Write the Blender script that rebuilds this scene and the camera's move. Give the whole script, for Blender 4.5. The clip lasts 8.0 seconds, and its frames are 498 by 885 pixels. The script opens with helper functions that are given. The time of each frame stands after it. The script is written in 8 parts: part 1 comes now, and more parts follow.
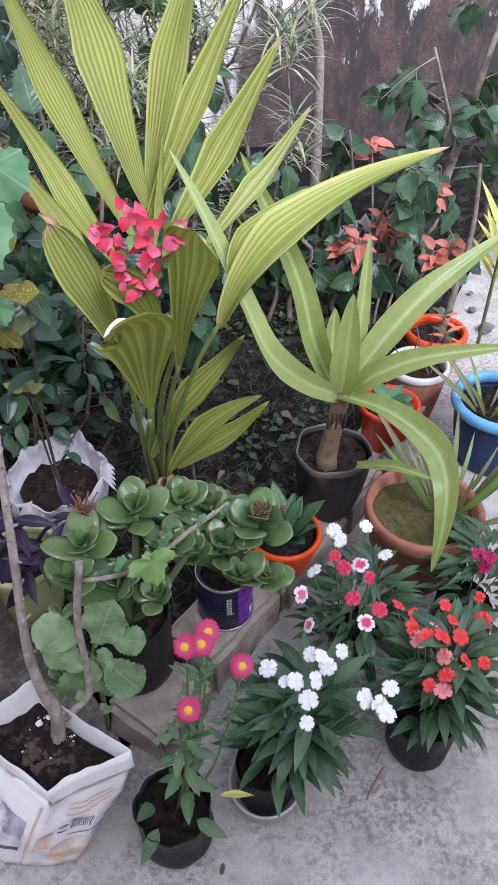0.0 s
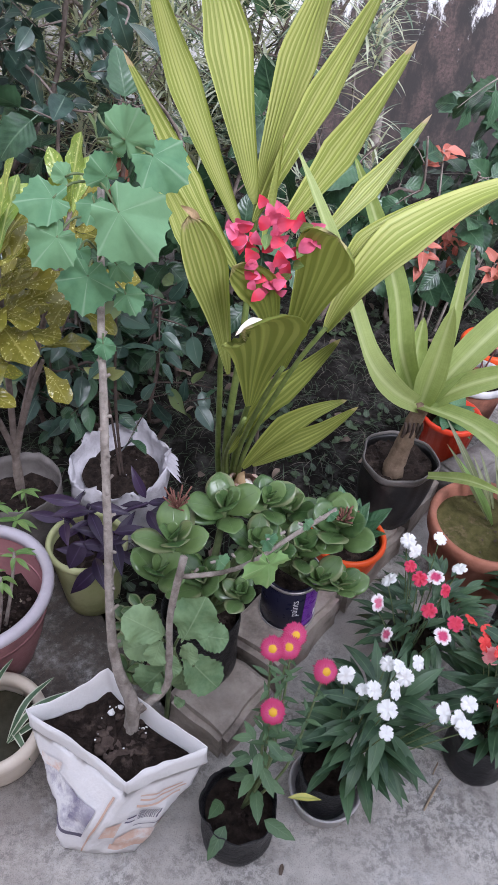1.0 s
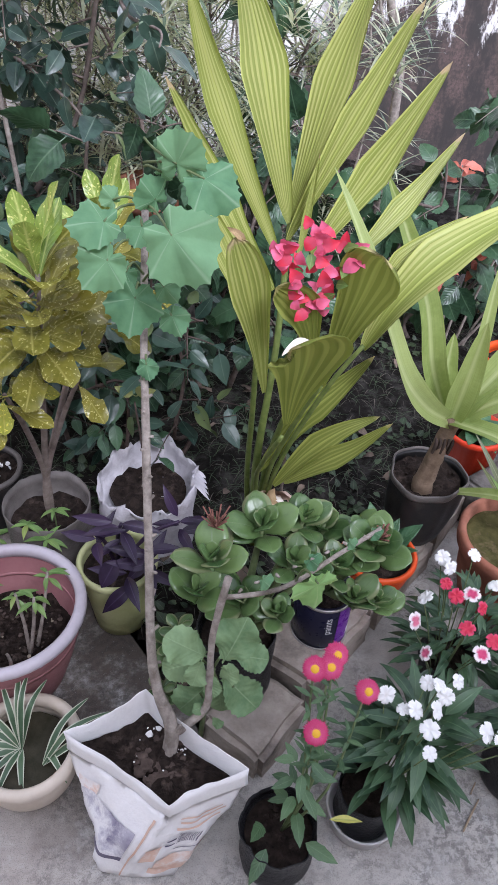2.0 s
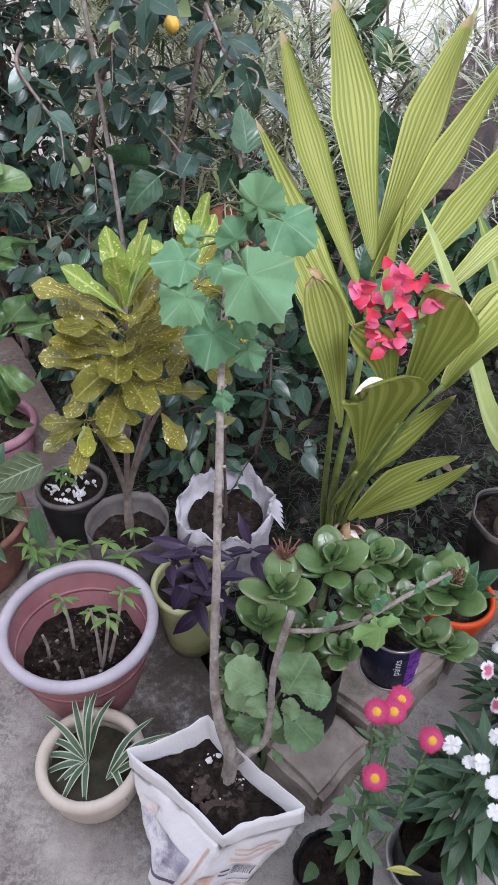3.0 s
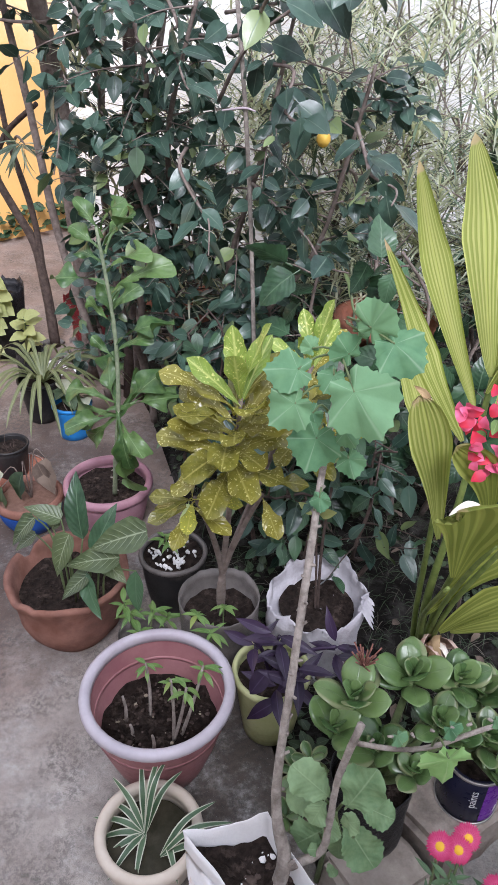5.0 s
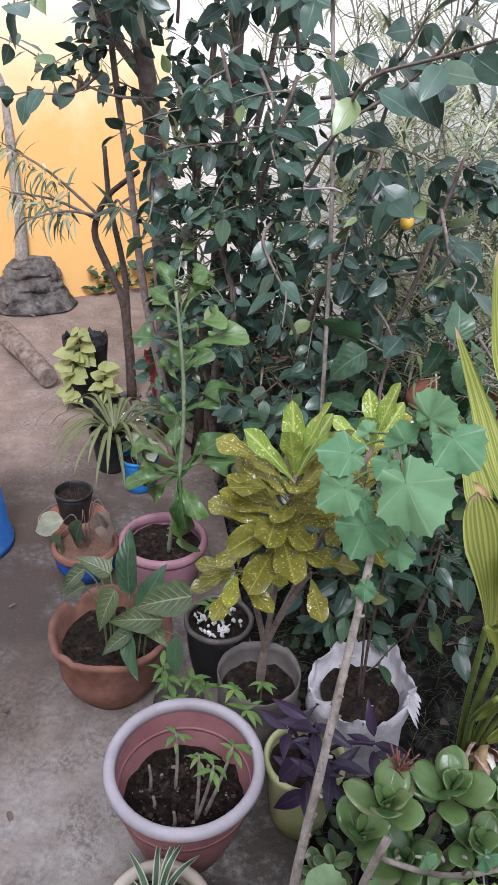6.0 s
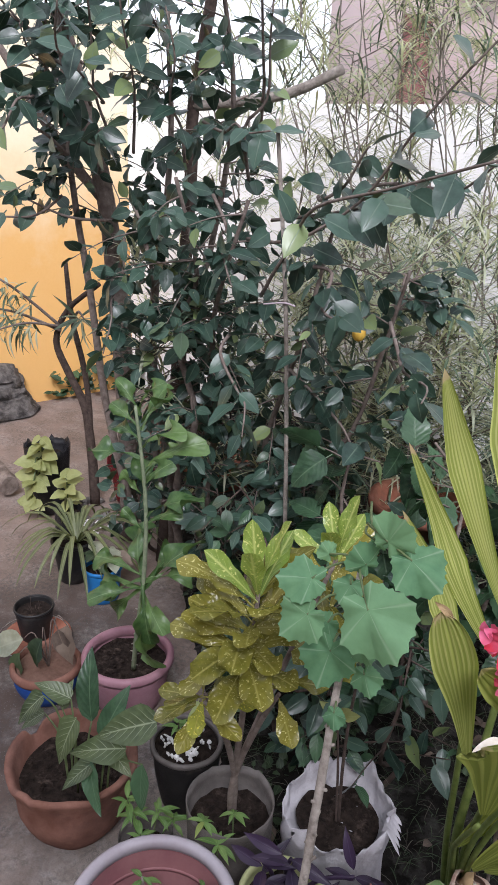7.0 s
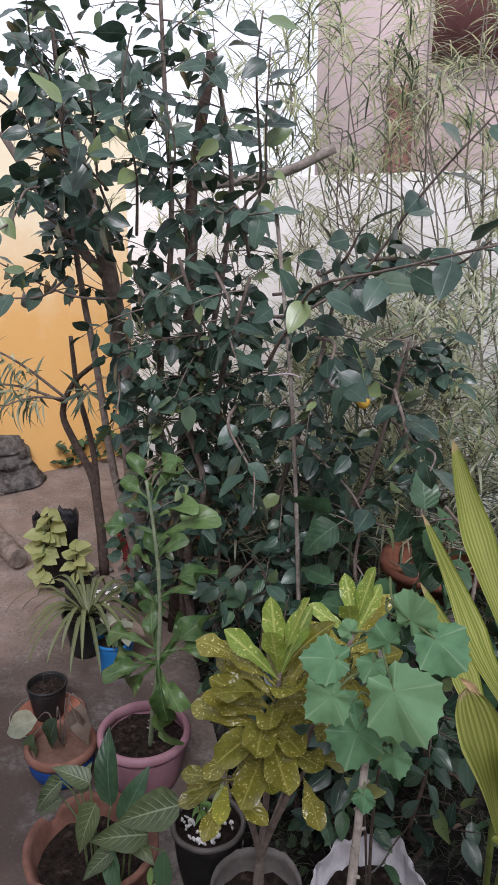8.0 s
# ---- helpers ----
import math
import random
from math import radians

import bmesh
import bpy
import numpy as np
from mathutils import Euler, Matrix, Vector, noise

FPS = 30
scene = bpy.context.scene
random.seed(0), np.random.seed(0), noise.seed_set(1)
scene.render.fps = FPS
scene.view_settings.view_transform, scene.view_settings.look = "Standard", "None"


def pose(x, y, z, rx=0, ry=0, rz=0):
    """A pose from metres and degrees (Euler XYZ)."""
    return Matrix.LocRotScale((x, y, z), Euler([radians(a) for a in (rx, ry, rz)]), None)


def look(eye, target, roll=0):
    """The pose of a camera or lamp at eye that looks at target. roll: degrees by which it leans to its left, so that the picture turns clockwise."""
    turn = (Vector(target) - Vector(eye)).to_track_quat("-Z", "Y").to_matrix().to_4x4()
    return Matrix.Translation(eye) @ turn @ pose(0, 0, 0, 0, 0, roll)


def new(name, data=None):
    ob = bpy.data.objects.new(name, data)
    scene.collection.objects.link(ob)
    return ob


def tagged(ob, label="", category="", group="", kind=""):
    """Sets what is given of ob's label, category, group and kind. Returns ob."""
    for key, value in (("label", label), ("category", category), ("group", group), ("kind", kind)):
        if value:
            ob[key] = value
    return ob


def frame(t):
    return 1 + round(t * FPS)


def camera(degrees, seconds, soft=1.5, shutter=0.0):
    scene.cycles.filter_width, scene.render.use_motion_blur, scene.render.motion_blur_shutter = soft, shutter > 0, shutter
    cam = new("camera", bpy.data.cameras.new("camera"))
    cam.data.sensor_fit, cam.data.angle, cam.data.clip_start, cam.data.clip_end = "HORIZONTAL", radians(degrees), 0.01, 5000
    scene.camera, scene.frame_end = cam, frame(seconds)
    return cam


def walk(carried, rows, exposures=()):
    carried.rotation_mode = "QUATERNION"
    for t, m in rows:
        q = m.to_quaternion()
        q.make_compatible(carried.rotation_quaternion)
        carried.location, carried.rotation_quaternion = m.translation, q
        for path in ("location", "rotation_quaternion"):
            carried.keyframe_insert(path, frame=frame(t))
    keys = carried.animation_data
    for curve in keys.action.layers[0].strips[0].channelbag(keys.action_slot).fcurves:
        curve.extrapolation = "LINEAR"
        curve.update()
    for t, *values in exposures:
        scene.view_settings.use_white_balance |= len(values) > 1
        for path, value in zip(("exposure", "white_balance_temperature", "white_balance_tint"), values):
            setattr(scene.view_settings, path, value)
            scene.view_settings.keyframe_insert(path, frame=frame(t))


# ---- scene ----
cam = camera(38.4, 8.0)
PATH = [
    (0, (0.106, 0.064, 1.499), (0.125, 1.58, 0.196), 0.1),
    (0.5, (0.018, 0.064, 1.502), (0.036, 1.566, 0.182), 2.55),
    (1, (-0.075, 0.079, 1.504), (-0.044, 1.58, 0.183), 4.75),
    (1.2, (-0.11, 0.086, 1.508), (-0.073, 1.596, 0.198), 4.52),
    (2.3, (-0.137, 0.085, 1.507), (-0.146, 1.609, 0.212), 3.18),
    (2.5, (-0.12, 0.091, 1.521), (-0.177, 1.612, 0.225), 3.0),
    (3, (-0.107, 0.09, 1.528), (-0.347, 1.63, 0.275), 0.75),
    (3.5, (-0.094, 0.086, 1.542), (-0.504, 1.622, 0.327), -0.82),
    (4, (-0.079, 0.09, 1.563), (-0.548, 1.659, 0.415), -0.69),
    (4.2, (-0.085, 0.1, 1.573), (-0.583, 1.683, 0.457), -0.56),
    (5.3, (-0.068, 0.09, 1.588), (-0.711, 1.647, 0.509), 1.86),
    (5.5, (-0.061, 0.097, 1.59), (-0.786, 1.644, 0.55), 1.23),
    (6, (-0.06, 0.129, 1.598), (-0.869, 1.687, 0.64), 3.25),
    (6.5, (-0.04, 0.148, 1.617), (-0.872, 1.753, 0.763), 3.43),
    (7, (-0.061, 0.157, 1.639), (-0.848, 1.848, 0.917), 2.38),
    (7.5, (-0.09, 0.155, 1.674), (-0.912, 1.897, 1.134), -0.55),
    (8, (-0.076, 0.141, 1.68), (-0.894, 1.875, 1.107), 0.07),
]
walk(cam, [(t, look(eye, target, roll)) for t, eye, target, roll in PATH],
     [(0, 0.37, 5690, 20), (3, 0.4, 5740, 19.5), (4.2, 0.47, 5800, 19), (5.5, 0.38, 5850, 18), (6.5, 0.12, 5900, 17), (7.2, -0.14, 6050, 18), (8, -0.4, 6100, 19)])

# ---- light ----
world = bpy.data.worlds.new("overcast")
scene.world = world
world.use_nodes = True
wn, wl = world.node_tree.nodes, world.node_tree.links
sky = wn.new("ShaderNodeTexSky")
sky.sky_type = "NISHITA"
sky.sun_disc = False
sky.sun_elevation, sky.sun_rotation = radians(44), radians(150)
sky.air_density, sky.dust_density = 1.0, 2.0
grey = wn.new("ShaderNodeHueSaturation")
grey.inputs["Saturation"].default_value = 0.25
grey.inputs["Value"].default_value = 1.25
wl.new(sky.outputs[0], grey.inputs["Color"])
cloud = wn.new("ShaderNodeMix")
cloud.data_type, cloud.blend_type = "RGBA", "ADD"
cloud.inputs[0].default_value = 1.0
cloud.inputs[7].default_value = (6.2, 6.25, 6.3, 1)
wl.new(grey.outputs[0], cloud.inputs[6])
wl.new(cloud.outputs[2], wn["Background"].inputs["Color"])
wn["Background"].inputs["Strength"].default_value = 0.12

sun_data = bpy.data.lights.new("sun", "SUN")
sun_data.energy, sun_data.angle, sun_data.color = 3.0, radians(18), (1.0, 0.985, 0.96)
sun_lamp = new("sun", sun_data)
sun_lamp.matrix_world = look((2.6, -3.6, 5.4), (0.2, 1.2, 0))


# ---- materials ----
class Nodes:
    """A short hand for one node material."""

    def __init__(self, name):
        self.mat = bpy.data.materials.new(name)
        self.mat.use_nodes = True
        self.tree = self.mat.node_tree
        self.bsdf = self.tree.nodes["Principled BSDF"]

    def add(self, kind, **inputs):
        n = self.tree.nodes.new(kind)
        for key, value in inputs.items():
            self.put(n, key.replace("_", " "), value)
        return n

    def put(self, n, key, value):
        slot = n.inputs[int(key[1:])] if key[0] == "i" and key[1:].isdigit() else n.inputs[key]
        if isinstance(value, bpy.types.NodeSocket):
            self.tree.links.new(value, slot)
        elif isinstance(value, tuple) and len(value) == 3 and slot.type == "RGBA":
            slot.default_value = (*value, 1)
        else:
            slot.default_value = value

    def math(self, op, a, b=0.0):
        n = self.tree.nodes.new("ShaderNodeMath")
        n.operation = op
        self.put(n, "i0", a)
        self.put(n, "i1", b)
        return n.outputs[0]

    def mix(self, f, a, b, blend="MIX"):
        n = self.tree.nodes.new("ShaderNodeMix")
        n.data_type, n.blend_type = "RGBA", blend
        self.put(n, "i0", f)
        self.put(n, "i6", a)
        self.put(n, "i7", b)
        return n.outputs[2]

    def ramp(self, f, *stops):
        n = self.tree.nodes.new("ShaderNodeValToRGB")
        e = n.color_ramp.elements
        while len(e) < len(stops):
            e.new(0.5)
        for slot, (p, c) in zip(e, stops):
            slot.position = p
            slot.color = (c, c, c, 1) if isinstance(c, float) else (*c, 1)
        self.put(n, "i0", f)
        return n.outputs[0]

    def noise(self, scale, detail=4.0, rough=0.55, coords=None):
        n = self.add("ShaderNodeTexNoise", Scale=scale, Detail=detail, Roughness=rough)
        self.tree.links.new(coords or self.place(), n.inputs["Vector"])
        return n.outputs["Fac"]

    def place(self):
        return self.tree.nodes.new("ShaderNodeNewGeometry").outputs["Position"]

    def local(self):
        return self.tree.nodes.new("ShaderNodeTexCoord").outputs["Object"]

    def uv(self):
        sep = self.tree.nodes.new("ShaderNodeSeparateXYZ")
        self.tree.links.new(self.tree.nodes.new("ShaderNodeTexCoord").outputs["UV"], sep.inputs[0])
        return sep.outputs[0], sep.outputs[1]

    def chance(self):
        a = self.tree.nodes.new("ShaderNodeObjectInfo").outputs["Random"]
        b = self.tree.nodes.new("ShaderNodeNewGeometry").outputs["Random Per Island"]
        return self.math("FRACT", self.math("ADD", a, b))

    def bump(self, height, strength=0.3, distance=0.01):
        n = self.add("ShaderNodeBump", Height=height, Strength=strength, Distance=distance)
        self.put(self.bsdf, "Normal", n.outputs[0])

    def done(self, color=None, rough=None, metal=None, spec=None):
        for key, value in (("Base Color", color), ("Roughness", rough), ("Metallic", metal), ("Specular IOR Level", spec)):
            if value is not None:
                self.put(self.bsdf, key, value)
        return self.mat


def leaf_mat(name, dark, light, vein, rough=0.4, glow=0.25, vein_width=0.05, side=0.0, spots=None, edge=None, old=None, gloss=0.45, palmate=False, streak=0.0):
    """Leaf: u runs across (0 to 1), v from base to tip. vein: midrib colour; side: strength of side veins; edge: margin colour."""
    m = Nodes(name)
    u, v = m.uv()
    across = m.math("ABSOLUTE", m.math("SUBTRACT", u, 0.5))
    col = m.mix(m.math("POWER", m.chance(), 1.5), dark, light)
    blotch = m.noise(45, 3.0, 0.6)
    col = m.mix(m.ramp(blotch, (0.35, 0.0), (0.75, 0.45)), col, tuple(min(1, c * 1.35) for c in light))
    if old:
        col = m.mix(m.ramp(m.math("FRACT", m.math("MULTIPLY", m.chance(), 7.31)), (0.9, 0.0), (0.97, 0.8)), col, old)
    if spots:
        s = m.noise(190, 2.0, 0.5)
        patch = m.math("MULTIPLY", m.ramp(s, (0.61, 0.0), (0.66, 1.0)), m.ramp(m.chance(), (0.15, 0.15), (0.75, 1.0)))
        col = m.mix(patch, col, spots)
    if edge:
        col = m.mix(m.ramp(across, (0.3, 0.0), (0.38, 1.0)), col, edge)
    rib = m.ramp(across, (0.0, 1.0), (vein_width, 0.0))
    if palmate:
        turn = m.math("ARCTAN2", m.math("SUBTRACT", u, 0.5), m.math("MULTIPLY", m.math("SUBTRACT", v, 0.3), 0.72))
        ray = m.math("ABSOLUTE", m.math("SINE", m.math("MULTIPLY", turn, 2.5)))
        rib = m.math("MULTIPLY", m.ramp(ray, (0.0, 1.0), (0.14, 0.0)), 0.8)
    if streak:
        fine = m.add("ShaderNodeMapping", Scale=(60.0, 1.6, 1.0))
        m.tree.links.new(m.tree.nodes.new("ShaderNodeTexCoord").outputs["UV"], fine.inputs[0])
        lines = m.noise(1.0, 4.0, 0.6, fine.outputs[0])
        col = m.mix(m.math("MULTIPLY", m.ramp(lines, (0.35, 0.0), (0.65, 1.0)), streak), col, tuple(c * 0.55 for c in dark))
        col = m.mix(m.ramp(m.noise(30, 6.0, 0.7), (0.6, 0.0), (0.72, 0.5)), col, (0.3, 0.27, 0.12))
    height = m.math("MULTIPLY", rib, 0.6)
    if side:
        w = m.math("SINE", m.math("MULTIPLY", m.math("SUBTRACT", v, m.math("MULTIPLY", across, 0.55)), 48.0))
        line = m.math("MULTIPLY", m.ramp(w, (0.88, 0.0), (1.0, 1.0)), m.ramp(across, (0.2, 1.0), (0.42, 0.0)))
        rib = m.math("MAXIMUM", rib, m.math("MULTIPLY", line, side))
        height = m.math("ADD", height, m.math("MULTIPLY", w, 0.35))
    col = m.mix(m.math("MULTIPLY", rib, 0.75), col, vein)
    m.bump(m.math("ADD", height, m.math("MULTIPLY", m.noise(300, 2.0), 0.3)), 0.35, 0.002)
    m.done(col, rough, spec=gloss)
    if glow:
        t = m.add("ShaderNodeBsdfTranslucent", Color=m.mix(0.5, col, (min(1, light[0] * 1.8), min(1, light[1] * 1.7), light[2])))
        mixer = m.add("ShaderNodeMixShader", Fac=glow, i1=m.bsdf.outputs[0], i2=t.outputs[0])
        m.tree.links.new(mixer.outputs[0], m.tree.nodes["Material Output"].inputs["Surface"])
    return m.mat


def palm_mat(name, dark, light, stripes, tip=None):
    m = Nodes(name)
    u, v = m.uv()
    w = m.math("SINE", m.math("MULTIPLY", u, 6.283 * stripes))
    col = m.mix(m.ramp(w, (0.0, 0.0), (0.6, 1.0)), dark, light)
    col = m.mix(m.math("MULTIPLY", m.noise(14), 0.45), col, tuple(c * 0.8 for c in dark))
    col = m.mix(m.ramp(m.math("ABSOLUTE", m.math("SUBTRACT", u, 0.5)), (0.0, 0.8), (0.035, 0.0)), col, (0.45, 0.5, 0.12))
    if tip:
        col = m.mix(m.ramp(m.math("ADD", v, m.math("MULTIPLY", m.noise(60), 0.12)), (0.98, 0.0), (1.04, 0.9)), col, tip)
    col = m.mix(m.math("MULTIPLY", m.chance(), 0.25), col, light)
    m.bump(w, 0.25, 0.002)
    m.done(col, 0.42, spec=0.3)
    t = m.add("ShaderNodeBsdfTranslucent", Color=m.mix(0.4, col, (0.55, 0.6, 0.08)))
    mixer = m.add("ShaderNodeMixShader", Fac=0.3, i1=m.bsdf.outputs[0], i2=t.outputs[0])
    m.tree.links.new(mixer.outputs[0], m.tree.nodes["Material Output"].inputs["Surface"])
    return m.mat


def plain(name, a, b, scale=20.0, rough=0.6, bumps=0.2, depth=0.004, metal=0.0, dirt=None, dirt_at=(0.55, 0.75), spec=0.25):
    """Two-tone grainy surface, with stains of a third colour."""
    m = Nodes(name)
    p = m.place()
    n = m.noise(scale, 6.0, 0.6, p)
    col = m.mix(m.ramp(n, (0.3, 0.0), (0.7, 1.0)), a, b)
    fine = m.noise(scale * 9, 3.0, 0.7, p)
    col = m.mix(m.math("MULTIPLY", fine, 0.3), col, tuple(c * 0.7 for c in a))
    if dirt:
        d = m.noise(scale * 0.45, 8.0, 0.7, p)
        col = m.mix(m.ramp(d, (dirt_at[0], 0.0), (dirt_at[1], 0.85)), col, dirt)
    m.bump(m.math("ADD", n, m.math("MULTIPLY", fine, 0.4)), bumps, depth)
    return m.done(col, m.ramp(fine, (0.2, max(0.05, rough - 0.1)), (0.8, min(1.0, rough + 0.12))), metal, spec)


def concrete_mat():
    m = Nodes("worn_concrete")
    p = m.place()
    sep = m.add("ShaderNodeSeparateXYZ")
    m.tree.links.new(p, sep.inputs[0])
    big, mid, fine = m.noise(1.6, 5.0, 0.6, p), m.noise(9, 8.0, 0.68, p), m.noise(140, 4.0, 0.7, p)
    grey_a = m.mix(m.ramp(mid, (0.3, 0.0), (0.7, 1.0)), (0.34, 0.315, 0.285), (0.62, 0.59, 0.54))
    warm = m.mix(m.ramp(mid, (0.3, 0.0), (0.7, 1.0)), (0.17, 0.122, 0.1), (0.29, 0.225, 0.19))
    left = m.ramp(m.math("ADD", m.math("MULTIPLY", sep.outputs[0], -0.22), m.math("MULTIPLY", big, 0.6)), (0.34, 0.0), (0.6, 1.0))
    col = m.mix(left, grey_a, warm)
    # spilled red earth round the clay pots, with shade painted into the same patch
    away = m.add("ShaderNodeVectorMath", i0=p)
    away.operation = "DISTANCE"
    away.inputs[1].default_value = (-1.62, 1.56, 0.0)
    stain_shade = m.ramp(m.math("SUBTRACT", away.outputs["Value"], m.math("MULTIPLY", m.noise(5, 6.0, 0.65, p), 0.5)), (0.12, 0.9), (0.58, 0.0))
    col = m.mix(stain_shade, col, (0.07, 0.049, 0.041))
    # darker brown patch between the sack, the pots and the kerb
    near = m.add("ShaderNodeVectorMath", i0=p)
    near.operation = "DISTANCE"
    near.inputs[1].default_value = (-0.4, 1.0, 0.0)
    between_pots = m.ramp(m.math("SUBTRACT", near.outputs["Value"], m.math("MULTIPLY", m.noise(8, 6.0, 0.65, p), 0.25)), (0.06, 0.9), (0.3, 0.0))
    col = m.mix(between_pots, col, m.mix(mid, (0.05, 0.038, 0.03), (0.13, 0.1, 0.08)))
    pale = m.math("MULTIPLY", m.ramp(m.noise(4.2, 6.0, 0.7, p), (0.48, 0.0), (0.62, 0.9)), m.ramp(m.noise(38, 5.0, 0.7, p), (0.4, 0.1), (0.6, 1.0)))
    col = m.mix(m.math("MULTIPLY", pale, m.math("SUBTRACT", 1.0, m.math("MULTIPLY", left, 0.75))), col, (0.55, 0.54, 0.52))
    mould = m.math("MULTIPLY", m.ramp(m.noise(3.4, 8.0, 0.75, p), (0.42, 0.0), (0.58, 1.0)), m.ramp(m.noise(70, 7.0, 0.8, p), (0.46, 0.0), (0.55, 1.0)))
    col = m.mix(m.math("MULTIPLY", mould, 0.65), col, (0.07, 0.066, 0.06))
    grit = m.noise(420, 3.0, 0.7, p)
    col = m.mix(m.ramp(grit, (0.53, 0.0), (0.68, 0.5)), col, (0.06, 0.055, 0.05))
    col = m.mix(m.ramp(fine, (0.6, 0.0), (0.72, 0.4)), col, (0.52, 0.5, 0.48))
    h = m.math("ADD", m.math("MULTIPLY", fine, 0.6), m.math("ADD", mid, m.math("MULTIPLY", grit, 0.3)))
    m.bump(h, 0.35, 0.006)
    return m.done(col, m.ramp(mid, (0.3, 0.6), (0.7, 0.9)), spec=0.25)


def old_wall_mat(name, paint, pale, stain, amount, glare=None):
    """Limewashed plaster with mould runs; amount shifts how much of it is stained."""
    m = Nodes(name)
    p = m.place()
    stretch = m.add("ShaderNodeMapping", Scale=(1.0, 1.0, 0.42))
    m.tree.links.new(p, stretch.inputs[0])
    run, big, fine = m.noise(5.0, 10.0, 0.72, stretch.outputs[0]), m.noise(1.3, 4.0, 0.6, p), m.noise(60, 4.0, 0.7, p)
    col = m.mix(big, paint, pale)
    col = m.mix(m.math("MULTIPLY", fine, 0.2), col, tuple(c * 0.75 for c in paint))
    if amount is None:
        # the mould has spread over the eastern half of the wall
        sep = m.add("ShaderNodeSeparateXYZ")
        m.tree.links.new(p, sep.inputs[0])
        shift = m.ramp(m.math("ADD", m.math("MULTIPLY", sep.outputs[0], 0.5), 0.5), (0.42, 0.0), (0.72, 0.32))
        stain_shade = m.math("MULTIPLY", m.ramp(m.math("SUBTRACT", sep.outputs[2], 0.5), (0.3, 1.0), (0.75, 0.2)), shift)
        rising = m.ramp(sep.outputs[2], (0.25, 0.3), (0.85, 0.0))
        f = m.ramp(m.math("ADD", m.math("ADD", m.math("ADD", run, m.math("MULTIPLY", m.math("SUBTRACT", shift, 0.32), 0.4)), m.math("MULTIPLY", rising, m.math("MULTIPLY", shift, 3.0))), stain_shade), (0.52, 0.0), (0.66, 0.95))
        flake = m.ramp(m.math("ADD", m.noise(7, 9.0, 0.75, stretch.outputs[0]), m.math("MULTIPLY", m.math("SUBTRACT", sep.outputs[2], 0.72), 0.3)), (0.54, 0.0), (0.6, 1.0))
        crust = m.math("MULTIPLY", m.ramp(m.noise(9, 8.0, 0.7, stretch.outputs[0]), (0.42, 0.0), (0.62, 1.0)), m.ramp(m.noise(55, 6.0, 0.8, p), (0.42, 0.25), (0.58, 1.0)))
        col = m.mix(f, col, m.mix(crust, tuple(c * 0.3 for c in stain), tuple(c * 3.2 for c in stain)))
        col = m.mix(m.math("MULTIPLY", flake, 0.8), col, pale)
    else:
        if glare:
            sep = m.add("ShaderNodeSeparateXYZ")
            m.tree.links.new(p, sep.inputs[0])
            # overexposed upper wall, painted as a paler colour with a ragged lower edge
            glare_height = m.math("ADD", sep.outputs[2], m.math("MULTIPLY", m.math("SUBTRACT", m.noise(3.0, 6.0, 0.7, p), 0.5), 0.9))
            col = m.mix(m.ramp(m.math("MULTIPLY", glare_height, 0.4), (0.42, 0.0), (0.74, 0.9)), col, glare)
        col = m.mix(m.ramp(run, (0.66 - amount, 0.0), (0.82 - amount, 0.7)), col, stain)
    m.bump(m.math("ADD", run, m.math("MULTIPLY", fine, 0.5)), 0.4, 0.008)
    return m.done(col, 0.9, spec=0.2)


def petal_mat(name, inner, outer, at=0.5, soft=0.12):
    m = Nodes(name)
    u, v = m.uv()
    f = m.math("ADD", v, m.math("MULTIPLY", m.math("SUBTRACT", m.noise(400, 2.0), 0.5), 0.25))
    col = m.mix(m.ramp(f, (at - soft, 0.0), (at + soft, 1.0)), inner, outer)
    col = m.mix(m.math("MULTIPLY", m.chance(), 0.2), col, tuple(c * 0.8 for c in outer))
    m.done(col, 0.6)
    t = m.add("ShaderNodeBsdfTranslucent", Color=col)
    mixer = m.add("ShaderNodeMixShader", Fac=0.25, i1=m.bsdf.outputs[0], i2=t.outputs[0])
    m.tree.links.new(mixer.outputs[0], m.tree.nodes["Material Output"].inputs["Surface"])
    return m.mat


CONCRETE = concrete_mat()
KERB = plain("kerb_concrete", (0.26, 0.22, 0.185), (0.5, 0.44, 0.38), 14, 0.85, 0.6, 0.008, dirt=(0.06, 0.05, 0.044), dirt_at=(0.5, 0.72))
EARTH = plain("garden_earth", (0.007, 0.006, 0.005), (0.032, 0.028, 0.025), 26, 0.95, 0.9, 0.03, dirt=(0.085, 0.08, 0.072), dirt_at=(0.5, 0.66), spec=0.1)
SOIL = plain("potting_soil", (0.012, 0.009, 0.008), (0.055, 0.04, 0.032), 60, 0.95, 0.9, 0.012, dirt=(0.15, 0.11, 0.088), dirt_at=(0.54, 0.72), spec=0.1)
DRYSOIL = plain("dry_soil_crumb", (0.05, 0.036, 0.03), (0.12, 0.09, 0.075), 60, 0.95, 0.6, spec=0.1)
MOSSY = plain("mossy_soil", (0.06, 0.055, 0.02), (0.13, 0.12, 0.045), 50, 0.95, 0.8, 0.01, dirt=(0.2, 0.15, 0.09), dirt_at=(0.55, 0.7), spec=0.1)
BACKWALL = old_wall_mat("limewashed_wall", (0.82, 0.8, 0.78), (0.92, 0.91, 0.9), (0.035, 0.021, 0.018), None)
# the last, cream colour is bright glare put into the paint
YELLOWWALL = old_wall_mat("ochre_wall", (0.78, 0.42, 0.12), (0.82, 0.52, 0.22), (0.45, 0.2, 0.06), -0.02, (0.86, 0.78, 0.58))
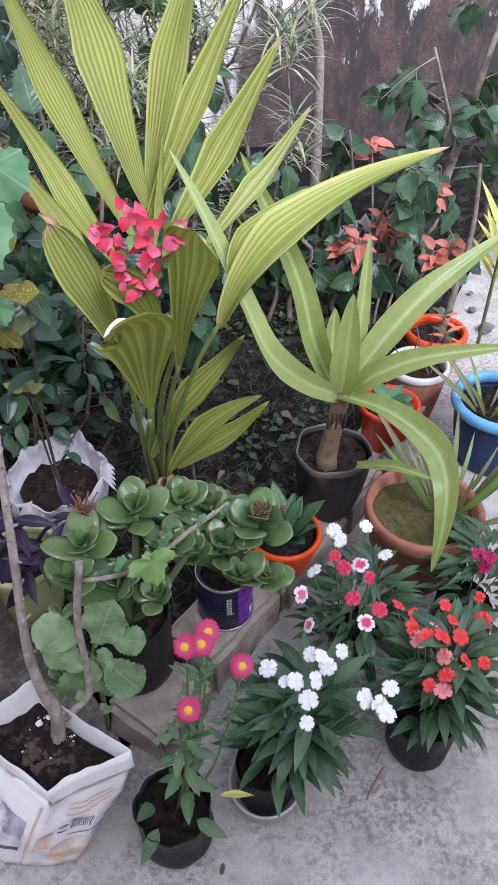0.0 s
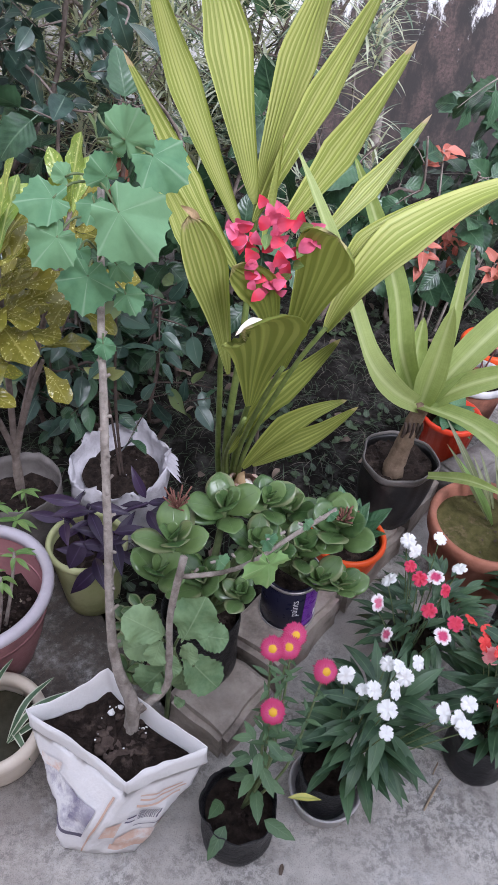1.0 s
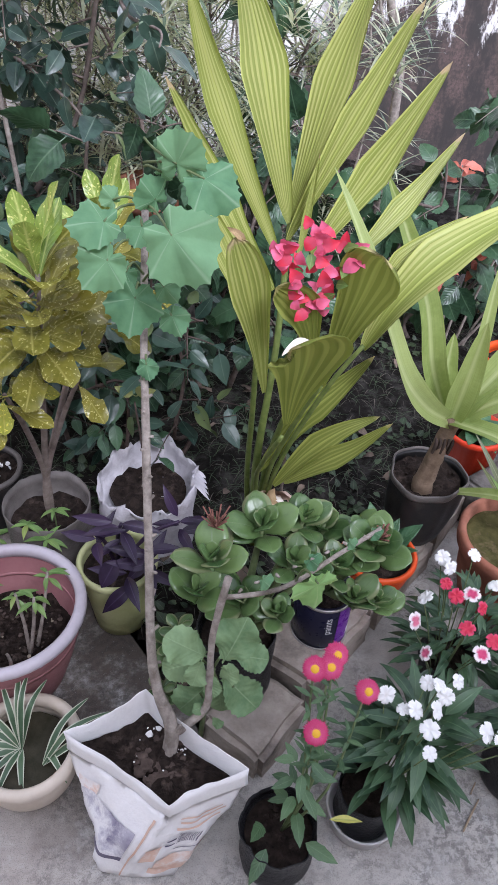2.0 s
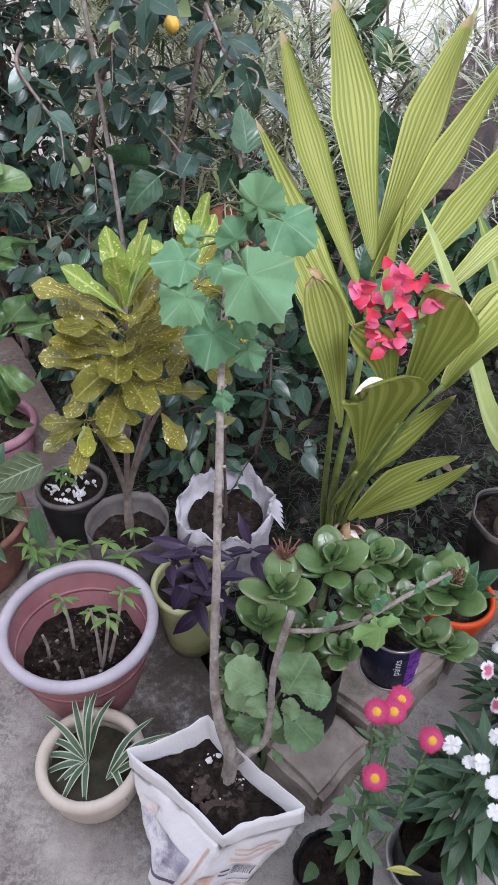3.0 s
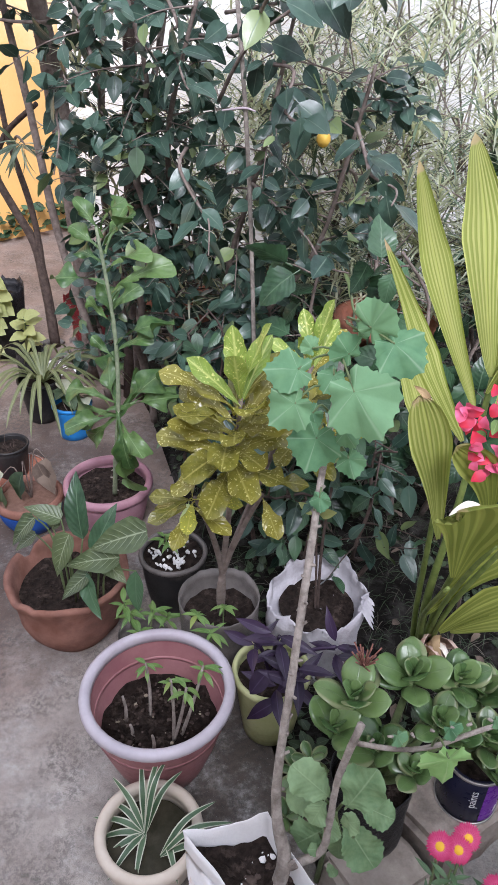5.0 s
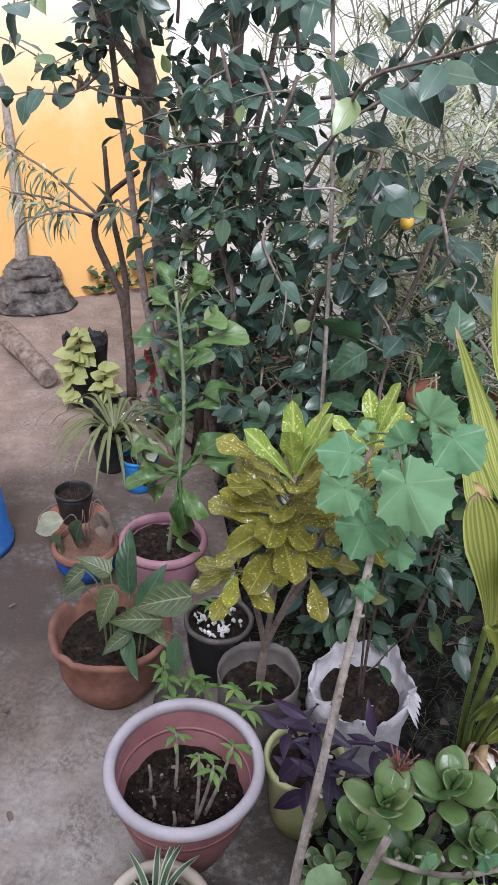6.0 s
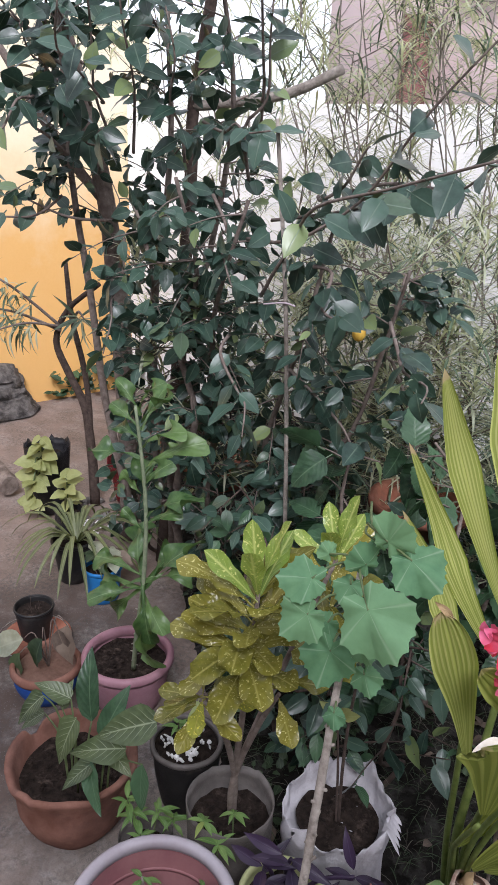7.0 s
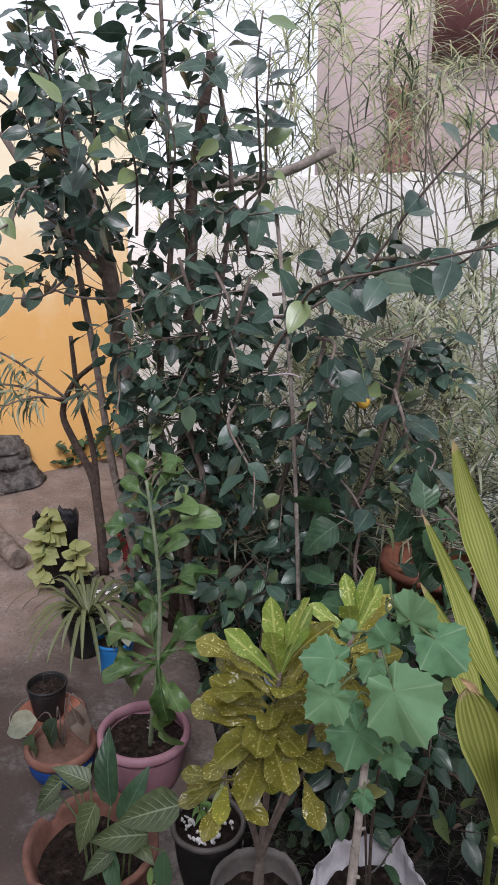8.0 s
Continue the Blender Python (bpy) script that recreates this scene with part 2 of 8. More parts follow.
PINKWALL = old_wall_mat("pink_house_wall", (0.74, 0.58, 0.56), (0.82, 0.68, 0.66), (0.4, 0.25, 0.22), -0.05)
WHITEWALL = old_wall_mat("added_south_wall", (0.5, 0.46, 0.42), (0.6, 0.56, 0.52), (0.5, 0.45, 0.4), -0.1)
MAROON = plain("maroon_paint", (0.15, 0.06, 0.055), (0.22, 0.1, 0.09), 10, 0.7)
LILAC = plain("lilac_plastic", (0.38, 0.35, 0.385), (0.52, 0.48, 0.52), 9, 0.38, 0.04, dirt=(0.33, 0.28, 0.31), dirt_at=(0.5, 0.75))
ROSE = plain("dusty_rose_plastic", (0.3, 0.13, 0.14), (0.4, 0.2, 0.2), 12, 0.5, 0.06, dirt=(0.12, 0.06, 0.06))
CREAM = plain("cream_plastic", (0.55, 0.47, 0.38), (0.66, 0.59, 0.5), 10, 0.45, 0.05, dirt=(0.3, 0.22, 0.15), dirt_at=(0.58, 0.8))
TERRA = plain("terracotta", (0.28, 0.105, 0.065), (0.42, 0.19, 0.13), 16, 0.85, 0.3, dirt=(0.12, 0.06, 0.045), dirt_at=(0.5, 0.7), spec=0.2)
DUSTY = plain("dusty_terracotta", (0.185, 0.085, 0.06), (0.32, 0.17, 0.13), 14, 0.9, 0.35, dirt=(0.11, 0.06, 0.05), dirt_at=(0.48, 0.7), spec=0.15)
ORANGE = plain("orange_plastic", (0.62, 0.07, 0.012), (0.72, 0.1, 0.02), 12, 0.4, 0.05, dirt=(0.3, 0.05, 0.02))
REDPL = plain("red_plastic", (0.5, 0.035, 0.012), (0.62, 0.06, 0.02), 12, 0.35, 0.05)
SKYBLUE = plain("sky_blue_plastic", (0.12, 0.32, 0.58), (0.18, 0.42, 0.68), 12, 0.4, 0.05)
NAVY = plain("navy_plastic", (0.015, 0.03, 0.09), (0.03, 0.05, 0.14), 12, 0.45, 0.05, dirt=(0.08, 0.07, 0.07))
BLUEPAINT = plain("blue_paint", (0.015, 0.06, 0.26), (0.03, 0.1, 0.36), 14, 0.6, 0.15, dirt=(0.12, 0.07, 0.06))
MAUVE = plain("mauve_plastic", (0.32, 0.16, 0.2), (0.44, 0.25, 0.29), 12, 0.5, 0.06, dirt=(0.16, 0.1, 0.1))
BLACKBAG = plain("black_polythene", (0.006, 0.006, 0.007), (0.018, 0.018, 0.021), 25, 0.36, 0.6, 0.012, dirt=(0.045, 0.04, 0.036), dirt_at=(0.58, 0.78), spec=0.35)
BLACKPOT = plain("black_nursery_plastic", (0.012, 0.012, 0.012), (0.03, 0.028, 0.028), 25, 0.45, 0.15, dirt=(0.08, 0.068, 0.058), dirt_at=(0.55, 0.78), spec=0.35)
GREYBAG = plain("dusty_clear_plastic", (0.09, 0.08, 0.074), (0.18, 0.162, 0.15), 18, 0.4, 0.4, 0.008, dirt=(0.05, 0.04, 0.035))
WHITEPOT = plain("white_plastic", (0.5, 0.49, 0.49), (0.62, 0.61, 0.6), 10, 0.45, 0.05, dirt=(0.3, 0.28, 0.26))
LIMEPOT = plain("pale_lime_plastic", (0.42, 0.45, 0.2), (0.54, 0.55, 0.3), 12, 0.45, 0.06, dirt=(0.2, 0.18, 0.1))
SACK = plain("white_woven_sack", (0.84, 0.83, 0.83), (0.92, 0.91, 0.9), 16, 0.42, 0.35, 0.01, dirt=(0.62, 0.58, 0.55), dirt_at=(0.6, 0.85))
DULLSACK = plain("dull_white_polythene", (0.46, 0.44, 0.47), (0.66, 0.64, 0.67), 18, 0.45, 0.6, 0.014, dirt=(0.2, 0.17, 0.17), dirt_at=(0.5, 0.75))
INK_ORANGE = plain("orange_print", (0.66, 0.42, 0.3), (0.76, 0.6, 0.5), 40, 0.5, 0.2)
INK_DARK = plain("dark_print", (0.1, 0.09, 0.14), (0.18, 0.16, 0.22), 40, 0.5, 0.1)
PRINT_PICTURE = plain("worn_violet_print", (0.2, 0.18, 0.27), (0.62, 0.6, 0.66), 26, 0.5, 0.2, dirt=(0.84, 0.83, 0.82), dirt_at=(0.44, 0.56))
PRINT_PANEL = plain("worn_orange_print", (0.7, 0.46, 0.34), (0.8, 0.62, 0.52), 30, 0.5, 0.2, dirt=(0.86, 0.85, 0.84), dirt_at=(0.46, 0.58))
PURPLE = plain("purple_tin", (0.12, 0.02, 0.26), (0.17, 0.035, 0.34), 8, 0.28, 0.03)
INK = plain("near_black_tin", (0.012, 0.012, 0.03), (0.02, 0.02, 0.04), 8, 0.3, 0.03)
STEEL = plain("dull_steel", (0.45, 0.43, 0.42), (0.6, 0.58, 0.56), 30, 0.35, 0.1, metal=0.9)
WHITEINK = plain("white_print", (0.75, 0.75, 0.75), (0.82, 0.82, 0.82), 30, 0.5, 0.02)
BARK = plain("grey_brown_bark", (0.13, 0.1, 0.085), (0.29, 0.24, 0.21), 45, 0.9, 0.8, 0.006, dirt=(0.08, 0.06, 0.05), spec=0.2)
PALEBARK = plain("pale_bark", (0.22, 0.19, 0.165), (0.46, 0.41, 0.36), 60, 0.85, 0.9, 0.006, dirt=(0.13, 0.105, 0.085), dirt_at=(0.48, 0.7), spec=0.2)
STUMP = plain("tan_bark", (0.2, 0.14, 0.095), (0.42, 0.31, 0.22), 30, 0.9, 0.9, 0.008, dirt=(0.1, 0.06, 0.045), dirt_at=(0.48, 0.68), spec=0.15)
DARKBARK = plain("dark_bark", (0.05, 0.036, 0.03), (0.13, 0.095, 0.08), 45, 0.9, 0.8, 0.006, spec=0.2)
GREENSTEM = plain("green_stem", (0.085, 0.12, 0.05), (0.16, 0.2, 0.09), 40, 0.5, 0.2)
PALESTEM = plain("pale_green_stem", (0.13, 0.17, 0.1), (0.26, 0.29, 0.19), 60, 0.6, 0.4)
CANE = plain("dry_cane", (0.36, 0.27, 0.18), (0.5, 0.4, 0.28), 40, 0.7, 0.3)
STRAW = plain("dry_straw", (0.2, 0.16, 0.11), (0.38, 0.33, 0.25), 60, 0.9, 0.3)
HUSK = plain("dry_husk", (0.3, 0.2, 0.1), (0.5, 0.36, 0.2), 40, 0.85, 0.6)
STONE = plain("white_pebble", (0.7, 0.69, 0.67), (0.82, 0.81, 0.8), 60, 0.6, 0.2)
GREYSTONE = plain("grey_stone", (0.1, 0.09, 0.082), (0.26, 0.24, 0.22), 25, 0.9, 0.6, 0.01)
LOG = plain("weathered_log", (0.15, 0.115, 0.095), (0.34, 0.28, 0.24), 30, 0.9, 0.9, 0.012, dirt=(0.07, 0.05, 0.04), dirt_at=(0.45, 0.65))
FRUIT = plain("yellow_fruit", (0.55, 0.32, 0.04), (0.68, 0.46, 0.09), 40, 0.5, 0.2)
TWINE = plain("pale_cloth_strip", (0.55, 0.45, 0.5), (0.68, 0.58, 0.62), 40, 0.7, 0.2)

L_PALM = palm_mat("coconut_leaf", (0.28, 0.34, 0.07), (0.56, 0.58, 0.2), 9, (0.6, 0.45, 0.28))
# darker copy for lower, inner leaves: their shade is put into the colour
L_PALMSHADED = palm_mat("shaded_coconut_leaf", (0.17, 0.21, 0.04), (0.33, 0.36, 0.09), 6, (0.5, 0.42, 0.2))
DRYTIP = plain("dry_leaf_tip", (0.62, 0.55, 0.45), (0.8, 0.76, 0.68), 60, 0.8, 0.3)
SHEATH = plain("dry_leaf_sheath", (0.42, 0.25, 0.19), (0.72, 0.6, 0.5), 70, 0.8, 0.5)
PALMSTEM = plain("palm_stalk", (0.1, 0.14, 0.035), (0.2, 0.25, 0.07), 40, 0.45, 0.2)
L_DRAC = leaf_mat("crinum_leaf", (0.2, 0.28, 0.07), (0.36, 0.43, 0.16), (0.5, 0.55, 0.27), 0.36, 0.3, 0.12, streak=0.5)
L_JADE = leaf_mat("succulent_leaf", (0.032, 0.075, 0.022), (0.115, 0.18, 0.06), (0.12, 0.17, 0.08), 0.3, 0.0, 0.02)
L_JADERIM = leaf_mat("succulent_leaf_pale_rim", (0.03, 0.07, 0.022), (0.095, 0.155, 0.052), (0.11, 0.16, 0.075), 0.3, 0.0, 0.02, edge=(0.16, 0.19, 0.09))
L_MALLOW = leaf_mat("mallow_leaf", (0.06, 0.155, 0.08), (0.145, 0.27, 0.14), (0.27, 0.39, 0.25), 0.65, 0.25, 0.02, gloss=0.2, palmate=True)
L_FRESH = leaf_mat("fresh_mallow_leaf", (0.16, 0.3, 0.1), (0.24, 0.38, 0.14), (0.36, 0.48, 0.24), 0.55, 0.3, 0.02, palmate=True)
L_COLEUS = leaf_mat("scalloped_leaf", (0.1, 0.18, 0.085), (0.24, 0.34, 0.18), (0.26, 0.36, 0.2), 0.6, 0.2, 0.03, side=0.1, gloss=0.25)
L_CROTON = leaf_mat("croton_leaf", (0.075, 0.08, 0.012), (0.22, 0.2, 0.034), (0.36, 0.33, 0.09), 0.26, 0.2, 0.05, side=0.15, spots=(0.6, 0.56, 0.2))
L_CROTONTOP = leaf_mat("young_croton_leaf", (0.11, 0.185, 0.03), (0.22, 0.3, 0.06), (0.55, 0.58, 0.2), 0.3, 0.22, 0.09, side=0.5, spots=(0.62, 0.62, 0.22))
L_CROTONGOLD = leaf_mat("gold_speckled_croton_leaf", (0.14, 0.17, 0.02), (0.26, 0.27, 0.04), (0.4, 0.36, 0.09), 0.3, 0.2, 0.05, side=0.15, spots=(0.7, 0.62, 0.1))
L_CROTONPALE = leaf_mat("pale_croton_leaf", (0.3, 0.38, 0.16), (0.4, 0.47, 0.24), (0.5, 0.55, 0.3), 0.4, 0.25, 0.05)
L_SHRUB = leaf_mat("leathery_leaf", (0.01, 0.027, 0.02), (0.058, 0.104, 0.075), (0.13, 0.18, 0.13), 0.3, 0.06, 0.04, old=(0.2, 0.26, 0.1))
L_HIB = leaf_mat("hibiscus_leaf", (0.009, 0.027, 0.015), (0.06, 0.125, 0.06), (0.12, 0.19, 0.11), 0.36, 0.12, 0.035, side=0.15)
L_NARROW = leaf_mat("narrow_leaf", (0.05, 0.085, 0.052), (0.13, 0.175, 0.115), (0.2, 0.24, 0.17), 0.45, 0.15, 0.06)
L_PALENARROW = leaf_mat("pale_narrow_leaf", (0.3, 0.33, 0.24), (0.56, 0.59, 0.46), (0.52, 0.56, 0.42), 0.5, 0.45, 0.06, old=(0.45, 0.38, 0.26))
L_DIANTHUS = leaf_mat("dianthus_leaf", (0.016, 0.045, 0.024), (0.065, 0.125, 0.058), (0.11, 0.18, 0.09), 0.4, 0.12, 0.06)
L_ASTER = leaf_mat("aster_leaf", (0.04, 0.085, 0.04), (0.1, 0.175, 0.08), (0.16, 0.24, 0.13), 0.42, 0.15, 0.04, side=0.2)
L_SPIDER = leaf_mat("striped_leaf", (0.05, 0.1, 0.055), (0.1, 0.17, 0.09), (0.08, 0.14, 0.08), 0.4, 0.2, 0.03, edge=(0.62, 0.64, 0.5))
L_SPIDERB = leaf_mat("olive_striped_leaf", (0.075, 0.095, 0.04), (0.15, 0.17, 0.07), (0.28, 0.28, 0.15), 0.45, 0.2, 0.09)
L_JEW = leaf_mat("purple_leaf", (0.012, 0.007, 0.02), (0.036, 0.02, 0.05), (0.07, 0.05, 0.095), 0.4, 0.1, 0.05)
L_SYNG = leaf_mat("arrowhead_leaf", (0.032, 0.052, 0.02), (0.095, 0.125, 0.052), (0.34, 0.39, 0.25), 0.4, 0.12, 0.035, side=0.65)
L_LONG = leaf_mat("spoon_leaf", (0.026, 0.068, 0.022), (0.12, 0.195, 0.06), (0.2, 0.28, 0.13), 0.4, 0.18, 0.03, side=0.12)
L_LIME = leaf_mat("lime_leaf", (0.22, 0.25, 0.09), (0.34, 0.36, 0.15), (0.36, 0.38, 0.18), 0.5, 0.3, 0.03)
L_SEED = leaf_mat("seedling_leaf", (0.09, 0.18, 0.05), (0.18, 0.29, 0.085), (0.28, 0.38, 0.14), 0.4, 0.25, 0.06, old=(0.4, 0.4, 0.1))
L_CORAL = leaf_mat("coral_leaf", (0.36, 0.09, 0.065), (0.58, 0.2, 0.14), (0.6, 0.28, 0.22), 0.5, 0.25, 0.04)
L_SANS = leaf_mat("banded_leaf", (0.035, 0.09, 0.04), (0.07, 0.15, 0.065), (0.12, 0.2, 0.1), 0.4, 0.05, 0.02, side=0.5)
L_DRY = leaf_mat("dry_leaf", (0.07, 0.05, 0.04), (0.19, 0.145, 0.11), (0.2, 0.15, 0.11), 0.8, 0.1, 0.05)
L_DULLSTRAW = leaf_mat("dull_straw", (0.06, 0.052, 0.042), (0.14, 0.125, 0.1), (0.14, 0.12, 0.1), 0.8, 0.1, 0.05)
L_YELLOW = leaf_mat("yellow_variegated_leaf", (0.4, 0.42, 0.08), (0.58, 0.55, 0.16), (0.3, 0.36, 0.1), 0.45, 0.25, 0.15)
L_COVER = leaf_mat("ground_cover_leaf", (0.014, 0.03, 0.013), (0.065, 0.095, 0.046), (0.12, 0.16, 0.09), 0.5, 0.15, 0.04)
BRACT = petal_mat("bougainvillea_bract", (0.62, 0.07, 0.13), (0.7, 0.04, 0.08), 0.5)
BRACTPINK = petal_mat("pale_bougainvillea_bract", (0.78, 0.13, 0.24), (0.8, 0.16, 0.3), 0.5)
P_WHITE = petal_mat("white_petal", (0.8, 0.78, 0.76), (0.88, 0.88, 0.87), 0.2)
P_PINKWHITE = petal_mat("pink_eyed_petal", (0.6, 0.05, 0.16), (0.85, 0.78, 0.8), 0.6, 0.15)
P_CRIMSON = petal_mat("crimson_petal", (0.6, 0.02, 0.06), (0.66, 0.06, 0.14), 0.75, 0.1)
P_RED = petal_mat("scarlet_petal", (0.7, 0.03, 0.03), (0.78, 0.06, 0.05), 0.5)
P_SALMON = petal_mat("salmon_petal", (0.8, 0.2, 0.22), (0.85, 0.32, 0.32), 0.5)
P_MAGENTA = petal_mat("magenta_petal", (0.28, 0.0, 0.06), (0.45, 0.01, 0.12), 0.6)
P_ASTER = petal_mat("aster_petal", (0.72, 0.16, 0.32), (0.52, 0.02, 0.13), 0.5, 0.35)
P_EYE = petal_mat("yellow_disc", (0.8, 0.45, 0.02), (0.85, 0.6, 0.05), 0.5)
RUST = plain("rusty_flower_head", (0.14, 0.06, 0.045), (0.27, 0.13, 0.1), 80, 0.9, 0.5)


# ---- helpers of this scene ----
rng = random.Random(7)
UP = Vector((0, 0, 1))


def V(*a):
    return Vector(a)


def rand(a, b):
    return rng.uniform(a, b)


def world_of(ob):
    if ob.parent is None:
        return ob.matrix_basis.copy()
    return world_of(ob.parent) @ ob.matrix_parent_inverse @ ob.matrix_basis


def thing(name, at, label, category, group=""):
    e = new(name)
    e.empty_display_size = 0.05
    e.location = at
    return tagged(e, label, category, group)


def under(ob, parent):
    ob.parent = parent
    ob.matrix_parent_inverse = world_of(parent).inverted()
    return ob


def smooth(me):
    me.polygons.foreach_set("use_smooth", [True] * len(me.polygons))
    me.update()
    return me


def mesh_of(name, bm, material, flat=False):
    bmesh.ops.recalc_face_normals(bm, faces=bm.faces[:])
    me = bpy.data.meshes.new(name)
    bm.to_mesh(me)
    bm.free()
    me.materials.append(material)
    return me if flat else smooth(me)


def part(name, bm, material, parent, label="", flat=False):
    ob = new(name, mesh_of(name, bm, material, flat))
    under(ob, parent)
    return tagged(ob, label) if label else ob


def lathe(profile, at, segs=40, wobble=0.0, waves=3, phase=0.0, ridges=0, hoop=False):
    """A turned form from (radius, height) pairs; wobble dents the radius, ridges fold it."""
    bm = bmesh.new()
    rings = []
    for r, z in profile:
        ring = []
        for i in range(segs):
            a = 2 * math.pi * i / segs
            k = 1 + wobble * math.sin(waves * a + phase + z * 9) + wobble * 0.6 * math.sin((waves * 2 + 1) * a + 2 * phase - z * 14)
            if ridges:
                k *= 1 + 0.012 * math.cos(ridges * a)
            ring.append(bm.verts.new((at[0] + r * k * math.cos(a), at[1] + r * k * math.sin(a), at[2] + z)))
        rings.append(ring)
    for a, b in zip(rings, rings[1:]):
        for i in range(segs):
            bm.faces.new((a[i], a[(i + 1) % segs], b[(i + 1) % segs], b[i]))
    if hoop:
        for i in range(segs):
            bm.faces.new((rings[-1][i], rings[-1][(i + 1) % segs], rings[0][(i + 1) % segs], rings[0][i]))
        return bm
    bm.faces.new(rings[0][::-1])
    bm.faces.new(rings[-1])
    return bm


def tube(points, radii, segs=7, wobble=0.0):
    """A tapered limb through the points, with smooth bends and caps."""
    pts = [Vector(p) for p in points]
    dense, rr = [], []
    for i in range(len(pts) - 1):
        p0, p1, p2, p3 = pts[max(0, i - 1)], pts[i], pts[i + 1], pts[min(len(pts) - 1, i + 2)]
        for s in range(4):
            t = s / 4
            dense.append(0.5 * ((2 * p1) + (p2 - p0) * t + (2 * p0 - 5 * p1 + 4 * p2 - p3) * t * t + (3 * p1 - p0 - 3 * p2 + p3) * t ** 3))
            rr.append(radii[i] + (radii[i + 1] - radii[i]) * t)
    dense.append(pts[-1])
    rr.append(radii[-1])
    bm = bmesh.new()
    rings, side = [], V(1, 0.13, 0.07)
    for i, p in enumerate(dense):
        d = (dense[min(i + 1, len(dense) - 1)] - dense[max(i - 1, 0)]).normalized()
        side = (side - d * side.dot(d)).normalized()
        up = d.cross(side)
        ring = []
        for k in range(segs):
            a = 2 * math.pi * k / segs
            r = rr[i] * (1 + wobble * rand(-1, 1))
            ring.append(bm.verts.new(p + side * (r * math.cos(a)) + up * (r * math.sin(a))))
        rings.append(ring)
    for a, b in zip(rings, rings[1:]):
        for k in range(segs):
            bm.faces.new((a[k], a[(k + 1) % segs], b[(k + 1) % segs], b[k]))
    bm.faces.new(rings[0][::-1])
    bm.faces.new(rings[-1])
    return bm


def join(bms):
    out = bmesh.new()
    for b in bms:
        me = bpy.data.meshes.new("tmp")
        b.to_mesh(me)
        b.free()
        out.from_mesh(me)
        bpy.data.meshes.remove(me)
    return out


def block(size, at, turn=0.0, bevel=0.01, rough=0.0, cuts=0):
    bm = bmesh.new()
    bmesh.ops.create_cube(bm, size=1)
    bmesh.ops.scale(bm, vec=size, verts=bm.verts)
    if bevel:
        bmesh.ops.bevel(bm, geom=bm.edges[:], offset=bevel, segments=2, affect="EDGES")
    if cuts:
        bmesh.ops.subdivide_edges(bm, edges=bm.edges[:], cuts=cuts, use_grid_fill=True)
    if rough:
        for v in bm.verts:
            v.co += noise.noise_vector(v.co * 14 + Vector(at)) * rough
    bmesh.ops.rotate(bm, verts=bm.verts, matrix=Matrix.Rotation(radians(turn), 3, "Z"))
    bmesh.ops.translate(bm, verts=bm.verts, vec=at)
    return bm


def frame_of(at, along, face=UP, scale=1.0, twist=0.0):
    """A pose whose y runs along a leaf and whose z is its upper face."""
    y = Vector(along).normalized()
    z = Vector(face)
    z = z - y * z.dot(y)
    if z.length < 1e-4:
        z = V(1, 0, 0) - y * y.x
    z.normalize()
    x = y.cross(z)
    m = Matrix((x, y, z)).transposed().to_4x4()
    return Matrix.Translation(at) @ m @ Matrix.Rotation(twist, 4, "Y") @ Matrix.Scale(scale, 4)


SHAPES = {
    "ovate": lambda u: math.sin(math.pi * u ** 0.72) ** 0.85,
    "broad": lambda u: math.sin(math.pi * u ** 0.6) ** 0.7,
    "paddle": lambda u: max(0.1, math.sin(math.pi * min(1.0, u) ** 1.35)) ** 0.55 if u < 0.99 else 0.12,
    "fan": lambda u: 0.08 + 0.92 * (u / 0.58) ** 0.8 if u < 0.58 else max(0.0, (1 - u) / 0.42) ** 0.8,
    "spear": lambda u: 0.14 + 0.86 * (u / 0.45) ** 0.85 if u < 0.45 else max(0.0, (1 - u) / 0.55) ** 0.85,
    "sword": lambda u: min(1.0, 0.62 + 1.1 * u) * (1 - u ** 2.8) ** 0.95,
    "crimped": lambda u: (0.13 + 0.87 * (u / 0.62) ** 1.15 if u < 0.62 else max(0.0, 1 - ((u - 0.62) / 0.38) ** 2.4) ** 0.65) * (1 - 0.09 * abs(math.sin(u * 15))),
    "spoon": lambda u: 0.16 + 0.84 * max(0.0, math.sin(math.pi * (max(0.0, u - 0.35) / 0.65) ** 2.0)) ** 0.6 if u > 0.35 else 0.16,
    "lance": lambda u: math.sin(math.pi * u ** 0.8) ** 1.1,
    "oar": lambda u: 0.1 + 0.9 * (u / 0.62) ** 1.1 if u < 0.62 else max(0.0, 1 - ((u - 0.62) / 0.38) ** 2.2) ** 0.6,
    "strap": lambda u: min(1.0, 0.55 + 1.6 * u) * (1 - u ** 5) ** 0.8,
    "blade": lambda u: min(1.0, 0.25 + 2.2 * u) * (1 - u ** 2.6) ** 0.9,
    "arrow": lambda u: 0.45 + 0.55 * math.sin(math.pi * u / 0.44) if u < 0.22 else max(0.0, 1 - ((u - 0.22) / 0.78) ** 1.5),
}


